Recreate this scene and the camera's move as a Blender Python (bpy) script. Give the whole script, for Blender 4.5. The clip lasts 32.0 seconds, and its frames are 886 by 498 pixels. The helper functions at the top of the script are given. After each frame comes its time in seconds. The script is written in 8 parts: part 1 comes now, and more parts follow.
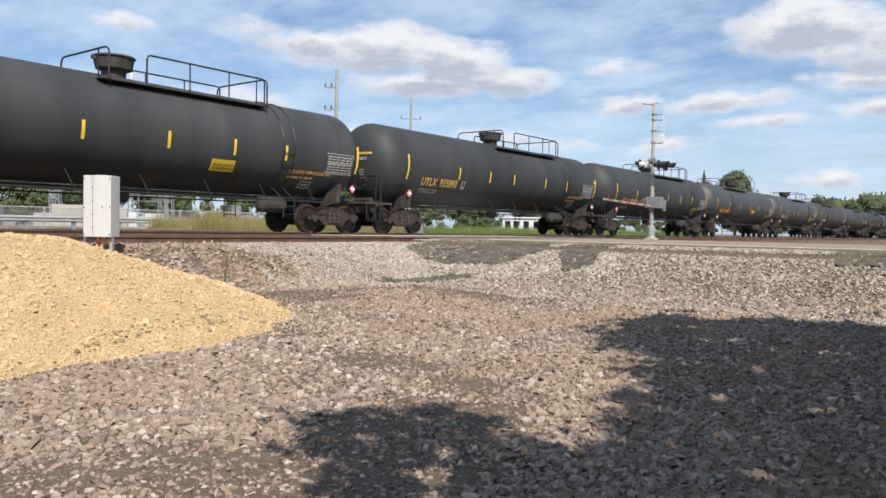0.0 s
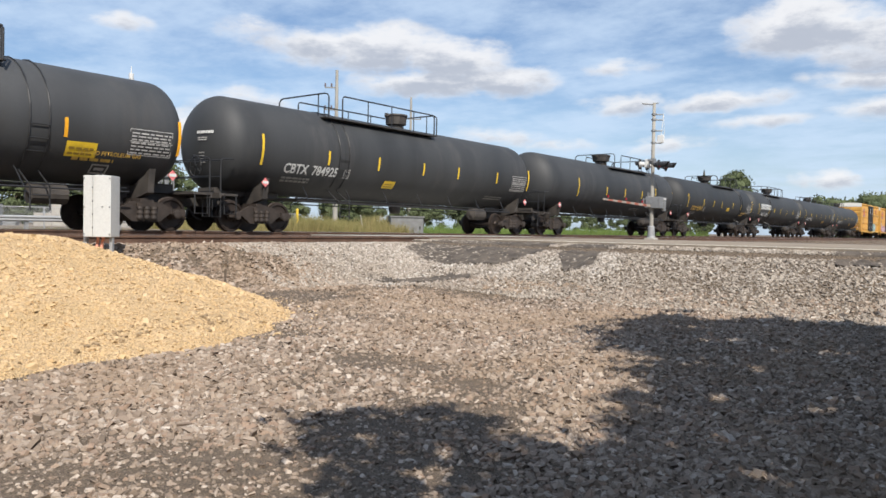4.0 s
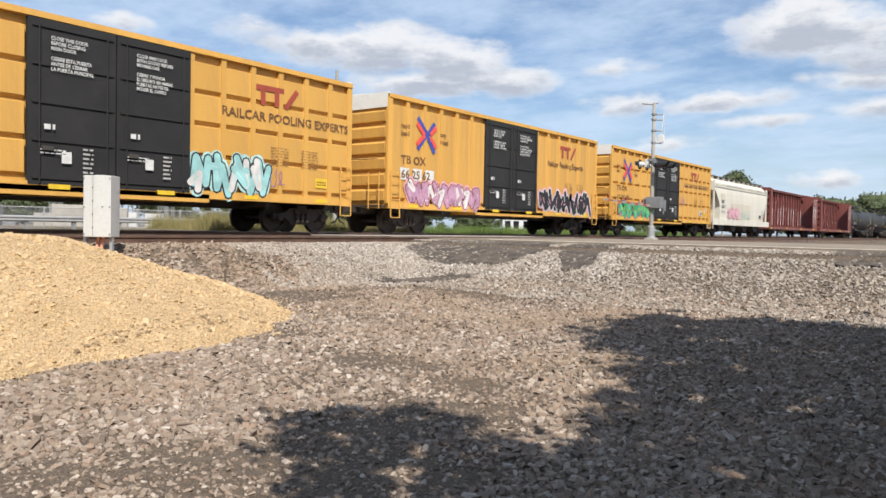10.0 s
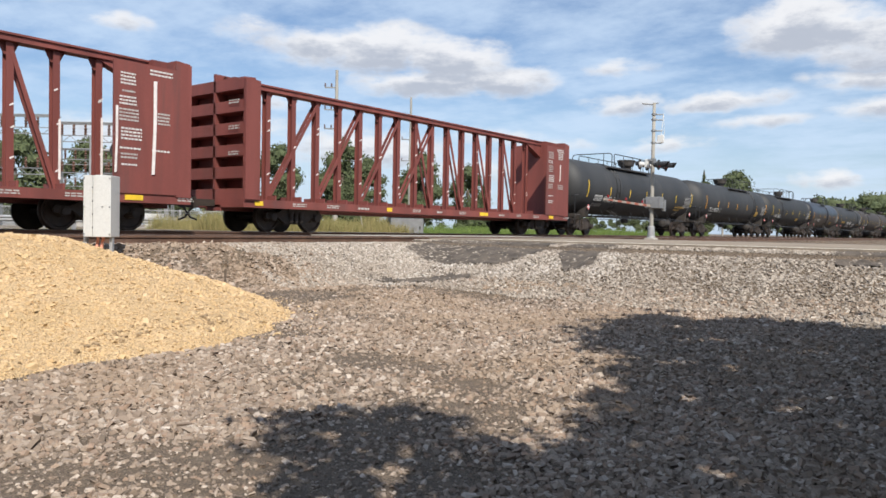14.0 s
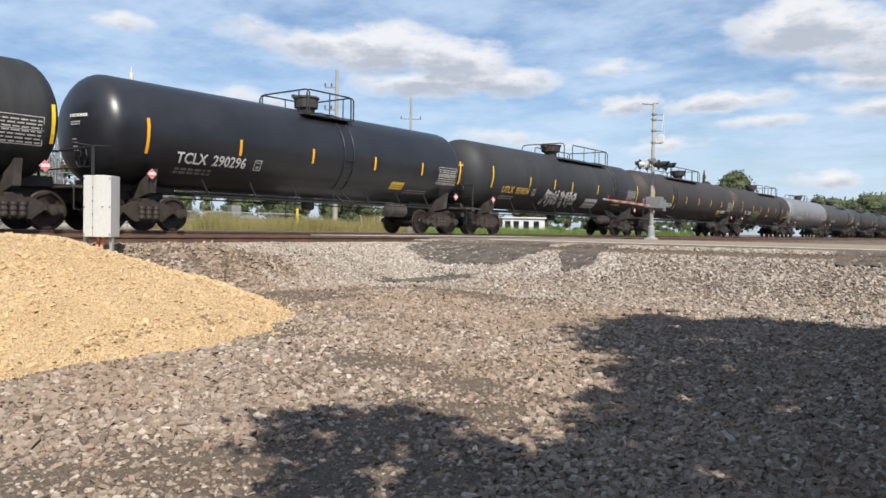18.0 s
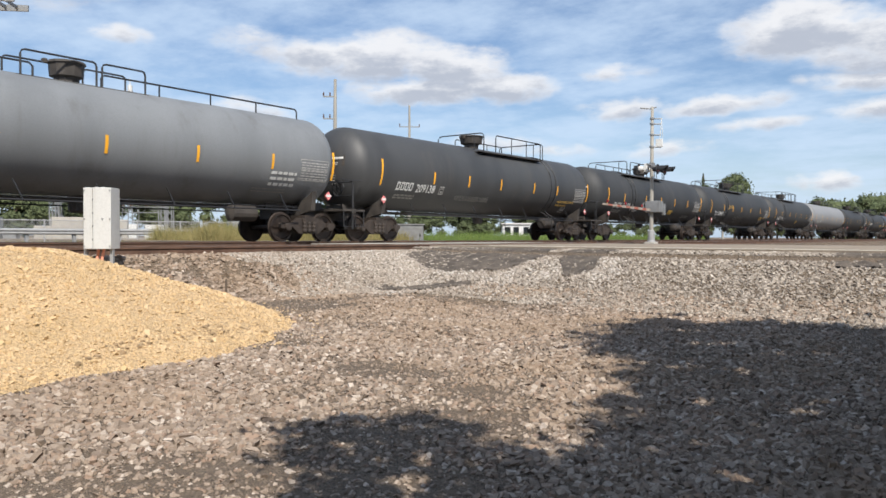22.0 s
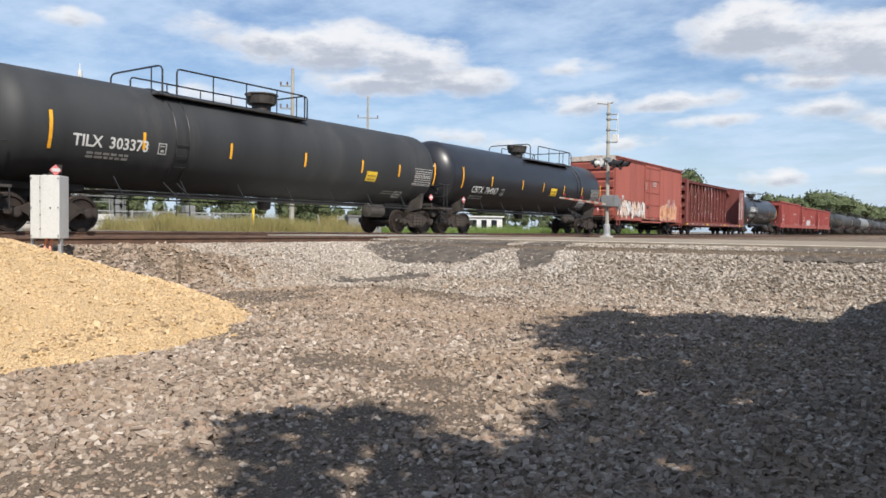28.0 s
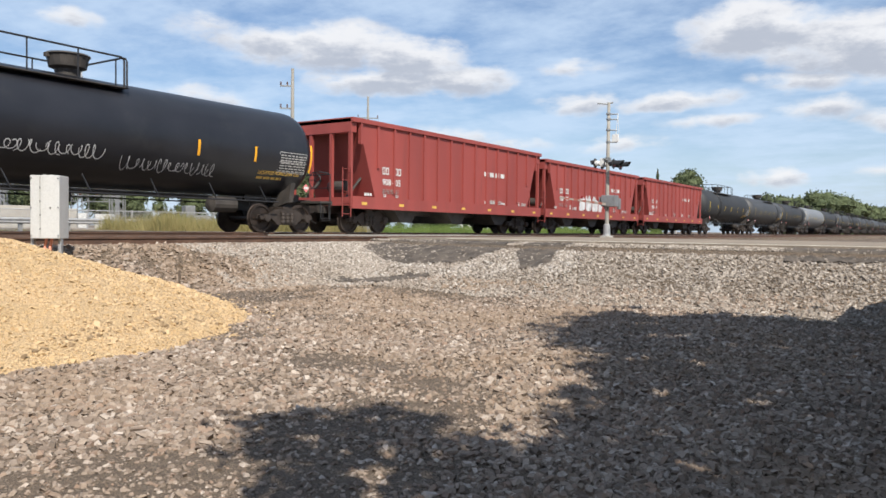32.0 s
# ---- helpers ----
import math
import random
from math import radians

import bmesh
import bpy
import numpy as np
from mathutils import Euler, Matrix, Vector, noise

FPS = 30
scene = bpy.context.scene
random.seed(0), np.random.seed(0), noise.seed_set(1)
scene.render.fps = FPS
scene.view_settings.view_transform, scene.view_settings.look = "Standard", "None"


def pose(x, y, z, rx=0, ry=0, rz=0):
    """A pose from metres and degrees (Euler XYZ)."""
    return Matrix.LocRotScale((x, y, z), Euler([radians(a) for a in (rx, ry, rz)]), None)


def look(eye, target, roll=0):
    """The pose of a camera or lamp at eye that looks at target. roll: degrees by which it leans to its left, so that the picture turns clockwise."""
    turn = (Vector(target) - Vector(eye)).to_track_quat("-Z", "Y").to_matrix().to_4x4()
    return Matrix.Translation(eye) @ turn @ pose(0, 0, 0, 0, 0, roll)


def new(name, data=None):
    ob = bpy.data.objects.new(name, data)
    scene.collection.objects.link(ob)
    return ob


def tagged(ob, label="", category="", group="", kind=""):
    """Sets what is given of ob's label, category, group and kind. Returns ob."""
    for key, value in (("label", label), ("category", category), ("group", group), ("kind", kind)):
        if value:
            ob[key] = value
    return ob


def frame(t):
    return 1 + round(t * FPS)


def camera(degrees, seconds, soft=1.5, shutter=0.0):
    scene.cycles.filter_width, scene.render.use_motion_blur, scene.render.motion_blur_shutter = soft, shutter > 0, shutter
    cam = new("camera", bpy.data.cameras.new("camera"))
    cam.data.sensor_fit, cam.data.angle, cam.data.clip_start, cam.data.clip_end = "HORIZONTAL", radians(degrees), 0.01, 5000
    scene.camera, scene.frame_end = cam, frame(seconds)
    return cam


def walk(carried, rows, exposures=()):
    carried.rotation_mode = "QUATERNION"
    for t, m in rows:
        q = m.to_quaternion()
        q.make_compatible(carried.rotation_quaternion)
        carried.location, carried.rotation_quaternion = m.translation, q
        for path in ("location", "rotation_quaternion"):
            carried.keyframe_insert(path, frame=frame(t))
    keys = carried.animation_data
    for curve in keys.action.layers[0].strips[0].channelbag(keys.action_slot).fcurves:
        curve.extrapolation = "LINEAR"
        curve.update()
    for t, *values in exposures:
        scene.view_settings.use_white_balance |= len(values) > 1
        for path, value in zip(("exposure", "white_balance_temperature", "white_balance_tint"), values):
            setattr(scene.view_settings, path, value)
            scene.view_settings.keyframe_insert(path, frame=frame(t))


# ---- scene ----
# ------------------------------------------------------------ camera
# x runs along the track, y from the camera to the track, z = 0 at the top of the near rail
EYE = 0.23
cam = camera(61.0, 32.0, soft=1.6)
STILL = pose(0, 0, EYE, 88.5, -1.02, -52.65)
LATE = pose(0, 0, EYE, 88.48, -0.68, -55.84)
walk(cam, [
    (0, STILL), (10, STILL), (20.9, STILL),
    (21.5, pose(0, 0, EYE, 88.62, -0.59, -52.77)), (22.0, pose(0, 0, EYE, 89.04, -0.19, -52.64)),
    (22.5, pose(0, 0, EYE, 89.01, -0.17, -55.96)), (22.8, pose(0, 0, EYE, 89.00, -0.35, -59.07)),
    (23.0, pose(0, 0, EYE, 88.98, -0.31, -58.52)), (23.2, pose(0, 0, EYE, 88.96, -0.67, -54.16)),
    (23.4, pose(0, 0, EYE, 88.63, -1.17, -45.28)), (23.5, pose(0, 0, EYE, 88.49, -1.19, -46.28)),
    (23.6, pose(0, 0, EYE, 88.61, -1.06, -49.32)), (23.8, pose(0, 0, EYE, 88.74, -0.55, -54.63)),
    (24.0, pose(0, 0, EYE, 88.77, -0.41, -56.38)), (24.5, pose(0, 0, EYE, 88.73, -0.48, -55.69)),
    (25.0, pose(0, 0, EYE, 88.54, -0.66, -55.84)), (28.0, LATE), (32, LATE)])

# ------------------------------------------------------------ light
SUN_AZ, SUN_EL = (-0.6, -0.8), 46.0           # towards the sun: over the camera's right shoulder
SUN_DIR = Vector((SUN_AZ[0] * math.cos(radians(SUN_EL)), SUN_AZ[1] * math.cos(radians(SUN_EL)), math.sin(radians(SUN_EL)))).normalized()


class Nodes:
    """A short hand for node trees."""

    def __init__(self, tree):
        self.t = tree

    def add(self, kind, ins=None, **props):
        n = self.t.nodes.new(kind)
        for k, v in props.items():
            if k == "ramp":
                el = n.color_ramp.elements
                while len(el) < len(v):
                    el.new(0.5)
                for e, (p, c) in zip(el, v):
                    e.position = p
                    e.color = (*c, 1) if len(c) == 3 else c
            elif k == "operation":
                n.operation = v
            elif k == "blend_type":
                n.blend_type = v
            elif k == "data_type":
                n.data_type = v
            elif k == "feature":
                n.feature = v
            elif k == "distance":
                n.distance = v
            elif k == "sky_type":
                n.sky_type = v
        for k, v in (ins or {}).items():
            s = n.inputs[k]
            if isinstance(v, bpy.types.NodeSocket):
                self.t.links.new(v, s)
            elif isinstance(v, bpy.types.Node):
                self.t.links.new(v.outputs[0], s)
            else:
                s.default_value = (*v, 1) if isinstance(v, tuple) and len(v) == 3 and s.type == "RGBA" else v
        return n

    def math(self, op, a, b=0.0, c=0.0, clamp=False):
        n = self.add("ShaderNodeMath", {0: a, 1: b, 2: c}, operation=op)
        n.use_clamp = clamp
        return n.outputs[0]

    def mix(self, f, a, b, blend="MIX"):
        n = self.add("ShaderNodeMixRGB", {0: f, 1: a, 2: b}, blend_type=blend)
        return n.outputs[0]

    def noise(self, vec, scale, detail=4.0, rough=0.55):
        return self.add("ShaderNodeTexNoise", {"Vector": vec, "Scale": scale, "Detail": detail, "Roughness": rough}).outputs[0]

    def step(self, v, lo, hi):
        n = self.add("ShaderNodeMapRange", {0: v, 1: lo, 2: hi})
        n.interpolation_type = "SMOOTHSTEP"
        return n.outputs[0]


def build_sky():
    world = bpy.data.worlds.new("sky")
    scene.world = world
    world.use_nodes = True
    n = Nodes(world.node_tree)
    world.node_tree.nodes.clear()
    sky = n.add("ShaderNodeTexSky", sky_type="NISHITA")
    sky.sun_disc = False
    sky.sun_elevation = radians(SUN_EL)
    sky.sun_rotation = math.atan2(SUN_AZ[0], SUN_AZ[1])
    sky.air_density, sky.dust_density, sky.ozone_density = 1.0, 1.2, 1.2
    d = n.add("ShaderNodeTexCoord").outputs["Generated"]
    sep = n.add("ShaderNodeSeparateXYZ", {0: d})
    # thin high veil, spread on a flat layer
    up = n.math("MAXIMUM", sep.outputs[2], 0.02)
    k = n.math("DIVIDE", 1.0, n.math("ADD", up, 0.12))
    flat = n.add("ShaderNodeCombineXYZ", {0: n.math("MULTIPLY", sep.outputs[0], k), 1: n.math("MULTIPLY", sep.outputs[1], k), 2: 0.0}).outputs[0]
    wisps = n.noise(n.add("ShaderNodeVectorMath", {0: flat, 1: (1.3, 1.0, 1.0)}, operation="MULTIPLY").outputs[0], 1.9, 9, 0.62)
    thin = n.math("MULTIPLY", n.step(wisps, 0.3, 0.7), 0.72)
    # heaped clouds: soft lenses in the sky, torn by noise
    rag = n.noise(n.add("ShaderNodeVectorMath", {0: d, 1: (1.0, 1.0, 2.6)}, operation="MULTIPLY").outputs[0], 9.0, 8, 0.62)
    rag2 = n.noise(n.add("ShaderNodeVectorMath", {0: d, 1: (1.0, 1.0, 2.8)}, operation="MULTIPLY").outputs[0], 24.0, 7, 0.62)
    warp = n.add("ShaderNodeTexNoise", {"Vector": d, "Scale": 6.0, "Detail": 4.0, "Roughness": 0.6}).outputs["Color"]
    warp = n.add("ShaderNodeVectorMath", {0: n.add("ShaderNodeVectorMath", {0: warp, 1: (0.5, 0.5, 0.5)}, operation="SUBTRACT").outputs[0], 1: (0.14, 0.14, 0.045)}, operation="MULTIPLY").outputs[0]
    bent = n.add("ShaderNodeVectorMath", {0: d, 1: warp}, operation="ADD").outputs[0]
    body, shade = None, None
    for az, el, w, h, dense in CLOUDS:
        c = Vector((math.cos(radians(az)) * math.cos(radians(el)), math.sin(radians(az)) * math.cos(radians(el)), math.sin(radians(el))))
        side = Vector((-math.sin(radians(az)), math.cos(radians(az)), 0))
        vert = c.cross(side)
        off = n.add("ShaderNodeVectorMath", {0: bent, 1: tuple(c)}, operation="SUBTRACT").outputs[0]
        u = n.math("DIVIDE", n.add("ShaderNodeVectorMath", {0: off, 1: tuple(side)}, operation="DOT_PRODUCT").outputs["Value"], math.radians(w))
        v = n.math("DIVIDE", n.add("ShaderNodeVectorMath", {0: off, 1: tuple(vert)}, operation="DOT_PRODUCT").outputs["Value"], math.radians(h))
        fwd = n.math("GREATER_THAN", n.add("ShaderNodeVectorMath", {0: d, 1: tuple(c)}, operation="DOT_PRODUCT").outputs["Value"], 0.5)
        r = n.math("ADD", n.math("MULTIPLY", u, u), n.math("MULTIPLY", v, v))
        m = n.math("MULTIPLY", n.math("SUBTRACT", 1.25, n.math("SQRT", r), clamp=True), fwd)
        m = n.math("MULTIPLY", m, dense)
        low = n.math("MULTIPLY", m, n.math("MULTIPLY_ADD", v, -0.8, 0.42, clamp=True))
        body = m if body is None else n.math("MAXIMUM", body, m)
        shade = low if shade is None else n.math("MAXIMUM", shade, low)
    torn = n.math("ADD", body, n.math("ADD", n.math("MULTIPLY", n.math("SUBTRACT", rag, 0.5), 1.45), n.math("MULTIPLY", n.math("SUBTRACT", rag2, 0.5), 0.9)))
    heap = n.math("MULTIPLY", n.step(torn, 0.05, 0.75), n.step(body, 0.0, 0.3))
    mottled = n.math("MULTIPLY_ADD", n.math("SUBTRACT", rag, 0.5), 0.7, n.math("MULTIPLY", n.math("SUBTRACT", rag2, 0.5), 1.3))
    grey = n.step(n.math("ADD", shade, mottled), 0.05, 0.7)
    col = n.mix(grey, CLOUD_LIT, CLOUD_GREY)
    blue = n.mix(1.0, sky.outputs[0], SKY_TINT, "MULTIPLY")
    base = n.mix(thin, blue, CLOUD_THIN)
    haze = n.math("MULTIPLY", n.step(sep.outputs[2], 0.2, 0.0), 0.55)
    base = n.mix(haze, base, CLOUD_THIN)
    base = n.mix(n.math("MULTIPLY", heap, 0.9), base, col)
    bg = n.add("ShaderNodeBackground", {0: base, 1: SKY_STRENGTH})
    out = n.add("ShaderNodeOutputWorld", {0: bg})
    return out


# azimuth from the track, elevation, half width, half height in degrees, density
CLOUDS = [(46.5, 13.2, 4.5, 1.5, 0.85), (41.0, 13.0, 5.0, 1.9, 1.2), (36.0, 12.5, 5.0, 1.8, 1.2), (38.0, 10.9, 6.5, 1.2, 1.05), (32.5, 11.2, 3.8, 1.2, 1.0), (50.5, 14.0, 4.0, 1.4, 0.5),
          (12.0, 13.9, 5.5, 2.0, 1.1), (6.0, 12.6, 5.5, 2.2, 1.15), (0.0, 12.0, 5.0, 2.0, 1.0), (9.0, 10.3, 3.5, 0.8, 0.7), (24.7, 12.0, 2.4, 0.7, 0.6), (24.0, 9.5, 3.6, 0.8, 0.75),
          (17.5, 9.2, 4.5, 0.7, 0.65), (8.0, 8.4, 3.5, 0.9, 0.85), (2.5, 8.0, 4.0, 0.9, 0.8), (15.0, 7.7, 3.5, 0.5, 0.55), (21.0, 6.4, 4.0, 0.8, 0.7), (10.2, 3.9, 1.9, 0.8, 0.9), (3.0, 4.6, 3.0, 0.6, 0.6),
          (33.0, 7.2, 4.0, 0.9, 0.65), (61.0, 13.5, 2.4, 0.7, 0.5), (70.0, 17.0, 9.0, 2.5, 0.8), (28.5, 6.6, 3.0, 0.6, 0.5),
          (56.0, 6.5, 9.0, 2.2, 0.75), (44.0, 6.0, 7.0, 1.6, 0.7), (52.0, 9.0, 5.0, 1.0, 0.55), (36.0, 4.6, 6.0, 1.2, 0.6)]
CLOUD_LIT, CLOUD_GREY, CLOUD_THIN = (8.1, 8.1, 8.25), (4.5, 4.8, 5.5), (5.6, 6.9, 8.6)
SKY_TINT = (0.92, 1.0, 1.12)
SKY_STRENGTH = 0.095
build_sky()
sun_data = bpy.data.lights.new("sun", "SUN")
sun_data.energy, sun_data.angle, sun_data.color = 5.0, radians(0.55), (1.0, 0.94, 0.85)
sun = new("sun", sun_data)
sun.matrix_world = look(SUN_DIR * 60, (0, 0, 0))
scene.view_settings.exposure = 0.28


# ------------------------------------------------------------ materials
def material(name, base, rough=0.7, metal=0.0, vary=0.15, scale=3.0, fine=40.0, bump=0.15, stain=None, stain_amount=0.3, streak=False, spread=0.0, coords="Object"):
    """A painted, worn or mineral surface: two scales of variation, stains and fine relief."""
    m = bpy.data.materials.new(name)
    m.use_nodes = True
    n = Nodes(m.node_tree)
    b = m.node_tree.nodes["Principled BSDF"]
    co = n.add("ShaderNodeTexCoord").outputs[coords]
    if streak:
        long = n.add("ShaderNodeVectorMath", {0: co, 1: (1.0, 1.0, 0.12)}, operation="MULTIPLY").outputs[0]
    else:
        long = co
    big = n.noise(long, scale, 5, 0.6)
    small = n.noise(co, fine, 3, 0.6)
    dark = tuple(c * (1 - vary) for c in base)
    light = tuple(min(1, c * (1 + vary)) for c in base)
    col = n.mix(n.step(big, 0.3, 0.7), dark, light)
    col = n.mix(n.math("MULTIPLY", n.step(small, 0.35, 0.75), 0.25), col, tuple(c * 0.6 for c in base))
    if stain:
        far = n.noise(n.add("ShaderNodeVectorMath", {0: long, 1: (7.3, 1.7, 4.1)}, operation="ADD").outputs[0], scale * 1.7, 6, 0.65)
        col = n.mix(n.math("MULTIPLY", n.step(far, 0.5, 0.72), stain_amount), col, stain)
    if spread:
        rnd = n.add("ShaderNodeObjectInfo").outputs["Random"]
        col = n.mix(1.0, col, n.add("ShaderNodeCombineColor", {0: n.math("MULTIPLY_ADD", rnd, spread, 1 - spread / 2), 1: n.math("MULTIPLY_ADD", rnd, spread, 1 - spread / 2), 2: n.math("MULTIPLY_ADD", rnd, spread, 1 - spread / 2)}).outputs[0], "MULTIPLY")
    m.node_tree.links.new(col, b.inputs["Base Color"])
    r = n.math("MULTIPLY_ADD", big, 0.25, rough - 0.12, clamp=True)
    m.node_tree.links.new(r, b.inputs["Roughness"])
    b.inputs["Metallic"].default_value = metal
    bm_ = n.add("ShaderNodeBump", {"Strength": bump, "Distance": 0.02, "Height": small})
    m.node_tree.links.new(bm_.outputs[0], b.inputs["Normal"])
    return m


def stone_material(name, colours, scale, dirt, dirt_scale=0.35, dirt_amount=0.6, bump=0.8, island=False):
    """Crushed stone: cells of several greys with dark joints, and dirty patches."""
    m = bpy.data.materials.new(name)
    m.use_nodes = True
    n = Nodes(m.node_tree)
    b = m.node_tree.nodes["Principled BSDF"]
    co = n.add("ShaderNodeTexCoord").outputs["Object"]
    if island:
        pick = n.add("ShaderNodeNewGeometry").outputs["Random Per Island"]
    else:
        cell = n.add("ShaderNodeTexVoronoi", {"Vector": co, "Scale": scale})
        pick = n.add("ShaderNodeSeparateColor", {0: cell.outputs["Color"]}).outputs[0]
    ramp = n.add("ShaderNodeValToRGB", {0: pick}, ramp=[(i / (len(colours) - 1), c) for i, c in enumerate(colours)])
    col = ramp.outputs[0]
    grain = n.noise(co, scale * 6, 3, 0.6)
    col = n.mix(n.math("MULTIPLY", n.step(grain, 0.3, 0.8), 0.3), col, tuple(c * 0.55 for c in colours[0]))
    patch = n.noise(co, dirt_scale, 5, 0.6)
    col = n.mix(n.math("MULTIPLY", n.step(patch, 0.45, 0.68), dirt_amount), col, dirt)
    if not island:
        gap = n.add("ShaderNodeTexVoronoi", {"Vector": co, "Scale": scale}, feature="DISTANCE_TO_EDGE")
        joint = n.step(gap.outputs["Distance"], 0.0, 0.12)
        col = n.mix(joint, tuple(c * 0.3 for c in colours[0]), col)
        h = n.math("MULTIPLY", joint, n.math("MULTIPLY_ADD", pick, 0.7, 0.3))
        m.node_tree.links.new(n.add("ShaderNodeBump", {"Strength": bump, "Distance": 0.03, "Height": h}).outputs[0], b.inputs["Normal"])
    else:
        m.node_tree.links.new(n.add("ShaderNodeBump", {"Strength": 0.4, "Distance": 0.01, "Height": grain}).outputs[0], b.inputs["Normal"])
    m.node_tree.links.new(col, b.inputs["Base Color"])
    b.inputs["Roughness"].default_value = 0.92
    return m


MATS = {}


def mat(name, *a, **k):
    if name not in MATS:
        MATS[name] = material(name, *a, **k)
    return MATS[name]


PALE_STONES = stone_material("chalky pale ballast", [(0.3221, 0.2818, 0.2416), (0.4429, 0.4026, 0.3538), (0.5319, 0.4917, 0.4429), (0.3867, 0.3379, 0.2977), (0.6124, 0.5722, 0.5234)], 17, (0.2904, 0.233, 0.1854), dirt_scale=0.6, dirt_amount=0.4, island=True)
BALLAST = stone_material("grey crushed stone", [(0.13, 0.093, 0.063), (0.182, 0.133, 0.093), (0.225, 0.17, 0.122), (0.147, 0.107, 0.072), (0.268, 0.213, 0.158)], 75, (0.203, 0.146, 0.095), dirt_amount=0.8, bump=0.6)
STONES = stone_material("loose grey stones", [(0.137, 0.105, 0.08), (0.285, 0.224, 0.175), (0.377, 0.305, 0.244), (0.216, 0.164, 0.125), (0.297, 0.207, 0.15), (0.331, 0.262, 0.204), (0.176, 0.131, 0.097), (0.397, 0.325, 0.263), (0.547, 0.467, 0.397)], 17, (0.265, 0.192, 0.131), dirt_amount=0.6, island=True)
LIGHT_STONES = stone_material("fresh pale ballast", [(0.202, 0.172, 0.141), (0.343, 0.295, 0.247), (0.433, 0.383, 0.326), (0.262, 0.221, 0.182), (0.605, 0.54, 0.47)], 17, (0.202, 0.155, 0.113), dirt_scale=0.3, dirt_amount=0.35, island=True)
SAND = stone_material("yellow crushed limestone", [(0.512, 0.358, 0.191), (0.568, 0.402, 0.221), (0.6, 0.438, 0.254), (0.536, 0.374, 0.203)], 46, (0.504, 0.344, 0.164), 0.8, 0.4, 0.35)
SAND_STONES = stone_material("yellow limestone chips", [(0.496, 0.346, 0.178), (0.568, 0.402, 0.221), (0.624, 0.465, 0.288), (0.528, 0.37, 0.199)], 30, (0.448, 0.312, 0.144), 0.8, 0.3, island=True)
ASPHALT = mat("dusty asphalt", (0.258, 0.211, 0.159), 0.9, scale=0.8, fine=120, vary=0.2, bump=0.3, stain=(0.172, 0.142, 0.112), stain_amount=0.5)
FRESH_ASPHALT = mat("broken dark asphalt", (0.0938, 0.0765, 0.0615), 0.95, scale=3, fine=45, vary=0.4, bump=1.0, stain=(0.135, 0.1102, 0.0885), stain_amount=0.8)
ROAD_PAINT = mat("worn white road paint", (0.688, 0.654, 0.568), 0.7, scale=4, vary=0.1, stain=(0.387, 0.344, 0.275), stain_amount=0.4)
RUST = mat("rusty rail steel", (0.135, 0.077, 0.052), 0.8, 0.2, vary=0.3, scale=2, fine=60, bump=0.4, stain=(0.081, 0.054, 0.045), stain_amount=0.7)
RAIL_TOP = mat("polished rail head", (0.42, 0.4, 0.38), 0.35, 0.9, vary=0.15)
TIE = mat("weathered creosoted timber", (0.09, 0.068, 0.05), 0.9, vary=0.3, scale=4, bump=0.5, streak=False)
GRASS = mat("dry and green grass", (0.146, 0.163, 0.052), 0.9, vary=0.5, scale=0.25, fine=6, bump=0.8, stain=(0.258, 0.206, 0.086), stain_amount=0.7)
CONCRETE = mat("pale concrete", (0.387, 0.361, 0.318), 0.85, vary=0.12, scale=1.5, fine=50, bump=0.25, stain=(0.258, 0.232, 0.198))
GALV = mat("galvanised steel", (0.352, 0.356, 0.361), 0.6, 0.35, vary=0.12, scale=5, stain=(0.264, 0.264, 0.264))
ALU = mat("white painted aluminium", (0.568, 0.568, 0.55), 0.45, 0.1, vary=0.05, scale=3, stain=(0.43, 0.421, 0.387), stain_amount=0.35, streak=True)
TANK_BLACK = mat("black tank paint", (0.0276, 0.0287, 0.0303), 0.64, vary=0.25, scale=0.7, fine=25, bump=0.08, stain=(0.0633, 0.06, 0.0578), stain_amount=0.5, streak=True, spread=0.5)
TANK_BROWN = mat("brown-black weathered tank paint", (0.034, 0.028, 0.0255), 0.66, vary=0.25, scale=0.7, fine=25, bump=0.08, stain=(0.06, 0.045, 0.036), stain_amount=0.5, streak=True)
TANK_GREY = mat("grey-black tank paint", (0.045, 0.046, 0.048), 0.55, vary=0.2, scale=0.7, fine=25, bump=0.08, stain=(0.07, 0.065, 0.06), stain_amount=0.5, streak=True)
TANK_SILVER = mat("light grey tank paint", (0.176, 0.185, 0.194), 0.5, vary=0.1, scale=0.8, fine=25, bump=0.08, stain=(0.097, 0.092, 0.088), stain_amount=0.5, streak=True)
TANK_BLUE = mat("glossy blue-black tank paint", (0.0169, 0.0175, 0.0221), 0.36, vary=0.2, scale=0.7, fine=25, bump=0.03, stain=(0.039, 0.039, 0.039))
UNDER = mat("grimy black underframe", (0.0486, 0.0421, 0.0373), 0.7, vary=0.35, scale=3, bump=0.3, stain=(0.0729, 0.0567, 0.0437), stain_amount=0.5)
TRUCK_IRON = mat("brown cast iron", (0.0422, 0.0323, 0.0268), 0.7, 0.2, vary=0.35, scale=4, bump=0.4, stain=(0.0563, 0.0388, 0.0282), stain_amount=0.5)
WHEEL = mat("worn wheel steel", (0.049, 0.0367, 0.0304), 0.55, 0.5, vary=0.3, scale=4, bump=0.2, stain=(0.0735, 0.0441, 0.0294))
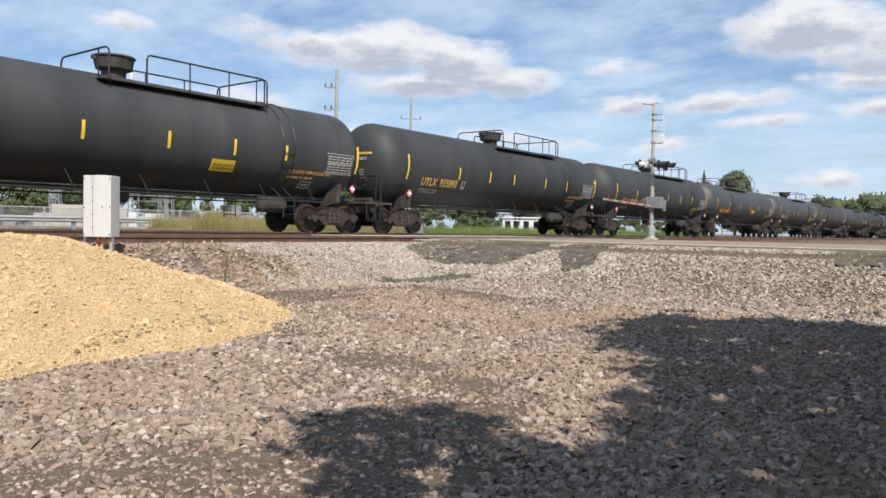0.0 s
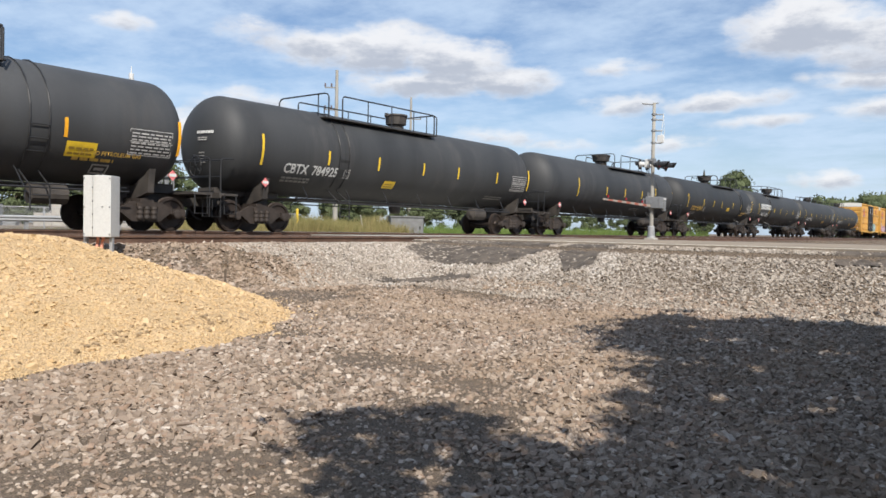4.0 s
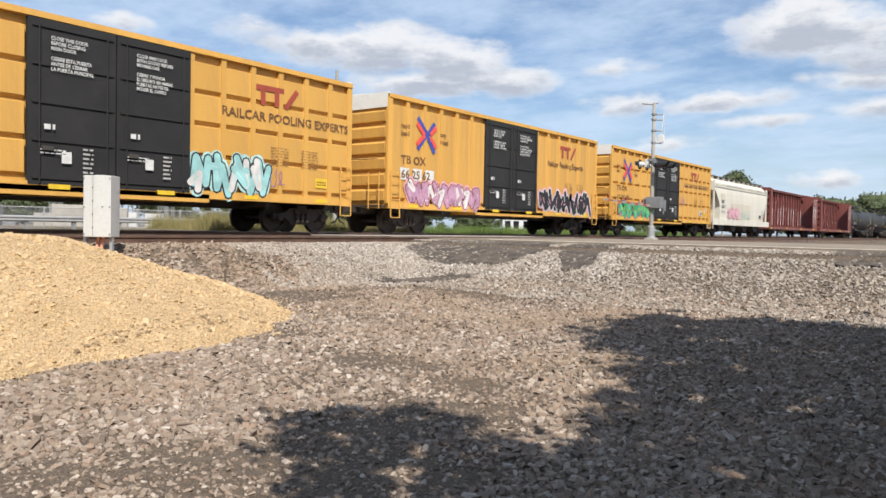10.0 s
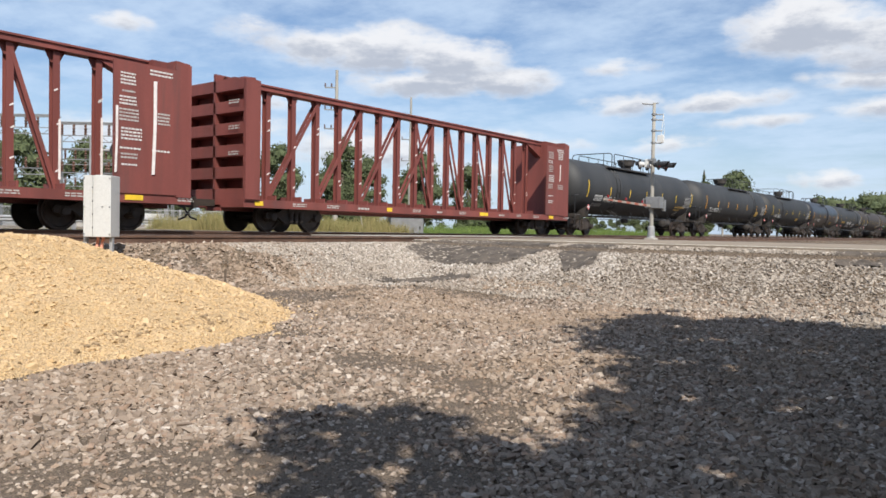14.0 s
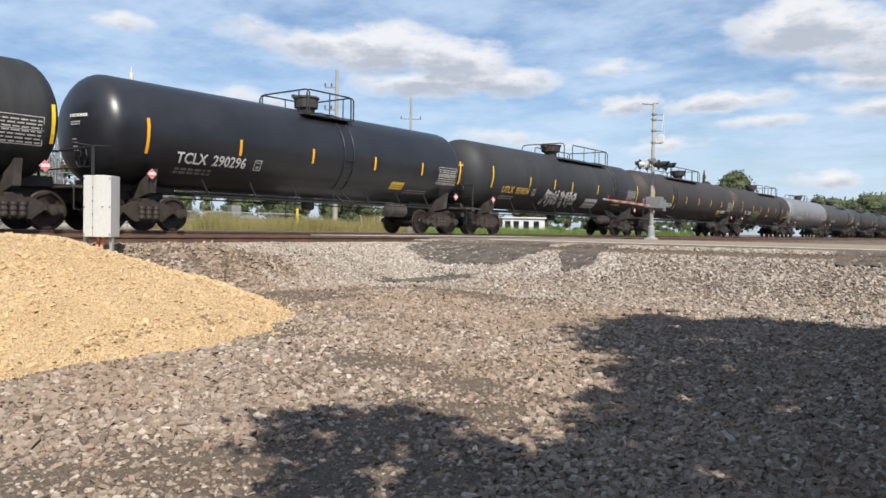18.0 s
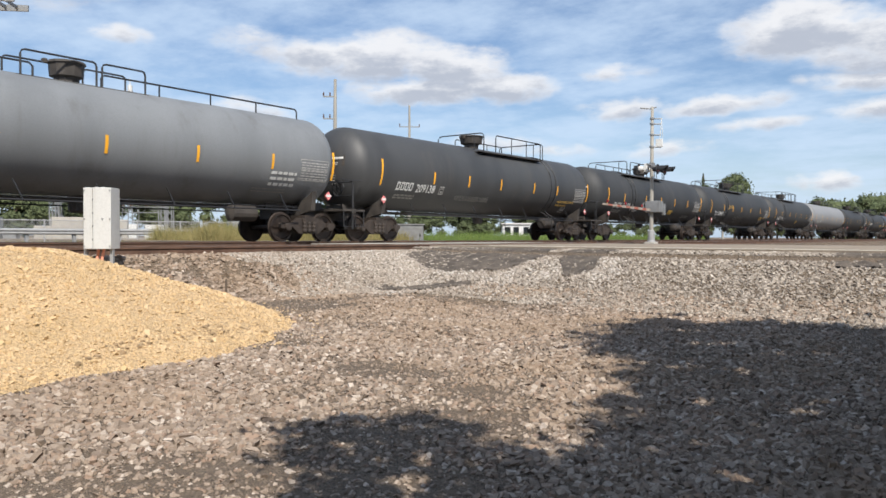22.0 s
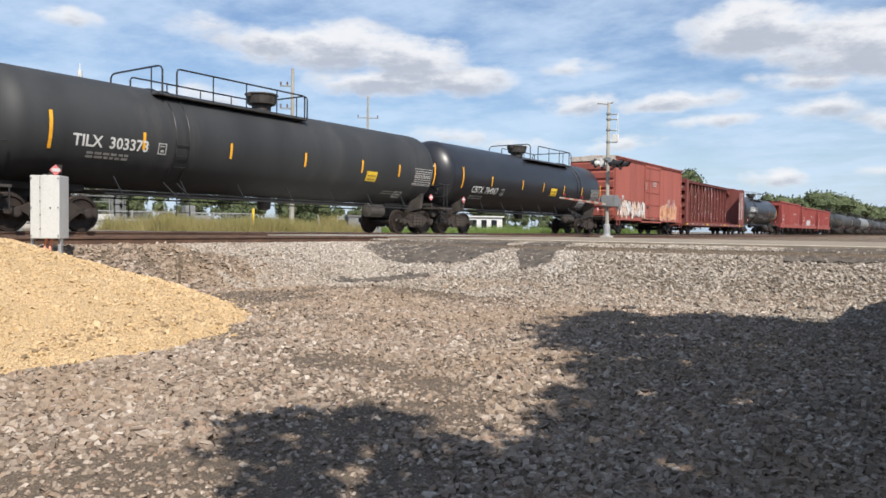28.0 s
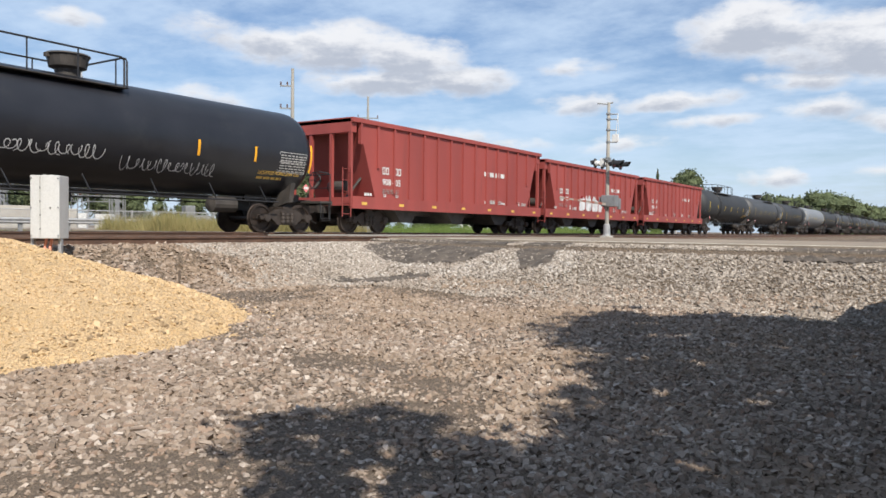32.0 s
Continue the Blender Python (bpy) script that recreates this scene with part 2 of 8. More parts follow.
BLACK_RAILING = mat("black painted pipe", (0.02, 0.02, 0.022), 0.5, vary=0.2, scale=5)


# ------------------------------------------------------------ mesh helpers
def part(name, bm, material_, parent=None, label="", smooth=False):
    """Link a bmesh as one mesh object under a thing."""
    me = bpy.data.meshes.new(name)
    bm.to_mesh(me)
    bm.free()
    return link_mesh(name, me, material_, parent, label, smooth)


def link_mesh(name, me, material_, parent=None, label="", smooth=False, at=None):
    if material_ and not me.materials:
        me.materials.append(material_)
    if smooth:
        me.polygons.foreach_set("use_smooth", [True] * len(me.polygons))
    ob = new(name, me)
    if parent:
        ob.parent = parent
    if at is not None:
        ob.matrix_local = at if isinstance(at, Matrix) else Matrix.Translation(at)
    if label:
        ob["label"] = label
    return ob


def thing(name, label, category, at=None, group="", kind=""):
    ob = new(name)
    ob.empty_display_size = 0.3
    if at is not None:
        ob.matrix_basis = at if isinstance(at, Matrix) else Matrix.Translation(at)
    return tagged(ob, label, category, group, kind)


def quad(bm, a, b, c, d):
    return bm.faces.new([bm.verts.new(p) for p in (a, b, c, d)])


def block(bm, x0, x1, y0, y1, z0, z1, m=None):
    """A box between two corners."""
    v = [bm.verts.new(p if m is None else m @ Vector(p)) for p in ((x0, y0, z0), (x1, y0, z0), (x1, y1, z0), (x0, y1, z0), (x0, y0, z1), (x1, y0, z1), (x1, y1, z1), (x0, y1, z1))]
    for f in ((3, 2, 1, 0), (4, 5, 6, 7), (0, 1, 5, 4), (1, 2, 6, 5), (2, 3, 7, 6), (3, 0, 4, 7)):
        bm.faces.new([v[i] for i in f])
    return bm


def prism(bm, outline, axis, lo, hi):
    """An outline of two coordinates, pushed along an axis."""
    def at(p, w):
        return {"x": (w, p[0], p[1]), "y": (p[0], w, p[1]), "z": (p[0], p[1], w)}[axis]
    a = [bm.verts.new(at(p, lo)) for p in outline]
    b = [bm.verts.new(at(p, hi)) for p in outline]
    n = len(outline)
    for i in range(n):
        bm.faces.new((a[i], a[(i + 1) % n], b[(i + 1) % n], b[i]))
    bm.faces.new(a[::-1])
    bm.faces.new(b)
    bmesh.ops.recalc_face_normals(bm, faces=bm.faces[:]) if len(bm.faces) < 400 else None
    return bm


def pipe(bm, points, r, seg=6, closed=False):
    """A round bar along a line of points."""
    pts = [Vector(p) for p in points]
    rings = []
    for i, p in enumerate(pts):
        t = (pts[min(i + 1, len(pts) - 1)] - pts[max(i - 1, 0)]).normalized()
        ref = Vector((0, 0, 1)) if abs(t.z) < 0.9 else Vector((1, 0, 0))
        u = t.cross(ref).normalized()
        w = t.cross(u).normalized()
        rings.append([bm.verts.new(p + (u * math.cos(a) + w * math.sin(a)) * r) for a in (2 * math.pi * k / seg for k in range(seg))])
    for a, b in zip(rings, rings[1:]):
        for k in range(seg):
            bm.faces.new((a[k], a[(k + 1) % seg], b[(k + 1) % seg], b[k]))
    bm.faces.new(rings[0][::-1])
    bm.faces.new(rings[-1])
    return bm


def lathe(bm, profile, axis="x", seg=24, at=(0, 0, 0)):
    """Profile points (along the axis, radius), turned about it."""
    rings = []
    for s, r in profile:
        ring = []
        for k in range(seg):
            a = 2 * math.pi * k / seg
            c, d = r * math.cos(a), r * math.sin(a)
            p = {"x": (s, c, d), "y": (c, s, d), "z": (c, d, s)}[axis]
            ring.append(bm.verts.new(Vector(p) + Vector(at)))
        rings.append(ring)
    for a, b in zip(rings, rings[1:]):
        for k in range(seg):
            bm.faces.new((a[k], a[(k + 1) % seg], b[(k + 1) % seg], b[k]))
    bm.faces.new(rings[0][::-1])
    bm.faces.new(rings[-1])
    bmesh.ops.recalc_face_normals(bm, faces=bm.faces[:]) if len(bm.faces) < 2000 else None
    return bm


CACHE = {}


def shared(key, build):
    """A mesh that alike parts share."""
    if key not in CACHE:
        bm = bmesh.new()
        build(bm)
        me = bpy.data.meshes.new(key if isinstance(key, str) else str(key[0]))
        bm.to_mesh(me)
        bm.free()
        CACHE[key] = me
    return CACHE[key]


# ------------------------------------------------------------ ground
TRACK_Y, NEAR_Y, RAIL_Z = 19.25, 14.3, 0.05      # centre lines of the two tracks, and the far rails' height
ROAD_X0, ROAD_X1 = 17.0, 28.4


def smooth(lo, hi, v):
    t = min(1.0, max(0.0, (v - lo) / (hi - lo)))
    return t * t * (3 - 2 * t)


def ground_z(x, y):
    """Height of the lot, the ballast shoulder and the road bank."""
    lot = -1.1 + 0.05 * noise.noise(Vector((x * 0.35, y * 0.35, 0))) + 0.03 * noise.noise(Vector((x * 1.1, y * 1.1, 5)))
    lot += 0.12 * smooth(7, 11.5, y)
    shoulder = smooth(11.0, 13.0, y)
    bank = smooth(12.0, 16.6, x)
    k = 1 - (1 - shoulder) * (1 - bank)
    top = -0.17 if x < 16 else -0.1
    return lot + (top - lot) * k


def pile_z(x, y):
    dx = max(0.0, x - 3.65)
    r = math.hypot(dx, 1.22 * (y - 10.9)) if y < 10.9 else math.hypot(dx, 0.8 * (y - 10.9))
    w = 0.25 * noise.noise(Vector((x * 0.5, y * 0.5, 9))) + 0.1 * noise.noise(Vector((x * 1.7, y * 1.7, 4)))
    rough = 0.05 * noise.noise(Vector((x * 1.6, y * 1.6, 17))) + 0.022 * noise.noise(Vector((x * 4.5, y * 4.5, 2)))
    return 0.03 - 0.33 * max(0.0, r + w - 1.55) + rough


def grid(bm, xs, ys, fz):
    rows = [[bm.verts.new((x, y, fz(x, y))) for x in xs] for y in ys]
    for a, b in zip(rows, rows[1:]):
        for i in range(len(xs) - 1):
            bm.faces.new((a[i], a[i + 1], b[i + 1], b[i]))


def spaced(lo, hi, n):
    return [lo + (hi - lo) * i / n for i in range(n + 1)]


def build_ground():
    bm = bmesh.new()
    xs = [-1500, -400, -120, -40, -20] + spaced(-12, 20, 120) + [24, 28.5, 29, 30, 32, 36, 45, 60, 90, 140, 300, 700, 2500]
    ys = [-900, -200, -60, -25, -12] + spaced(-6, 13, 76) + [13.4, 15, 16, 18, 21, 22, 24, 27, 32, 40, 60, 100, 200, 500, 2500]

    def z(x, y):
        if y >= 13.4:
            return -0.22 if y < 21.5 else -0.3
        if x > 28.4:
            return -0.16 - 0.5 * smooth(28.4, 40, x)
        if x > 16.6:
            return -0.14
        return ground_z(x, y)
    grid(bm, xs, ys, z)
    ob = part("ground", bm, BALLAST, smooth=True)
    tagged(ob, "grey crushed-stone lot with dirty brown patches", "ground", kind="structure")


def scatter(name, count, place, size, material_, label, seed):
    """Loose stones, each a small broken block."""
    rng = random.Random(seed)
    base = [(-1, -.8, -.6), (1, -.9, -.5), (.9, 1, -.6), (-.9, .8, -.6), (-.7, -.6, .5), (.6, -.7, .7), (.7, .6, .5), (-.8, .7, .6)]
    faces = ((3, 2, 1, 0), (4, 5, 6, 7), (0, 1, 5, 4), (1, 2, 6, 5), (2, 3, 7, 6), (3, 0, 4, 7))
    verts, polys = [], []
    for _ in range(count):
        got = place(rng)
        if not got:
            continue
        x, y, z, k = got
        s = size * k * (0.42 + 1.4 * rng.random() ** 2.5)
        e = Euler((rng.gauss(0, .5), rng.gauss(0, .5), rng.uniform(0, 6.3))).to_matrix()
        st = Vector((s * rng.uniform(.7, 1.4), s * rng.uniform(.6, 1.0), s * rng.uniform(.38, .85)))
        o = len(verts)
        for p in base:
            q = e @ Vector((p[0] * st.x * rng.uniform(.7, 1.15), p[1] * st.y * rng.uniform(.7, 1.15), p[2] * st.z))
            verts.append((x + q.x, y + q.y, z + q.z + s * 0.15))
        polys += [tuple(o + i for i in f) for f in faces]
    me = bpy.data.meshes.new(name)
    me.from_pydata(verts, [], polys)
    me.update()
    ob = link_mesh(name, me, material_)
    return tagged(ob, label, "gravel", kind="stuff")


def build_pile():
    bm = bmesh.new()
    grid(bm, spaced(-9, 9.5, 260), spaced(5, 13.2, 150), pile_z)
    low = [f for f in bm.faces if all(v.co.z < ground_z(v.co.x, v.co.y) - 0.03 for v in f.verts)]
    bmesh.ops.delete(bm, geom=low, context="FACES")
    ob = part("limestone_mound", bm, SAND, smooth=True)
    tagged(ob, "spread heap of yellow crushed limestone against the track bed", "gravel pile")


# ------------------------------------------------------------ tracks and road
def rail_profile():
    return [(-0.07, -0.17), (0.07, -0.17), (0.07, -0.155), (0.012, -0.135), (0.012, -0.045), (0.036, -0.035), (0.036, 0.0), (-0.036, 0.0), (-0.036, -0.035), (-0.012, -0.045), (-0.012, -0.135), (-0.07, -0.155)]


def build_track(yc, z, name, label, x0, x1, tie_range):
    root = thing(name, label, "railway track", kind="structure")
    for s in (-0.7525, 0.7525):
        bm = bmesh.new()
        prism(bm, [(yc + s + a, z + b) for a, b in rail_profile()], "x", x0, x1)
        r = part("rail", bm, RUST, root)
        bm = bmesh.new()
        block(bm, x0, x1, yc + s - 0.026, yc + s + 0.026, z - 0.002, z + 0.003)
        part("running_surface", bm, RAIL_TOP, r)
    me = shared("tie", lambda bm: block(bm, -0.11, 0.11, -1.3, 1.3, -0.18, 0.0))
    x = tie_range[0]
    k = 0
    while x < tie_range[1]:
        if not (ROAD_X0 - 0.3 < x < ROAD_X1 + 0.3):
            link_mesh("tie", me, TIE, root, at=pose(x, yc + 0.03 * math.sin(k * 2.3), z - 0.165, 0, 0, 1.5 * math.sin(k * 1.7)))
        x += 0.52
        k += 1
    return root


def build_road():
    bm = bmesh.new()
    # crossing deck, asphalt between and around the rails
    block(bm, ROAD_X0, ROAD_X1, -60, NEAR_Y - 0.84, -0.3, -0.03)
    ob = part("road", bm, ASPHALT)
    tagged(ob, "dusty brown-grey asphalt road that rises to the level crossing", "road", kind="structure")
    for y0, y1, nm in ((NEAR_Y - 0.66, NEAR_Y + 0.66, "crossing_panel"), (NEAR_Y + 0.84, TRACK_Y - 0.84, "crossing_panel"), (TRACK_Y - 0.66, TRACK_Y + 0.66, "crossing_panel"), (TRACK_Y + 0.84, 60, "road_beyond")):
        bm = bmesh.new()
        block(bm, ROAD_X0, ROAD_X1, y0, y1, -0.3, -0.012 if y0 < 17 else 0.03)
        tagged(part(nm, bm, CONCRETE if y1 < 30 else ASPHALT), "worn concrete panel between the rails of a crossing", "crossing panel", kind="structure")
    bm = bmesh.new()
    block(bm, ROAD_X0 + 0.43, ROAD_X0 + 0.6, -60, NEAR_Y - 2.6, -0.03, -0.024)
    tagged(part("road_marking", bm, ROAD_PAINT), "worn white edge line on the asphalt", "road marking", kind="structure")


build_ground()
build_pile()
build_road()
build_track(NEAR_Y, 0.0, "near_track", "empty siding with rusty rails on dark timber ties", -300, 900, (-6, 17))
build_track(TRACK_Y, RAIL_Z, "far_track", "main track with polished rails on timber ties", -300, 2000, (-6, 60))


# ------------------------------------------------------------ train
SPEED = 20.0
CARS = []                                        # (car, its place along the track at the start)


def text_mesh(body, height):
    key = ("text", body, height)
    if key not in CACHE:
        cu = bpy.data.curves.new("lettering", "FONT")
        cu.body, cu.size, cu.align_x, cu.resolution_u, cu.offset = body, height * 1.38, "LEFT", 2, height * 0.028
        ob = bpy.data.objects.new("lettering", cu)
        scene.collection.objects.link(ob)
        dg = bpy.context.evaluated_depsgraph_get()
        me = bpy.data.meshes.new_from_object(ob.evaluated_get(dg))
        bpy.data.objects.remove(ob)
        bpy.data.curves.remove(cu)
        CACHE[key] = me
    return CACHE[key]


def lettering(body, height, place, material_, parent, name="lettering", stretch=1.0, lines=1):
    """Text laid on a surface: place(u, v) gives the point for u along and v up."""
    src = text_mesh(body, height)
    bm = bmesh.new()
    bm.from_mesh(src)
    if lines > 0:
        for k in range(1, 4):
            z = height * k / 4
            bmesh.ops.bisect_plane(bm, geom=bm.verts[:] + bm.edges[:] + bm.faces[:], plane_co=(0, z, 0), plane_no=(0, 1, 0))
    for v in bm.verts:
        v.co = place(v.co.x * stretch, v.co.y)
    ob = part(name, bm, material_, parent)
    return ob


BAR_MARKS = ("GATX",)


def glyph_bars(car, name, u0, w, v0, hgt, count, place, ink, thick=0.26):
    """Plain upright bars in place of letters."""
    t = w * thick
    bm = bmesh.new()
    for i in range(count):
        u = u0 + i * w * 1.25
        for a, b, c, d in ((0, t, 0, 1), (w - t, w, 0, 1), (t, w - t, 0.82, 1), (t, w - t, 0, 0.18)):
            n = 3
            for k in range(n):
                p, q = v0 + hgt * (c + (d - c) * k / n), v0 + hgt * (c + (d - c) * (k + 1) / n)
                quad(bm, place(u + a, p), place(u + b, p), place(u + b, q), place(u + a, q))
    return tagged(part(name, bm, ink, car), kind="stuff")


def patch(name, u0, u1, v0, v1, place, material_, parent, label="", n=4):
    """A painted rectangle laid on a surface."""
    bm = bmesh.new()
    rows = [[bm.verts.new(place(u, v0 + (v1 - v0) * k / n)) for u in (u0, u1)] for k in range(n + 1)]
    for a, b in zip(rows, rows[1:]):
        bm.faces.new((a[0], a[1], b[1], b[0]))
    return part(name, bm, material_, parent, label)


def bars(name, u0, u1, v0, v1, place, material_, parent, cols=4, rows=3, fill=0.65, label="", seed=1, curve=2):
    """Small print that cannot be read: rows of bars."""
    bm = bmesh.new()
    rng = random.Random(seed)
    dv = (v1 - v0) / rows
    for r in range(rows):
        u = u0
        while u < u1 - 0.02:
            w = min((u1 - u0) / cols * rng.uniform(0.45, 1.0), u1 - u)
            a, b = v0 + dv * r, v0 + dv * (r + fill)
            quad(bm, place(u, a), place(u + w, a), place(u + w, b), place(u, b))
            u += w + (u1 - u0) / cols * 0.18
    return tagged(part(name, bm, material_, parent, label), kind="stuff")


YELLOW = mat("reflective yellow tape", (0.75, 0.5, 0.03), 0.5, vary=0.1, scale=4, stain=(0.45, 0.3, 0.05))
ORANGE = mat("reflective orange-yellow tape", (0.85, 0.4, 0.02), 0.5, vary=0.1, scale=4)
WHITE = mat("white stencil paint", (0.62, 0.62, 0.6), 0.6, vary=0.08, scale=5, stain=(0.45, 0.43, 0.4), stain_amount=0.4)
GOLD = mat("yellow stencil paint", (0.64, 0.4, 0.08), 0.6, vary=0.15, scale=5, stain=(0.3, 0.17, 0.05), stain_amount=0.5)
DIM = mat("faded stencil paint", (0.26, 0.25, 0.23), 0.7, vary=0.2, scale=5)
STENCIL = mat("grey-white stencil paint", (0.42, 0.41, 0.39), 0.7, vary=0.15, scale=5)
PLACARD_PRINT = mat("faded panel print", (0.32, 0.2, 0.03), 0.6, vary=0.1)
RED = mat("red placard", (0.7, 0.2, 0.2), 0.5, vary=0.1, scale=6)


def build_truck(parent, x, iron=TRUCK_IRON):
    """A four-wheel truck: wheelsets, side frames with springs, bolster."""
    root = new("truck")
    root.parent = parent
    root.matrix_local = Matrix.Translation((x, 0, 0))

    def wheelset(bm):
        lathe(bm, [(-0.9, 0.07), (0.9, 0.07)], "y", 10)
        for s in (-1, 1):
            prof = [(s * 0.66, 0.10), (s * 0.675, 0.40), (s * 0.68, 0.485), (s * 0.71, 0.487), (s * 0.725, 0.46), (s * 0.81, 0.452), (s * 0.815, 0.39), (s * 0.775, 0.36), (s * 0.77, 0.15), (s * 0.83, 0.11), (s * 0.86, 0.09)]
            lathe(bm, prof, "y", 28)
    me = shared("wheelset", wheelset)
    for dx in (-0.89, 0.89):
        link_mesh("wheelset", me, WHEEL, root, at=(dx, 0, 0.457))

    def frame_(bm):
        top = [(-1.16, 0.55), (-1.1, 0.6), (-0.7, 0.61), (-0.42, 0.76), (0.42, 0.76), (0.7, 0.61), (1.1, 0.6), (1.16, 0.55), (1.14, 0.43), (1.0, 0.41), (0.7, 0.47), (0.4, 0.25), (-0.4, 0.25), (-0.7, 0.47), (-1.0, 0.41), (-1.14, 0.43)]
        prism(bm, top, "y", -0.07, 0.07)
        for s in (-0.89, 0.89):
            lathe(bm, [(-0.15, 0.07), (-0.14, 0.115), (0.02, 0.125)], "y", 12, (s, 0, 0.457))
            block(bm, s - 0.13, s + 0.13, -0.1, 0.08, 0.44, 0.6)
        for s in (-0.2, 0, 0.2):
            lathe(bm, [(0.3, 0.075), (0.34, 0.09), (0.42, 0.075), (0.46, 0.09), (0.54, 0.075), (0.58, 0.09), (0.64, 0.075)], "z", 10, (s, -0.09, 0))
        block(bm, -0.3, 0.3, -0.12, 0.05, 0.62, 0.72)
    me = shared("side_frame", frame_)
    link_mesh("side_frame", me, iron, root, at=(0, -1.0, 0))
    link_mesh("side_frame", me, iron, root, at=pose(0, 1.0, 0, 0, 0, 180))
    link_mesh("bolster", shared("bolster", lambda bm: block(bm, -0.2, 0.2, -1.1, 1.1, 0.55, 0.85)), iron, root)
    for dx in (-0.4, 0.4):
        link_mesh("brake_beam", shared("brake_beam", lambda bm: (block(bm, -0.05, 0.05, -0.75, 0.75, 0.3, 0.42), block(bm, -0.04, 0.12, -0.82, -0.68, 0.25, 0.62), block(bm, -0.04, 0.12, 0.68, 0.82, 0.25, 0.62))), UNDER, root, at=pose(dx, 0, 0, 0, 0, 0 if dx > 0 else 180))
    return root


def couplers(car, half, z=0.85):
    """Draft gear and knuckles at both ends, with the brake hose."""
    def knuckle(bm):
        block(bm, -0.5, 0.28, -0.09, 0.09, z - 0.1, z + 0.1)
        block(bm, 0.2, 0.42, -0.16, 0.1, z - 0.16, z + 0.16)
        block(bm, 0.38, 0.52, -0.16, -0.02, z - 0.14, z + 0.14)
    me = shared(("coupler", z), knuckle)
    hose = shared("air_hose", lambda bm: pipe(bm, [(-0.3, -0.4, 0.8), (0.05, -0.4, 0.66), (0.3, -0.32, 0.4), (0.55, -0.26, 0.33)], 0.028, 6))
    for s in (-1, 1):
        link_mesh("coupler", me, TRUCK_IRON, car, at=pose(s * half, 0, 0, 0, 0, 0 if s > 0 else 180))
        link_mesh("air_hose", hose, BLACK_RAILING, car, at=pose(s * half, 0, 0, 0, 0, 0 if s > 0 else 180))


def start_car(name, label, category, s0, span):
    car = thing(name, label, category, at=(s0 + span / 2, TRACK_Y, RAIL_Z), group="cars of the train")
    CARS.append((car, s0 + span / 2))
    return car


TANK_R, TANK_ZC = 1.45, 2.615
STYLES = {                                       # frames of the top railing, end gates, bonnet, ladders, in metres from the first stripe
    "rear": dict(rails=[(7.75, 11.6)], gates=[6.65, 11.6], deck=(6.5, 11.7), bonnet=7.45, square=False, ladders=[12.3]),
    "fore": dict(rails=[(3.75, 8.78)], gates=[3.2, 8.78], deck=(3.1, 8.9), bonnet=7.87, square=False, ladders=[3.7]),
    "long": dict(rails=[(6.1, 7.95), (8.1, 9.3)], gates=[], deck=(6.0, 9.4), low=[(-0.4, 6.4), (8.1, 14.7)], bonnet=7.43, square=True, ladders=[]),
    "box": dict(rails=[(3.6, 8.6)], gates=[2.85, 8.6], deck=(2.8, 8.7), bonnet=7.6, square=True, ladders=[3.4]),
    "short": dict(rails=[(5.7, 7.7)], gates=[5.7, 7.7], deck=(5.6, 7.8), bonnet=6.67, square=True, ladders=[7.3]),
}


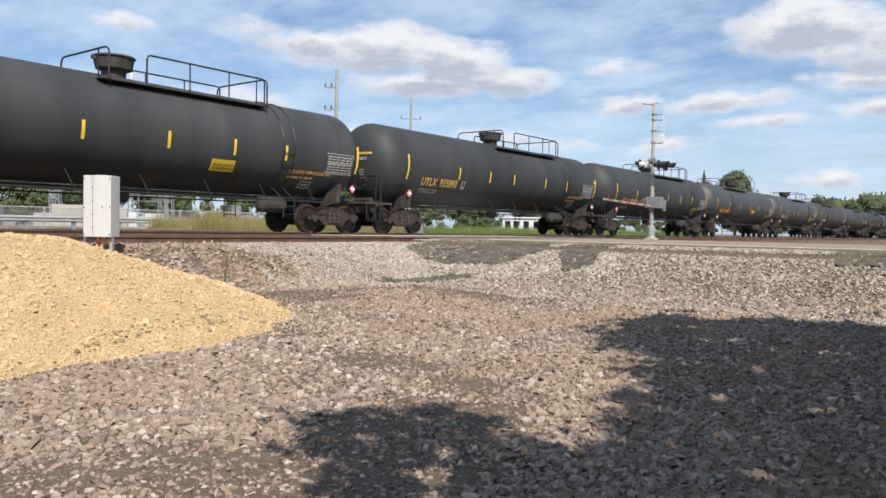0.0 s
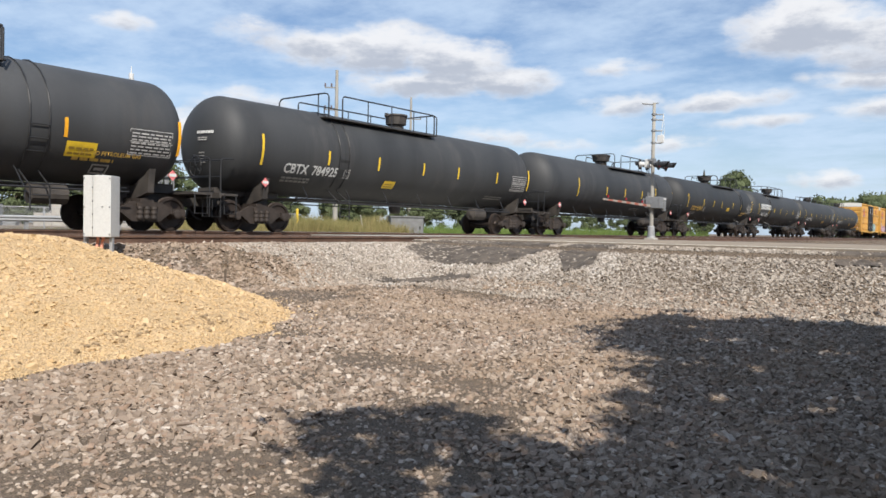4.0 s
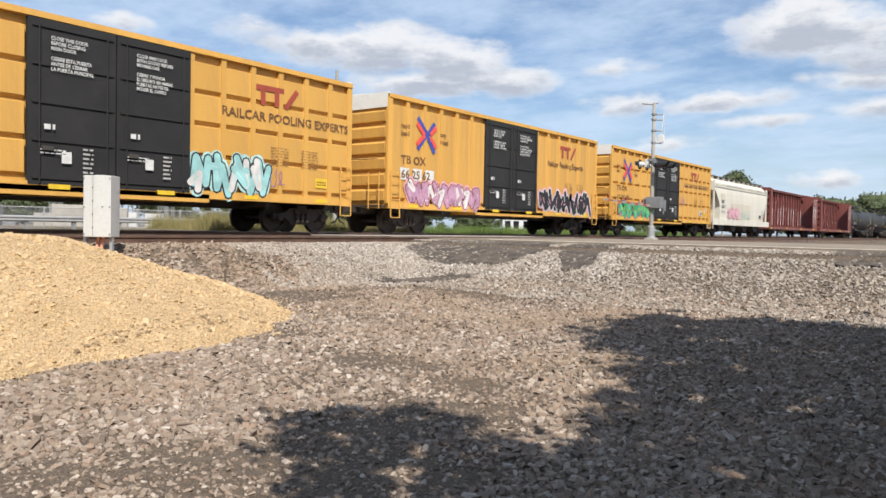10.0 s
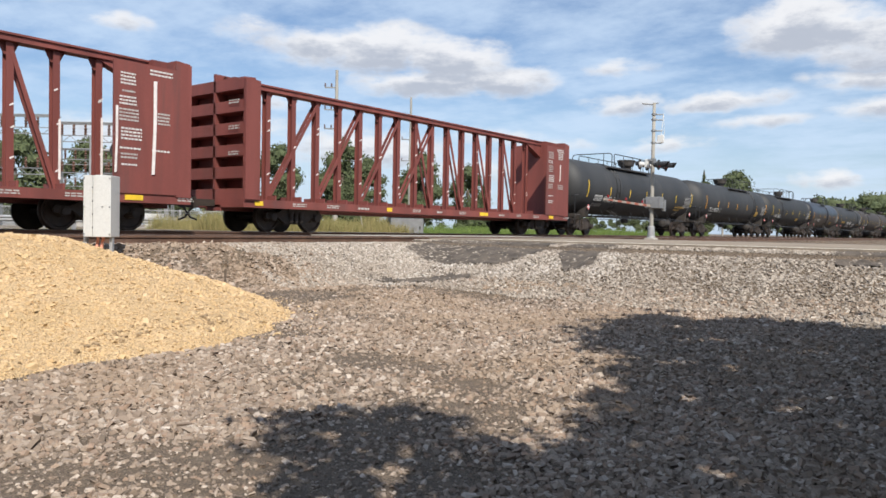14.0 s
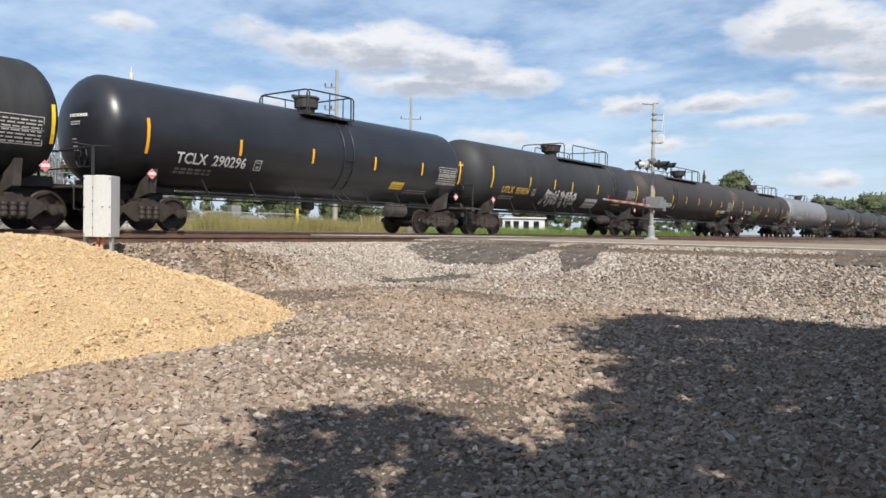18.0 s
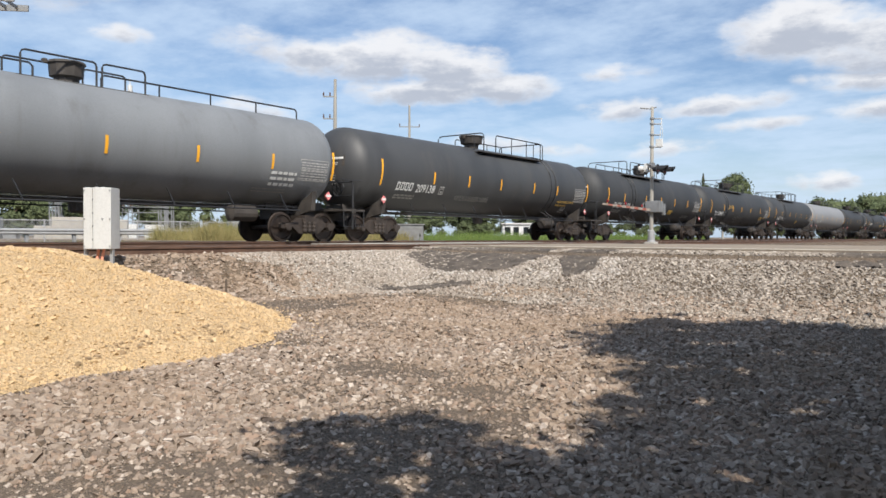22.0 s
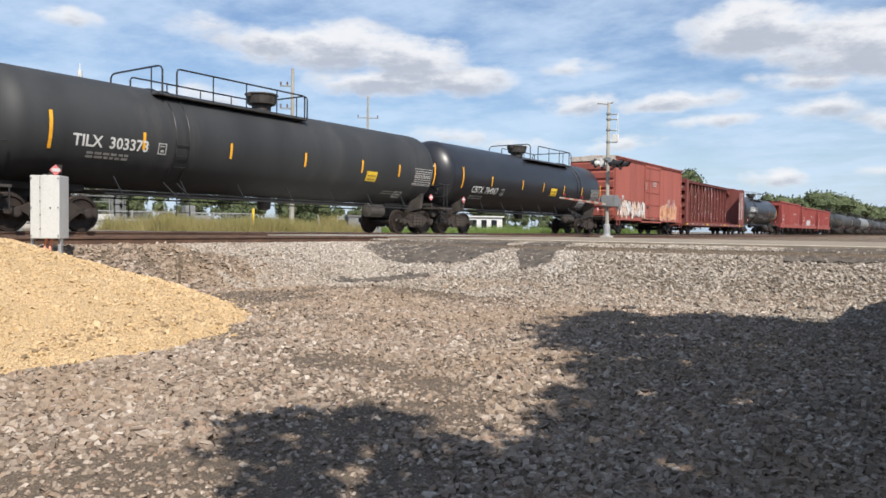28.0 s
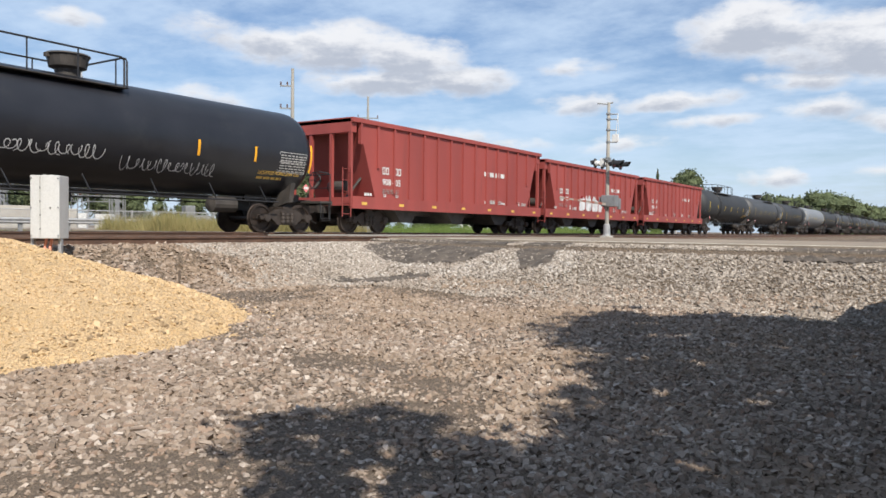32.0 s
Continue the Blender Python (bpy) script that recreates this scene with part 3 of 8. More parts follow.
def tank_car(s0, span, style="rear", paint=None, tape=None, stripes=(), mark="", number="", ink=None, extras=(), head_print=True, label="", number_at=None, number_h=0.29, number_v=1.93, bare=False):
    paint, tape, ink = paint or TANK_BLACK, tape or YELLOW, ink or WHITE
    st = STYLES[style]
    car = start_car("tank_car", label or "black cylindrical railway tank car with yellow reflective stripes", "tank car", s0, span)
    h = span / 2
    L = span + 0.27
    FORE = -h - 0.55

    def on_tank(u, v, lift=0.012, r=TANK_R):
        """u from the first stripe; v: height over the rail, on the near side."""
        a = math.asin(max(-0.98, min(0.98, (v - 0.075 - TANK_ZC) / r)))
        return (u - h, -math.cos(a) * (r + lift), TANK_ZC + math.sin(a) * (r + lift))

    def body(bm):
        prof = []
        for i in range(11):
            a = math.pi / 2 * i / 10
            prof.append((FORE - 0.82 * math.cos(a), max(0.02, TANK_R * math.sin(a) ** 0.97)))
        prof += [(FORE + L * k / 10, TANK_R) for k in range(1, 10)]
        prof += [(FORE + FORE + L - x, r) for x, r in prof[10::-1]]
        lathe(bm, prof, "x", 64, (0, 0, TANK_ZC))
    ob = link_mesh("tank", shared(("tank", round(L, 1), paint.name), body), paint, car, smooth=True)

    def end_frame(bm):
        block(bm, -0.9, 1.9, -0.28, 0.28, 0.72, 1.14)                       # stub sill
        prism(bm, [(-1.25, 1.0), (-0.7, 0.86), (0.7, 0.86), (1.25, 1.0), (1.34, 1.62), (1.1, 1.45), (0.6, 1.22), (-0.6, 1.22), (-1.1, 1.45), (-1.34, 1.62)], "x", -0.09, 0.09)
        block(bm, 1.15, 1.75, -1.45, 1.45, 1.02, 1.08)                      # end platform
        block(bm, -1.2, 1.2, -0.4, 0.4, 1.05, 1.3)
        block(bm, 1.7, 1.76, -1.45, 1.45, 0.95, 1.1)
    me = shared("end_frame", end_frame)

    def end_rail(bm):
        for y in (-1.4, 1.4):
            pipe(bm, [(1.7, y, 1.05), (1.7, y, 2.0), (1.62, y * 0.98, 2.06), (1.2, y * 0.95, 2.08)], 0.022)
            pipe(bm, [(1.7, y, 1.0), (1.7, y, 0.42), (1.72, y * 0.75, 0.42), (1.72, y * 0.75, 1.0)], 0.02)
        pipe(bm, [(1.7, -1.4, 2.02), (1.7, 1.4, 2.02)], 0.022)
        pipe(bm, [(1.72, -1.4, 1.55), (1.72, 1.4, 1.55)], 0.016)
    me2 = shared("end_handrail", end_rail)
    for s in (-1, 1):
        turn = 0 if s > 0 else 180
        ex = h - 0.72 if s > 0 else h - 0.24
        link_mesh("end_frame", me, UNDER, car, at=pose(s * ex, 0, 0, 0, 0, turn))
        link_mesh("end_handrail", me2, BLACK_RAILING, car, at=pose(s * ex, 0, 0, 0, 0, turn))
        build_truck(car, s * ex)
        for y in (-1.44, 1.44):
            step = shared("sill_step", lambda bm: pipe(bm, [(1.2, 0, 1.06), (1.2, 0, 0.5), (1.6, 0, 0.5), (1.6, 0, 1.06)], 0.02))
            link_mesh("sill_step", step, BLACK_RAILING, car, at=pose(s * ex, 0, 0, 0, 0, turn) @ Matrix.Translation((0, y, 0)))
    couplers(car, h + 0.95)

    # running rails under the flanks with their brackets
    def flank(bm):
        n = 7
        pipe(bm, [(-h + 1.4, 0, 0.98), (h - 1.4, 0, 0.98)], 0.024)
        pipe(bm, [(-h + 1.4, 0.1, 1.08), (h - 1.4, 0.1, 1.08)], 0.016)
        for k in range(n):
            x = -h + 1.9 + (2 * h - 3.8) * k / (n - 1)
            pipe(bm, [(x, 0, 0.98), (x - 0.18, 0.12, 1.45)], 0.018, 5)
    me = shared(("flank_rail", round(span, 1)), flank)
    link_mesh("flank_rail", me, BLACK_RAILING, car, at=(0, -1.38, 0))
    link_mesh("flank_rail", me, BLACK_RAILING, car, at=pose(0, 1.38, 0, 0, 0, 180))

    def belly(bm):
        pipe(bm, [(-h + 1.2, -0.25, 1.08), (h - 1.2, -0.25, 1.08)], 0.04)
        pipe(bm, [(-h + 1.2, 0.3, 1.05), (h - 1.2, 0.3, 1.05)], 0.025)
        lathe(bm, [(h - 3.6, 0.05), (h - 3.55, 0.24), (h - 2.7, 0.24), (h - 2.65, 0.05)], "x", 14, (0, -0.75, 0.85))
        lathe(bm, [(0.75, 0.16), (0.8, 0.22), (1.25, 0.25)], "z", 14)
    link_mesh("brake_pipe", shared(("belly", round(span, 1)), belly), UNDER, car)
    bm = bmesh.new()
    for k in range(16):
        a, b = 2 * math.pi * k / 16, 2 * math.pi * (k + 1) / 16
        pipe(bm, [(0, 0.28 * math.cos(a), 0.28 * math.sin(a)), (0, 0.28 * math.cos(b), 0.28 * math.sin(b))], 0.018, 5)
    for k in range(5):
        a = 2 * math.pi * k / 5
        pipe(bm, [(0, 0, 0), (0.02, 0.28 * math.cos(a), 0.28 * math.sin(a))], 0.014, 5)
    part("brake_wheel", bm, BLACK_RAILING, car).matrix_local = Matrix.Translation((h + 1.1, -0.55, 1.85))

    # railing and bonnet on top
    ztop = TANK_ZC + TANK_R
    rail_y = 0.5 if style == "long" else 1.1
    base = -0.1 if style == "long" else -0.27
    for a, b in st["rails"]:
        def frame_(bm, w=b - a):
            pipe(bm, [(0, 0, base), (0, 0, 0.42), (0.03, 0, 0.49), (0.1, 0, 0.52), (w - 0.1, 0, 0.52), (w - 0.03, 0, 0.49), (w, 0, 0.42), (w, 0, base)], 0.026)
            n = max(1, round(w / 1.25))
            for k in range(1, n):
                pipe(bm, [(w * k / n, 0, base), (w * k / n, 0, 0.52)], 0.02, 5)
        for y in (-rail_y, rail_y):
            link_mesh("handrail", shared(("top_rail", style == "long", round(b - a, 2)), frame_), BLACK_RAILING, car, at=(a - h, y, ztop))
    for a, b in st.get("low", ()):
        def low_rail(bm, w=b - a):
            n = max(1, round(w / 1.6))
            pipe(bm, [(0, -0.45, -0.1), (0, -0.45, 0.16), (0.08, -0.45, 0.24), (w - 0.08, -0.45, 0.24), (w, -0.45, 0.16), (w, -0.45, -0.1)], 0.026)
            for k in range(1, n):
                pipe(bm, [(w * k / n, -0.45, -0.1), (w * k / n, -0.45, 0.24)], 0.024, 5)
        link_mesh("handrail", shared(("low_rail", round(b - a, 2)), low_rail), BLACK_RAILING, car, at=(a - h, 0, ztop))
    for a in st["gates"]:
        def gate(bm):
            y = rail_y + 0.12
            pipe(bm, [(0, -y, base), (0, -y, 0.4), (0, 0.08 - y, 0.49), (0, 0.2 - y, 0.52), (0, y - 0.2, 0.52), (0, y - 0.08, 0.49), (0, y, 0.4), (0, y, base)], 0.026)
            pipe(bm, [(0, 0.5 - y, base), (0, 0.5 - y, 0.52)], 0.02, 5)
        link_mesh("end_gate", shared(("gate", style == "long"), gate), BLACK_RAILING, car, at=(a - h, 0, ztop))
    a, b = st["deck"]

    def walkway(bm, w=b - a):
        inner = 0.3 if style == "long" else 0.8
        for s in (-1, 1):
            y0, y1 = sorted((s * inner, s * (rail_y + 0.03)))
            block(bm, 0, w, y0, y1, base - 0.01, base + 0.015)
    link_mesh("walkway", shared(("walkway", style == "long", round(b - a, 2)), walkway), UNDER, car, at=(a - h, 0, ztop))

    def bonnet(bm, square=st["square"]):
        if square:
            lathe(bm, [(-0.2, 0.3), (0.0, 0.3), (0.02, 0.4), (0.32, 0.42), (0.34, 0.46), (0.4, 0.44), (0.43, 0.1)], "z", 12)
        else:
            lathe(bm, [(-0.2, 0.3), (0.05, 0.32), (0.1, 0.46), (0.38, 0.52), (0.4, 0.56), (0.44, 0.54), (0.47, 0.1)], "z", 18)
        block(bm, -0.6, -0.5, -0.06, 0.06, 0.3, 0.4)
    link_mesh("valve_bonnet", shared(("bonnet", st["square"]), bonnet), UNDER, car, at=(st["bonnet"] - h, 0, ztop + 0.1))

    def ladder(bm):
        for dx in (-0.22, 0.22):
            pts = []
            for k in range(13):
                a_ = radians(88 - k * 13)
                r = TANK_R + 0.02
                pts.append((dx, -math.cos(a_) * r, TANK_ZC + math.sin(a_) * r))
            pts = [p for p in pts if p[2] > 1.4] + [(dx, -1.46, 1.0), (dx, -1.46, 0.45)]
            pipe(bm, pts, 0.02, 5)
        for k in range(7, 13):
            a_ = radians(80 - k * 12.5)
            if k < 10:
                p = (-math.cos(a_) * (TANK_R + 0.04), TANK_ZC + math.sin(a_) * (TANK_R + 0.04))
            else:
                p = (-1.5, 1.05 - (k - 10) * 0.25)
            pipe(bm, [(-0.22, *p), (0.22, *p)], 0.014, 5)
    for lx in st["ladders"]:
        link_mesh("ladder", shared("tank_ladder", ladder), BLACK_RAILING, car, at=(lx - h, 0, 0))
        link_mesh("ladder", shared("tank_ladder", ladder), BLACK_RAILING, car, at=pose(lx - h, 0, 0, 0, 0, 180))

    # tape, lettering, placards
    rows = stripes or (0, 2.7, 5.3, 7.7, 10.2, 12.6, span)
    for k, u in enumerate(rows):
        if bare and u < 9:
            continue
        end = k in (0, len(rows) - 1)
        lo, hi = (2.08, 2.98) if end else (2.27, 2.72)
        patch("reflective_stripe", u - 0.043, u + 0.043, lo, hi, on_tank, tape, car, n=4)
    if mark or number:
        u = number_at if number_at is not None else rows[0] + 0.9
        hgt = number_h
        w = hgt * 0.62
        if mark in BAR_MARKS:
            glyph_bars(car, "mark_block", u, hgt * 0.66, number_v + 0.02, hgt, len(mark), on_tank, ink)
            u += len(mark) * hgt * 0.66 * 1.25 + 0.16
        elif mark:
            ob = lettering(mark, hgt, lambda a, b: on_tank(u + a, number_v + b), ink, car, "car_mark", stretch=0.95)
            u += max(v.co.x for v in ob.data.vertices) + h - u + 0.17
        if number:
            ob = lettering(number, hgt, lambda a, b: on_tank(u + a, number_v + b), ink, car, "car_number", stretch=0.95)
            u = max(v.co.x for v in ob.data.vertices) + h + 0.3
            bm = bmesh.new()
            for a, b, c, d in ((0, 0.26, 0, 0.03), (0, 0.26, 0.27, 0.3), (0, 0.03, 0.03, 0.27), (0.23, 0.26, 0.03, 0.27), (0.08, 0.18, 0.06, 0.12), (0.06, 0.2, 0.2, 0.23)):
                quad(bm, *[on_tank(u + e, number_v - 0.03 + f) for e, f in ((a, c), (b, c), (b, d), (a, d))])
            part("stencil_frame", bm, STENCIL, car)
        bars("capacity_data", rows[0] + 0.95, rows[0] + 2.1, number_v - 0.27, number_v - 0.09, on_tank, DIM, car, cols=5, rows=2, seed=int(s0))
    bars("test_data", rows[-1] - 1.35, rows[-1] - 0.25, 2.05, 2.62, on_tank, STENCIL, car, cols=5, rows=7, fill=0.42, seed=int(s0) + 3)
    bm = bmesh.new()
    q0, q1 = rows[-1] - 1.4, rows[-1] - 0.2
    for a, b, c, d in ((q0, q1, 2.01, 2.03), (q0, q1, 2.64, 2.66), (q0, q0 + 0.02, 2.03, 2.64), (q1 - 0.02, q1, 2.03, 2.64), (q0, q1, 2.34, 2.355)):
        quad(bm, on_tank(a, c), on_tank(b, c), on_tank(b, d), on_tank(a, d))
    part("data_frame", bm, STENCIL, car)
    if ink is GOLD or int(s0) % 3 == 0:
        lettering("LIQUEFIED PETROLEUM GAS", 0.1, lambda a, b: on_tank(rows[-2] + 0.25 + a, 1.93 + b), GOLD, car, "content_notice", lines=0)["kind"] = "stuff"
        bars("content_print", rows[-2] + 0.25, rows[-2] + 1.3, 1.78, 1.88, on_tank, GOLD, car, cols=4, rows=1, fill=0.7, seed=int(s0) + 5)
    else:
        bars("content_print", rows[-1] - 3.0, rows[-1] - 1.7, 1.6, 1.76, on_tank, DIM, car, cols=9, rows=2, fill=0.4, seed=int(s0) + 5)
    if int(s0) % 2:
        bm = bmesh.new()
        q0, q1 = rows[-1] - 2.2, rows[-1] - 1.75
        for a, b, c, d in ((q0, q1, 1.5, 1.53), (q0, q1, 1.69, 1.72), (q0, q0 + 0.04, 1.53, 1.69), (q1 - 0.04, q1, 1.53, 1.69), (q0 + 0.1, q1 - 0.1, 1.58, 1.64)):
            quad(bm, on_tank(a, c), on_tank(b, c), on_tank(b, d), on_tank(a, d))
        part("stencil_frame", bm, STENCIL, car)
    if head_print:
        def on_head(u, v):
            y = -0.95 + u
            rr = max(0.0, 1 - (math.hypot(y, v - TANK_ZC) / TANK_R) ** 2)
            return (FORE - 0.82 * rr ** 0.55 - 0.03, y, v)
        def head_at(u, v):
            p = on_head(0.8 - u, v)
            return (p[0] - 0.012, p[1], p[2])
        if paint is TANK_GREY:
            patch("head_panel", 0.0, 0.66, 2.6, 2.97, lambda u, v: on_head(0.8 - u, v), UNDER, car, n=4)
        bars("head_print", 0.02, 0.62, 2.84, 2.92, head_at, ink, car, cols=7, rows=1, fill=1, seed=int(s0) + 7)
        bars("head_print", 0.08, 0.42, 2.64, 2.76, head_at, STENCIL, car, cols=3, rows=2, fill=0.5, seed=int(s0) + 9)
        bars("head_print", 0.1, 0.3, 2.0, 2.36, head_at, STENCIL, car, cols=2, rows=4, fill=0.35, seed=int(s0) + 2)

    def placard(bm):
        prism(bm, [(0, -0.14), (0.14, 0), (0, 0.14), (-0.14, 0)], "y", -0.012, 0.012)
    me = shared("placard", placard)
    for s in (-1, 1):
        p = link_mesh("placard", me, RED, car, "red diamond hazard placard", at=(s * (h - 0.15), -1.36, 1.48))
        bm = bmesh.new()
        block(bm, -0.1, 0.1, -0.02, -0.014, -0.03, 0.05)
        part("placard_print", bm, WHITE, p)
    for kind, u0, u1, v0, v1, m in extras:
        if kind == "panel":
            patch("label_panel", u0, u1, v0, v1, on_tank, m, car, n=4)
            bars("panel_print", u0 + 0.06, u1 - 0.06, v0 + 0.05, v1 - 0.05, lambda a, b: on_tank(a, b, 0.02), PLACARD_PRINT if m is not PALE else DIM, car, cols=4, rows=2, fill=0.4, seed=int(u0 * 10))
        elif kind == "blocks":
            glyph_bars(car, "brand_block", u0, (u1 - u0) / 7.4, v0, v1 - v0, 6, on_tank, m, 0.36)
        elif kind == "graffiti":
            graffiti(car, u0, u1, v0, v1, on_tank, m, int(s0))
        elif kind == "data":
            bars("data_print", u0, u1, v0, v1, on_tank, m, car, cols=4, rows=3, fill=0.5, seed=int(u0 * 7 + s0))
    return car


def ribbon(bm, pts, half, lift, place):
    """A painted stroke with round joints."""
    for i, ((xa, ya), (xb, yb)) in enumerate(zip(pts, pts[1:])):
        d = Vector((xb - xa, yb - ya))
        if d.length < 1e-4:
            continue
        q = Vector((-d.y, d.x)).normalized() * half
        up = lift + 0.0004 * (i % 3)
        quad(bm, place(xa - q.x, ya - q.y, up), place(xb - q.x, yb - q.y, up), place(xb + q.x, yb + q.y, up), place(xa + q.x, ya + q.y, up))
    for i, (x, y) in enumerate(pts):
        up = lift + 0.0013 + 0.0004 * (i % 2)
        bm.faces.new([bm.verts.new(place(x + half * math.cos(a), y + half * math.sin(a), up)) for a in (math.pi * k / 4 for k in range(8))])


def graffiti(car, u0, u1, v0, v1, place, inks, seed):
    """Sprayed lettering that cannot be read: jagged interlocking strokes, outlined, on a cloud of spray."""
    rng = random.Random(seed)
    fill, line, halo, other = (*inks, None, None)[:4]
    hgt = v1 - v0
    n = max(3, round((u1 - u0) / (hgt * (0.62 if fill else 0.7))))
    w = (u1 - u0) / n
    strokes = []
    for k in range(n):
        cx = u0 + (k + 0.5) * w

        def at(a, b, cx=cx):
            return (cx + w * (a * 0.42 + rng.uniform(-0.06, 0.06)), v0 + hgt * (0.5 + b * 0.38 + rng.uniform(-0.05, 0.05)))
        turn = rng.choice((-1, 1))
        count = rng.choice((4, 5, 5, 6))
        line_ = [at(-1.25 + 2.5 * i / (count - 1) + rng.uniform(-0.5, 0.5), turn * (1 if i % 2 else -1) * rng.uniform(0.45, 1.1)) for i in range(count)]
        strokes.append(line_)
        a_ = rng.uniform(-0.8, 0.8)
        strokes.append([at(a_ - 0.6, rng.uniform(-0.9, 0.9)), at(a_ + rng.uniform(0.1, 0.9), rng.uniform(-0.6, 0.6)), at(a_ + rng.uniform(-0.4, 0.6), rng.choice((-1.1, 1.1)))])
    if not fill:
        bm = bmesh.new()
        for k in range(n):
            a, b, c, d = rng.uniform(0.9, 1.7), rng.uniform(0, 6.3), rng.uniform(0.15, 0.4), rng.uniform(0.25, 0.46)
            st = [(u0 + w * (k + i / 13 + c * math.sin(6.3 * a * i / 13 + b + 1.5)), v0 + hgt * (0.5 + d * math.sin(6.3 * a * i / 13 + b))) for i in range(14)]
            ribbon(bm, st, max(0.01, hgt * 0.02), 0.014 + 0.004 * (k % 3), place)
        tagged(part("graffiti_line", bm, line, car, "sprayed graffiti lines"), kind="stuff")
        return
    half = min(w * 0.17, hgt * 0.1)
    if halo:
        bm = bmesh.new()
        for k, st in enumerate(strokes):
            ribbon(bm, [(x + rng.uniform(-0.05, 0.05), y + rng.uniform(-0.03, 0.05)) for x, y in st], half * 1.9, 0.012 + 0.003 * (k % 2), place)
        tagged(part("graffiti_spray", bm, halo, car, "soft cloud of spray paint"), kind="stuff")
    bm, bl, bi, bo = bmesh.new(), bmesh.new(), bmesh.new(), bmesh.new()
    for k, st in enumerate(strokes):
        ribbon(bl, st, half + max(0.025, hgt * 0.04), 0.019 + 0.0015 * (k % 2), place)
        ribbon(bo if other and k % 3 == 1 else bm, st, half, 0.0235 + 0.0015 * (k % 2), place)
        (xa, ya), (xb, yb) = st[0], st[1]
        ribbon(bi, [(xa * 0.75 + xb * 0.25 + half * 0.3, ya * 0.75 + yb * 0.25), (xa * 0.3 + xb * 0.7 + half * 0.3, ya * 0.3 + yb * 0.7)], half * 0.2, 0.0285, place)
    tagged(part("graffiti_outline", bl, line, car, "sprayed graffiti outline"), kind="stuff")
    tagged(part("graffiti_fill", bm, fill, car, "sprayed graffiti"), kind="stuff")
    if other:
        tagged(part("graffiti_fill", bo, other, car, "sprayed graffiti"), kind="stuff")
    else:
        bo.free()
    tagged(part("graffiti_shine", bi, halo or line, car), kind="stuff")


BOX_YELLOW = mat("weathered yellow boxcar paint", (0.6248, 0.3423, 0.0756), 0.6, vary=0.1, scale=0.8, fine=30, bump=0.08, stain=(0.4032, 0.2215, 0.0704), stain_amount=0.5, streak=True, spread=0.12)
BOX_RED = mat("oxide red boxcar paint", (0.318, 0.086, 0.062), 0.65, vary=0.12, scale=0.8, fine=30, bump=0.08, stain=(0.232, 0.069, 0.052), stain_amount=0.5, streak=True)
BEAM_RED = mat("worn dark red lumber-car paint", (0.178, 0.0485, 0.0395), 0.65, vary=0.2, scale=1.2, fine=30, bump=0.12, stain=(0.105, 0.0456, 0.0408), stain_amount=0.6, streak=True, spread=0.15)
HOPPER_RED = mat("mineral red hopper paint", (0.276, 0.055, 0.046), 0.6, vary=0.12, scale=0.8, fine=30, bump=0.08, stain=(0.175, 0.046, 0.041), stain_amount=0.5, streak=True, spread=0.1)
HOPPER_WHITE = mat("dusty off-white hopper paint", (0.6, 0.57, 0.49), 0.6, vary=0.06, scale=0.8, fine=30, bump=0.06, stain=(0.45, 0.4, 0.32), stain_amount=0.5, streak=True)
HOPPER_BEIGE = mat("dusty beige hopper paint", (0.54, 0.495, 0.4), 0.6, vary=0.08, scale=0.8, fine=30, bump=0.06, stain=(0.4, 0.35, 0.26), stain_amount=0.5, streak=True)
DOOR_BLACK = mat("black door paint", (0.016, 0.0155, 0.016), 0.8, vary=0.25, scale=1.2, bump=0.08, stain=(0.035, 0.03, 0.028))
ROOF_WHITE = mat("off-white end panel", (0.7, 0.68, 0.62), 0.6, vary=0.06, scale=2, stain=(0.5, 0.45, 0.36))
BROWN_INK = mat("brown lettering", (0.16, 0.075, 0.03), 0.6, vary=0.1)
FADED_INK = mat("faded brown stencil", (0.3, 0.16, 0.06), 0.7, vary=0.15)
MAROON_INK = mat("maroon emblem", (0.33, 0.06, 0.035), 0.6, vary=0.1)
BLUE_INK = mat("blue emblem", (0.045, 0.07, 0.33), 0.6, vary=0.1)
RED_INK = mat("bright red emblem", (0.72, 0.08, 0.06), 0.6, vary=0.1)
PURPLE = mat("purple spray", (0.3, 0.16, 0.34), 0.7, vary=0.2, scale=2)
PINK = mat("pink spray", (0.62, 0.34, 0.4), 0.7, vary=0.2, scale=2)
PALE = mat("pale spray", (0.62, 0.6, 0.58), 0.7, vary=0.15, scale=2)
TEAL = mat("pale teal spray", (0.3, 0.55, 0.55), 0.7, vary=0.2, scale=2)
GREEN = mat("green spray", (0.05, 0.32, 0.11), 0.7, vary=0.25, scale=2)
CREAM = mat("cream spray", (0.6, 0.46, 0.38), 0.7, vary=0.2, scale=3, stain=(0.5, 0.24, 0.16), stain_amount=0.6)
GRIME = mat("dark grey spray", (0.09, 0.07, 0.065), 0.7, vary=0.2)
LILAC = mat("lilac spray", (0.42, 0.24, 0.34), 0.7, vary=0.25, scale=2)
AMBER = mat("orange spray", (0.62, 0.2, 0.05), 0.7, vary=0.3, scale=2)
PEACH = mat("peach spray", (0.6, 0.3, 0.17), 0.7, vary=0.25, scale=2)
INK_BLACK = mat("black spray", (0.02, 0.02, 0.022), 0.7, vary=0.2)
INK_WHITE = mat("white spray", (0.6, 0.6, 0.6), 0.7, vary=0.2)
INK_RUST = mat("rust spray", (0.4, 0.16, 0.06), 0.7, vary=0.2)
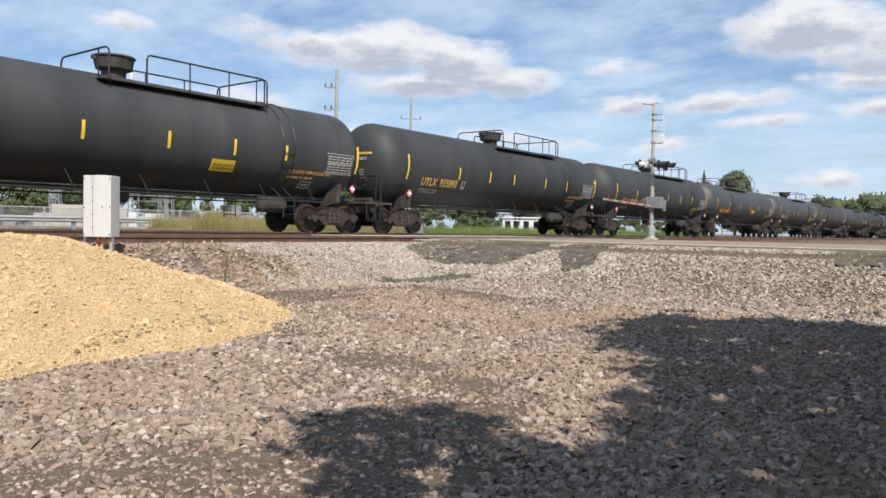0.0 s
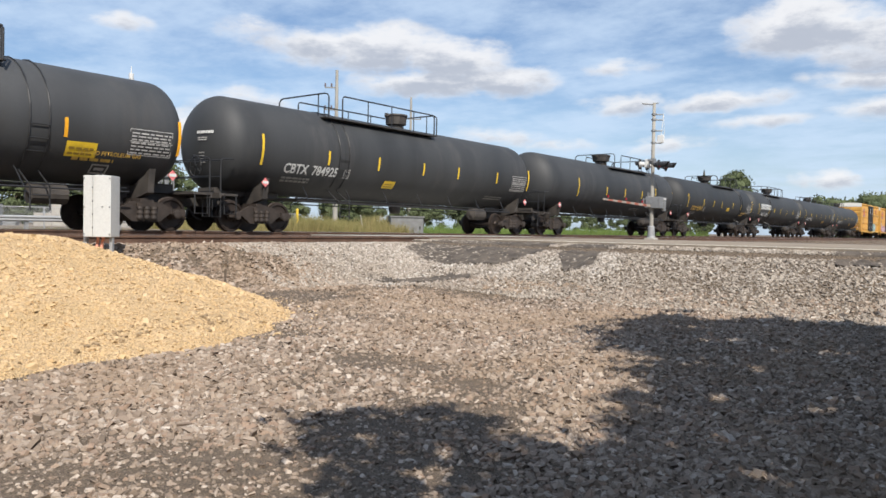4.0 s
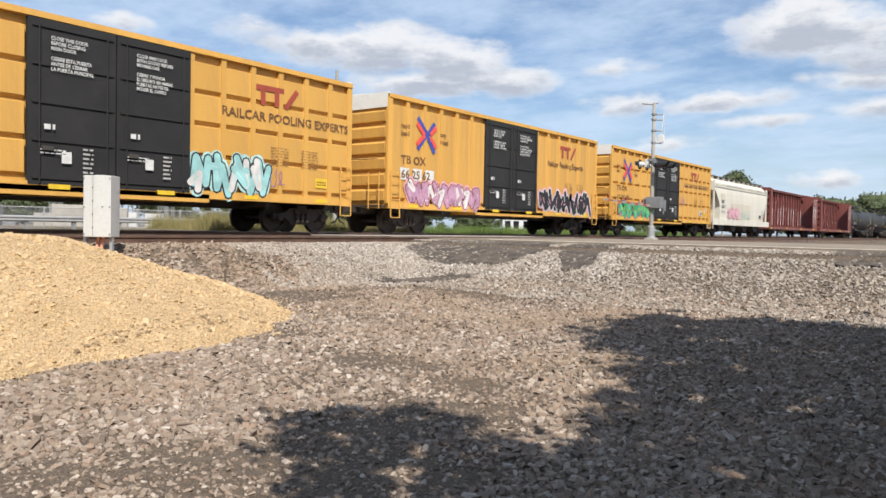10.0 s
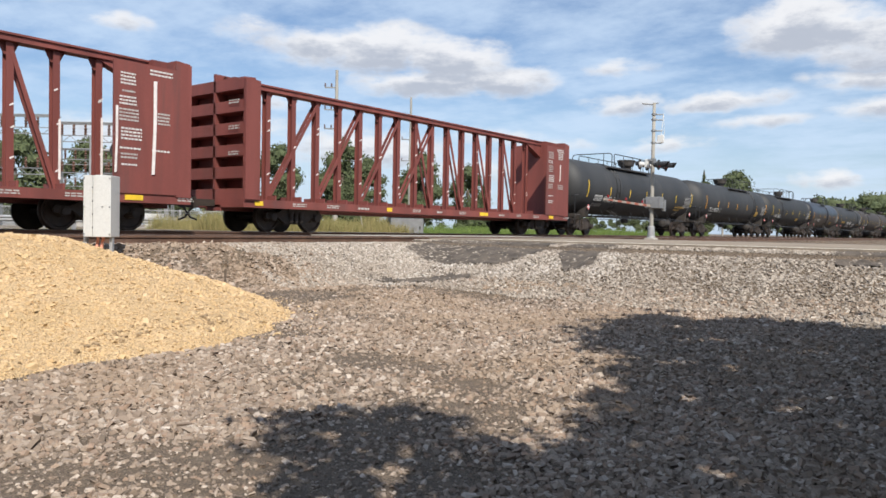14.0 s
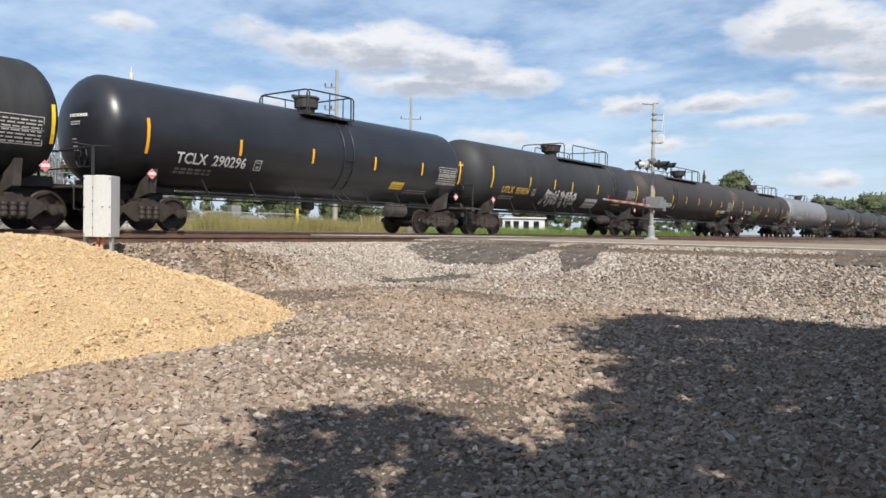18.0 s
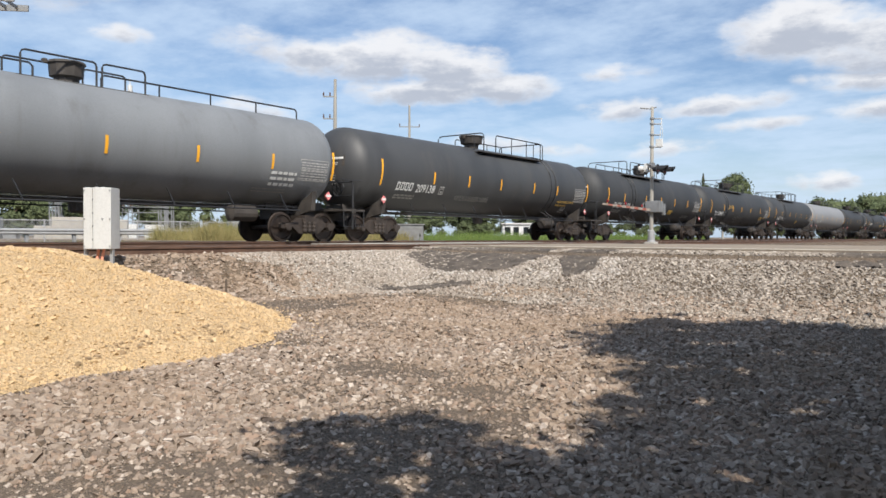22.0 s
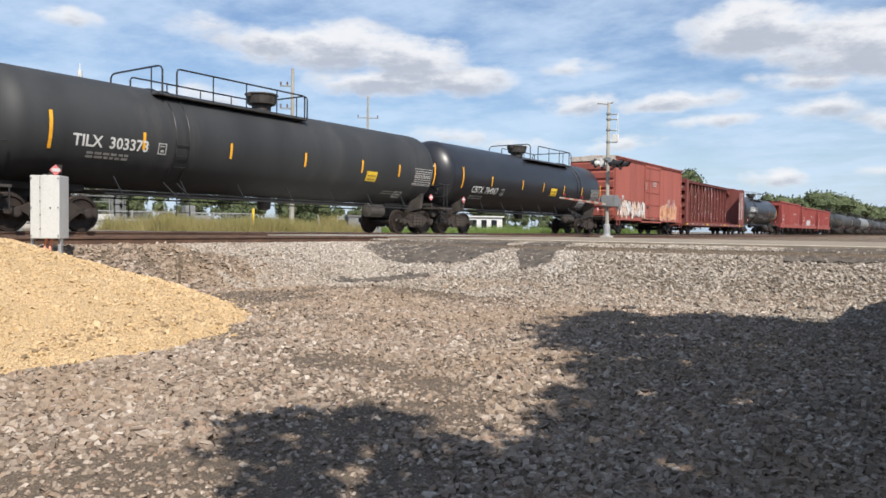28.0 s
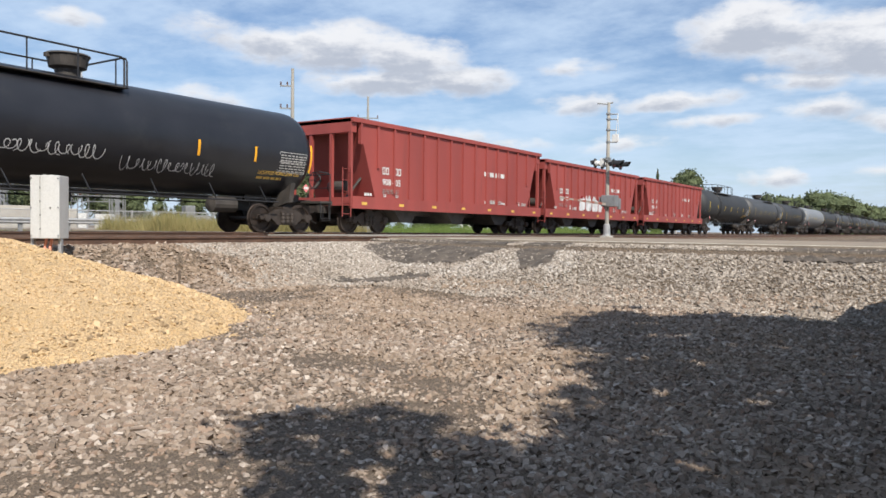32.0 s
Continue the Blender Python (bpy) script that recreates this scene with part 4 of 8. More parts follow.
INK_DARKRED = mat("dark red spray", (0.2, 0.04, 0.035), 0.7, vary=0.2)
WOOD_STRAP = mat("loose white strapping", (0.72, 0.68, 0.66), 0.6, vary=0.1)


def box_car(s0, span, paint, top, door, end_panel, label, rib_rows=5, double=True, emblem=True, number="", number_ink=None, slogan="", tags=(), door_label="black sliding door", plates=False):
    """A ribbed boxcar: posts and panels, ribbed ends, doors with bars, ladders."""
    car = start_car("boxcar", label, "boxcar", s0, span)
    h, w, z0, eave = span / 2, 1.52, 0.92, top
    bm = bmesh.new()
    block(bm, -h + 0.06, h - 0.06, -w + 0.1, w - 0.1, z0, eave - 0.05)
    part("core", bm, paint, car)
    d0, d1 = door
    # pressed side panels between posts
    pitch = 0.98
    bays = []
    for a, b in ((-h, d0 - h), (d1 - h, h)):
        n = max(1, round((b - a) / pitch))
        for k in range(n):
            bays.append((a + (b - a) * k / n, a + (b - a) * (k + 1) / n))
    me = shared(("box_post", eave), lambda bm: block(bm, -0.03, 0.13, -0.05, 0.05, z0 + 0.15, eave - 0.12))
    for a, b in bays if rib_rows else ():
        for s in (-1, 1):
            link_mesh("side_post", me, paint, car, at=(a, s * (w - 0.03), 0))
    for s in (-1, 1):
        for x in (-h, h - 0.2):
            bm = bmesh.new()
            block(bm, x, x + 0.2, s * w - 0.03, s * w + 0.03, z0, eave)
            part("corner_post", bm, paint, car)
    if rib_rows:
        zs = [z0 + 0.3 + (eave - 0.3 - z0 - 0.3) * k / (rib_rows - 1) for k in range(rib_rows)]
        for zr, zt in zip(zs, zs[1:]):
            for s in (-1, 1):
                for a, b in bays:
                    me = shared(("box_panel", s, round(b - a, 3), round(zt - zr, 3)), lambda bm: prism(bm, [(s * -0.12, 0.0), (s * -0.005, 0.08), (s * -0.005, zt - zr - 0.08), (s * -0.12, zt - zr - 0.03)], "x", 0.13, b - a - 0.03))
                    link_mesh("side_panel", me, paint, car, at=(a, s * w, zr))
    else:
        for s in (-1, 1):
            for a, b in bays:
                bm = bmesh.new()
                prism(bm, [(a + 0.012, s * (w - 0.02)), (a + 0.03, s * (w - 0.005)), (b - 0.03, s * (w - 0.005)), (b - 0.012, s * (w - 0.02)), (b - 0.012, s * (w - 0.2)), (a + 0.012, s * (w - 0.2))], "z", z0 + 0.1, eave - 0.1)
                part("side_panel", bm, paint, car)
    bm = bmesh.new()
    for s in (-1, 1):
        block(bm, -h, h, s * w - 0.06, s * w + 0.06, eave - 0.14, eave)
        block(bm, -h, h, s * w - 0.05, s * w + 0.045, z0 - 0.02, z0 + 0.2)
    if not rib_rows:
        block(bm, -h, h, -w - 0.11, w + 0.11, eave - 0.05, eave + 0.01)
    block(bm, d0 - h - 0.6, d1 - h + 0.6, -w - 0.05, w + 0.05, z0 - 0.12, z0 + 0.1)
    part("side_sill", bm, paint, car)
    bm = bmesh.new()
    prism(bm, [(-w, eave), (w, eave), (0.0, eave + 0.07)], "x", -h, h)
    n = int(span / 1.1)
    for k in range(n + 1):
        x = -h + 0.05 + (span - 0.1) * k / n
        prism(bm, [(-w, eave + 0.01), (w, eave + 0.01), (0, eave + 0.11)], "x", x - 0.03, x + 0.03)
    part("roof", bm, end_panel, car)
    # corrugated ends with the pale panel on top
    for s in (-1, 1):
        bm = bmesh.new()
        block(bm, -0.08, 0.07, -w + 0.02, w - 0.02, eave - (0.48 if rib_rows else 0.26), eave + 0.05)
        part("end_panel", bm, end_panel, car).matrix_local = Matrix.Translation((s * (h - 0.04), 0, 0))
        ribs = 6
        lip = 0.56 if rib_rows else 0.34
        for k in range(ribs):
            za = z0 + 0.1 + (eave - lip - z0 - 0.1) * k / ribs
            zb = z0 + 0.1 + (eave - lip - z0 - 0.1) * (k + 1) / ribs

            def rib(bm, za=0.0, zb=zb - za):
                prism(bm, [(0.05, za + 0.1), (-0.1, za + 0.16), (-0.13, zb - 0.08), (-0.02, zb), (0.05, zb)], "y", -w + 0.12, w - 0.12)
            link_mesh("end_rib", shared(("end_rib", round(zb - za, 3), w), rib), paint, car, at=pose(s * (h - 0.06), 0, za, 0, 0, 0 if s < 0 else 180))
        # ladders on end and side
        for yy in (-1,):
            bm = bmesh.new()
            for dy in (-1.35, -0.85):
                pipe(bm, [(-0.26, dy, z0 - 0.05), (-0.26, dy, z0 + 1.25)], 0.02)
            for k in range(4):
                pipe(bm, [(-0.26, -1.35, z0 + 0.1 + k * 0.36), (-0.26, -0.85, z0 + 0.1 + k * 0.36)], 0.015)
            part("end_ladder", bm, paint, car).matrix_local = pose(s * h, 0, 0, 0, 0, 0 if s < 0 else 180)
        bm = bmesh.new()
        for dx in (0.08, 0.56):
            pipe(bm, [(dx, -w - 0.1, z0 - 0.35), (dx, -w - 0.1, z0 + 1.3)], 0.02)
        for k in range(6):
            pipe(bm, [(0.08, -w - 0.1, z0 - 0.35 + k * 0.32), (0.56, -w - 0.1, z0 - 0.35 + k * 0.32)], 0.016)
        part("side_ladder", bm, paint, car).matrix_local = Matrix.Translation((-h if s < 0 else h - 0.64, 0, 0))
        bm = bmesh.new()
        block(bm, -0.1, 0.3, -1.4, 1.4, z0 + 0.02, z0 + 0.08)
        pipe(bm, [(-0.25, -1.3, z0 + 1.7), (-0.25, 0.6, z0 + 1.72)], 0.018)
        part("end_platform", bm, UNDER, car).matrix_local = pose(s * (h + 0.05), 0, 0, 0, 0, 0 if s < 0 else 180)
        build_truck(car, s * (h - 1.75))
    bm = bmesh.new()
    block(bm, -h, h, -0.25, 0.25, 0.7, z0)
    for k in range(7):
        x = -h + 1 + (span - 2) * k / 6
        block(bm, x - 0.08, x + 0.08, -w + 0.1, w - 0.1, z0 - 0.16, z0)
    part("centre_sill", bm, UNDER, car)
    couplers(car, h + 0.42)

    # doors with bars and lettering
    dm = (d0 + d1) / 2 - h
    leaves = ((d0 - h, dm), (dm, d1 - h)) if double else ((d0 - h, d1 - h),)
    for a, b in leaves:
        bm = bmesh.new()
        block(bm, a + 0.02, b - 0.02, -w - 0.06, -w + 0.05, z0 + 0.12, eave - 0.16)
        dm_ = DOOR_BLACK if rib_rows else paint
        dob = part("sliding_door", bm, dm_, car, door_label)
        n = 5
        me = shared(("door_rib", round(b - a, 2)), lambda bm: block(bm, 0.1, b - a - 0.1, -0.095, -0.055, 0, 0.06))
        for k in range(n):
            link_mesh("door_rib", me, dm_, dob, at=(a, -w, z0 + 0.25 + (eave - z0 - 0.6) * k / (n - 1)))
        me = shared(("lock_rod", round(eave - z0, 2)), lambda bm: pipe(bm, [(0, -0.11, 0.15), (0, -0.11, eave - z0 - 0.2)], 0.016, 6))
        for k in (0.12, 0.88) if double else (0.24, 0.97):
            link_mesh("lock_rod", me, dm_, dob, at=(a + (b - a) * k, -w, z0))
        bm = bmesh.new()
        block(bm, a + 0.3, a + 0.55, -w - 0.16, -w - 0.06, z0 + 0.9, z0 + 1.0)
        part("door_handle", bm, UNDER, dob)

    def on_side(u, v, lift=0.012):
        return (u - h, -w - 0.008 - lift, v)

    def on_door(u, v, lift=0.0):
        return (u - h, -w - 0.115 - lift, v)
    if rib_rows:
        words = ["CLOSE THIS DOOR\nBEFORE CLOSING\nMAIN DOOR\n\nCIERRE ESTA PUERTA\nANTES DE CERRAR\nLA PUERTA PRINCIPAL", "CLOSE AND LOCK\nBOTH DOORS BEFORE\nMOVING CAR\n\nCIERRE Y PONGA\nEL SEGURO EN AMBAS\nPUERTAS ANTES DE\nMOVER EL CARRO"]
        for (a, b), t in zip(leaves, words):
            lettering(t, 0.085, lambda u, v, a=a: on_door(u + a + h + 0.5, v + 4.35), WHITE, car, "door_notice", lines=0, stretch=0.85)
            bars("door_notice", a + h + 0.35, a + h + 0.6, 2.3, 2.42, on_door, WHITE, car, cols=1, rows=1, fill=1, seed=3)
            bars("door_notice", a + h + 0.25, a + h + 0.85, 1.75, 1.9, on_door, WHITE, car, cols=4, rows=2, fill=0.35, seed=int(s0 + a))
            bars("door_notice", a + h + 1.25, a + h + 1.5, 1.35, 2.0, on_door, STENCIL, car, cols=1, rows=6, fill=0.4, seed=int(s0 + a) + 1)
            patch("door_sign", a + h + 0.75, a + h + 0.98, 1.55, 1.82, on_door, WHITE, car, n=1)
    if emblem:
        # crossing blue and red bands
        cx, cz = 2.12, 3.68
        def band(m, p, q, t, lift):
            d = (Vector(q) - Vector(p)).normalized()
            e = Vector((-d.y, d.x)) * t
            bm = bmesh.new()
            quad(bm, on_side(cx + p[0] - e.x, cz + p[1] - e.y, lift), on_side(cx + q[0] - e.x, cz + q[1] - e.y, lift), on_side(cx + q[0] + e.x, cz + q[1] + e.y, lift), on_side(cx + p[0] + e.x, cz + p[1] + e.y, lift))
            part("emblem_band", bm, m, car)
        for k, (p, q) in enumerate((((-0.5, 0.62), (0.06, 0.05)), ((0.06, 0.05), (-0.5, -0.55)), ((0.08, 0.02), (0.5, 0.5)), ((0.08, -0.02), (0.5, -0.62)))):
            band(BLUE_INK, p, q, 0.085, 0.012 + 0.003 * k)
        for k, (p, q) in enumerate((((-0.56, 0.4), (-0.1, 0.0)), ((-0.1, 0.0), (-0.56, -0.38)), ((0.24, 0.05), (0.58, 0.36)), ((0.24, -0.05), (0.58, -0.4)))):
            band(RED_INK, p, q, 0.085, 0.026 + 0.003 * k)
        lettering("next\nload", 0.2, lambda u, v: on_side(u + 0.68, v + 3.82), BROWN_INK, car, "slogan", lines=0)
        lettering("any\nroad", 0.2, lambda u, v: on_side(u + 2.98, v + 3.72), BROWN_INK, car, "slogan", lines=0)
        e0 = d1 + (span - d1) * 0.42 + 0.45
        for u0, u1, v0, v1 in ((-0.85, 0.2, 4.16, 4.32), (-0.68, -0.5, 3.74, 4.16), (-0.16, 0.02, 3.74, 4.16)):
            patch("emblem_bar", e0 + u0, e0 + u1, v0, v1, on_side, MAROON_INK, car, n=1)
        for k, (p, q) in enumerate((((0.26, 3.74), (0.72, 4.32)),)):
            d = (Vector(q) - Vector(p)).normalized()
            e = Vector((-d.y, d.x)) * 0.08
            bm = bmesh.new()
            quad(bm, *[on_side(e0 + a.x, a.y, 0.012 + 0.004 * k) for a in (Vector(p) - e, Vector(q) - e, Vector(q) + e, Vector(p) + e)])
            part("emblem_bar", bm, MAROON_INK, car)
        if int(s0) > 230:
            patch("notice_panel", span - 2.35, span - 1.75, 1.42, 1.78, on_side, WHITE, car, n=1)
            bars("notice_print", span - 2.3, span - 1.8, 1.47, 1.75, lambda u, v: on_side(u, v, 0.018), BROWN_INK, car, cols=3, rows=4, fill=0.6, seed=8)
        patch("notice_panel", span - 1.6, span - 1.1, 1.42, 1.72, on_side, YELLOW, car, n=1)
        bars("notice_print", span - 1.55, span - 1.15, 1.5, 1.66, lambda u, v: on_side(u, v, 0.018), BROWN_INK, car, cols=3, rows=2, fill=0.45, seed=9)
    if slogan:
        lettering(slogan, 0.26, lambda u, v: on_side(u + d1 + 1.0, v + 3.28), BROWN_INK, car, "slogan", lines=0, stretch=1.08)
    if number:
        ink = number_ink or BROWN_INK
        if rib_rows:
            lettering("TB OX", 0.3, lambda u, v: on_side(u + 0.7, v + 2.55), BROWN_INK, car, "car_mark", lines=0, stretch=1.15)
        if not rib_rows:
            lettering("TR", 0.27, lambda u, v: on_side(u + 1.1, v + 2.22), ink, car, "car_mark", lines=0)
        if plates:
            for k in range(3):
                patch("number_patch", 0.64 + 0.73 * k, 1.16 + 0.73 * k, 1.95, 2.39, on_side, WHITE, car, n=1)
        lettering(number, 0.3 if rib_rows else 0.27, lambda u, v: on_side(u + (0.7 if rib_rows else 1.1), v + (2.02 if rib_rows else 1.78), 0.02 if rib_rows else 0.065), ink, car, "car_number", lines=0, stretch=1.15)
    for k, u in enumerate((span - 3.4, span - 2.2)):
        bars("data_print", u, u + 0.7, 2.0, 2.6, on_side, FADED_INK if rib_rows else WHITE, car, cols=3, rows=7, fill=0.3, seed=4 + k)
    bars("data_print", 1.0, 2.4, 1.25, 1.55, on_side, BROWN_INK if rib_rows else WHITE, car, cols=4, rows=3, fill=0.4, seed=5)
    if not rib_rows:
        bars("door_notice", d0 + 1.4, d0 + 2.2, 3.35, 3.7, on_door, STENCIL, car, cols=3, rows=3, fill=0.5, seed=2)
        bars("door_notice", d0 - 0.1, d0 + 0.2, 3.1, 3.6, on_door, STENCIL, car, cols=1, rows=4, fill=0.4, seed=6)
    for k in range(6 if rib_rows else 0):
        patch("reflective_stripe", span * (k + 0.5) / 6 - 0.25, span * (k + 0.5) / 6 + 0.25, z0 + 0.03, z0 + 0.14, lambda u, v, lift=0.0: (u - h, -w - 0.062, v), YELLOW, car, n=1)
    for u0, u1, v0, v1, *inks in tags:
        graffiti(car, u0, u1, v0, v1, lambda u, v, lift=0.0: (u - h, -w - 0.035 - lift, v), inks, int(s0 + u0))
    return car


def centre_beam(s0, span, label, tarnish=1):
    """A lumber flat: low deck, bulkheads, a spine of posts and braces under a top chord."""
    car = start_car("centerbeam_flatcar", label, "flatcar", s0, span)
    h = span / 2
    deck, top, shoulder = 1.0, 4.66, 4.42
    bm = bmesh.new()
    prism(bm, [(-1.45, deck - 0.28), (1.45, deck - 0.28), (1.45, deck - 0.04), (-1.45, deck - 0.04)], "x", -h, h)
    block(bm, -h, h, -0.35, 0.35, 0.62, deck - 0.2)
    part("deck", bm, BEAM_RED, car)
    for k in range(int(span / 1.0)):
        x = -h + 0.5 + k * (span - 1) / (int(span) - 1)
        link_mesh("cross_bearer", shared("cross_bearer", lambda bm: block(bm, -0.05, 0.05, -1.42, 1.42, 0.8, 0.96)), BEAM_RED, car, at=(x, 0, 0))
    bm = bmesh.new()
    block(bm, -h + 0.3, h - 0.3, -0.2, 0.2, top - 0.2, top)
    block(bm, -h + 0.3, h - 0.3, -0.24, 0.24, top - 0.06, top - 0.02)
    part("top_chord", bm, BEAM_RED, car)
    n = 15
    xs = [-h + 1.98 + 1.08 * (span / 20) * k for k in range(n + 1)]

    def post(bm):
        block(bm, -0.018, 0.018, -0.1, 0.1, deck - 0.1, top - 0.15)
        for s in (-1, 1):
            block(bm, -0.085, 0.085, s * 0.1 - 0.01, s * 0.1 + 0.01, deck - 0.1, top - 0.15)
        prism(bm, [(-0.26, top - 0.18), (0.26, top - 0.18), (0.1, top - 0.5), (-0.1, top - 0.5)], "y", -0.02, 0.02)
        block(bm, -0.03, 0.03, -0.5, 0.5, deck - 0.1, deck + 0.15)
    me = shared("beam_post", post)
    for x in xs:
        link_mesh("post", me, BEAM_RED, car, at=(x, 0, 0))

    def brace(bm, w=0.0):
        """From the chord at 0 down to the deck at w."""
        d = Vector((w, 0, deck - top + 0.3)).normalized()
        q = Vector((-d.z, 0, d.x)) * 0.055
        for s in (-1, 1):
            prism(bm, [(q.x, top - 0.3 + q.z), (-q.x, top - 0.3 - q.z), (w - q.x, deck - q.z), (w + q.x, deck + q.z)], "y", s * 0.1 - 0.015, s * 0.1 + 0.015)
    for a, b in ((2, 0), (4, 2), (6, 4), (8, 6), (7, 8), (9, 10), (11, 12), (13, 14)):
        wide = xs[b] - xs[a]
        me = shared(("beam_brace", round(wide, 2)), lambda bm: brace(bm, wide))
        link_mesh("brace", me, BEAM_RED, car, at=(xs[a], 0, 0))
    # bulkheads at both ends, ribbed outside, plated on the flank
    for s in (-1, 1):
        root = new("bulkhead")
        root.parent = car
        root.matrix_local = pose(s * (h - 0.02), 0, 0, 0, 0, 0 if s < 0 else 180)
        bm = bmesh.new()
        prism(bm, [(-1.4, deck - 0.1), (1.4, deck - 0.1), (1.4, shoulder), (0.4, top), (-0.4, top), (-1.4, shoulder)], "x", 0.42, 0.5)
        part("bulkhead_plate", bm, BEAM_RED, root)
        for yy in (-1.48, -0.05, 1.38):
            bm = bmesh.new()
            block(bm, 0.0, 0.46, yy, yy + 0.1, deck - 0.1, shoulder + (0.02 if abs(yy) > 1 else 0.28))
            part("bulkhead_post", bm, BEAM_RED, root)
        for k in range(6):
            z = deck + 0.1 + (shoulder - deck - 0.2) * k / 5
            link_mesh("bulkhead_rib", shared("bulkhead_rib", lambda bm: prism(bm, [(0.0, -0.17), (0.42, -0.2), (0.42, 0.2), (0.0, 0.17)], "y", -1.4, 1.4)), BEAM_RED, root, at=(0, 0, z))
        far = 2.2 if s > 0 else 0.5
        for y0, y1 in ((1.44, 1.485),) if s > 0 else ((-1.53, -1.49), (1.49, 1.53)):
            bm = bmesh.new()
            block(bm, 0.4 if s > 0 else -0.02, far, y0, y1, deck - 0.05, shoulder - 0.18 if s > 0 else shoulder)
            part("bulkhead_wing", bm, BEAM_RED, root)
        bm = bmesh.new()
        prism(bm, [(0.5, top), (2.3 if s > 0 else 1.6, top - 0.05), (0.5, top - 0.8)], "y", -0.15, 0.15)
        part("bulkhead_gusset", bm, BEAM_RED, root)
        build_truck(car, s * (h - 2.3))

    def wing(u, v):
        return (h - 2.2 + u, -1.494, v)
    # stencilled warnings, two ragged columns
    rng = random.Random(int(s0))
    z = 4.0
    while z > 1.6:
        rows_ = rng.choice((1, 2, 3, 4))
        for u0 in (0.12, 0.98):
            if rng.random() < (0.95 if u0 < 0.5 else 0.5):
                bars("warning_text", u0 + rng.uniform(0, 0.1), u0 + rng.uniform(0.4, 0.62), z - 0.085 * rows_, z, wing, STENCIL if rng.random() < 0.5 else WHITE, car, cols=5, rows=rows_, fill=0.5, seed=int(s0 + z * 10))
        z -= 0.085 * rows_ + rng.uniform(0.05, 0.16)
    bars("warning_text", 0.95, 1.6, 4.0, 4.18, wing, WHITE, car, cols=6, rows=2, fill=0.5, seed=int(s0) + 1)
    for k in range(3):
        z = 3.75 - 0.75 * k
        bars("end_text", 0.0, 0.5, z, z + 0.14, lambda u, v: (-h - 0.03, -0.75 - u, v), STENCIL, car, cols=3, rows=2, fill=0.55, seed=k)
    for u, v0, v1, wd in ((0.03, 1.45, 3.1, 0.06), (1.05, 1.45, 3.85, 0.09)) if tarnish else ((1.25, 2.6, 3.4, 0.06),):
        bm = bmesh.new()
        prism(bm, [(h - 2.2 + u, v1), (h - 2.2 + u + wd, v1), (h - 2.2 + u + wd * 0.9, (v0 + v1) / 2), (h - 2.2 + u + wd * 0.4, v0), (h - 2.2 + u - wd * 0.5, v0), (h - 2.2 + u, (v0 + v1) / 2)], "y", -1.515, -1.497)
        part("loose_strap", bm, WOOD_STRAP, car)
    # long straps on the posts of the first car, torn ends elsewhere
    for k, x in enumerate(xs):
        if tarnish and s0 < 400:
            if k % 4 != 1:
                z1 = rng.uniform(2.7, 3.2)
                bm = bmesh.new()
                block(bm, x + 0.045, x + 0.1, -0.128, -0.115, rng.uniform(1.15, 1.4), z1)
                part("loose_strap", bm, WOOD_STRAP, car)
        for _ in range(3):
            z = rng.uniform(1.3, 3.6)
            bm = bmesh.new()
            a = rng.uniform(-0.06, 0.03)
            prism(bm, [(x + a, z), (x + a + 0.09, z + 0.05), (x + a + 0.08, z + 0.09), (x + a - 0.01, z + 0.035)], "y", -0.124, -0.114)
            part("strap_end", bm, WOOD_STRAP, car)
    for k in range(14):
        x = -h + 0.4 + (span - 0.8) * k / 13
        wd = rng.uniform(0.25, 0.6)
        if k % 4 == 0:
            bm = bmesh.new()
            block(bm, x, x + wd, -1.466, -1.453, deck - 0.22, deck - 0.09)
            part("reflective_stripe", bm, YELLOW, car)
        else:
            bars("deck_print", x, x + wd, deck - 0.2, deck - 0.08, lambda u, v: (u, -1.456, v), STENCIL, car, cols=3, rows=2 if k % 3 else 1, fill=0.55, seed=k)
    couplers(car, h + 0.45)
    return car


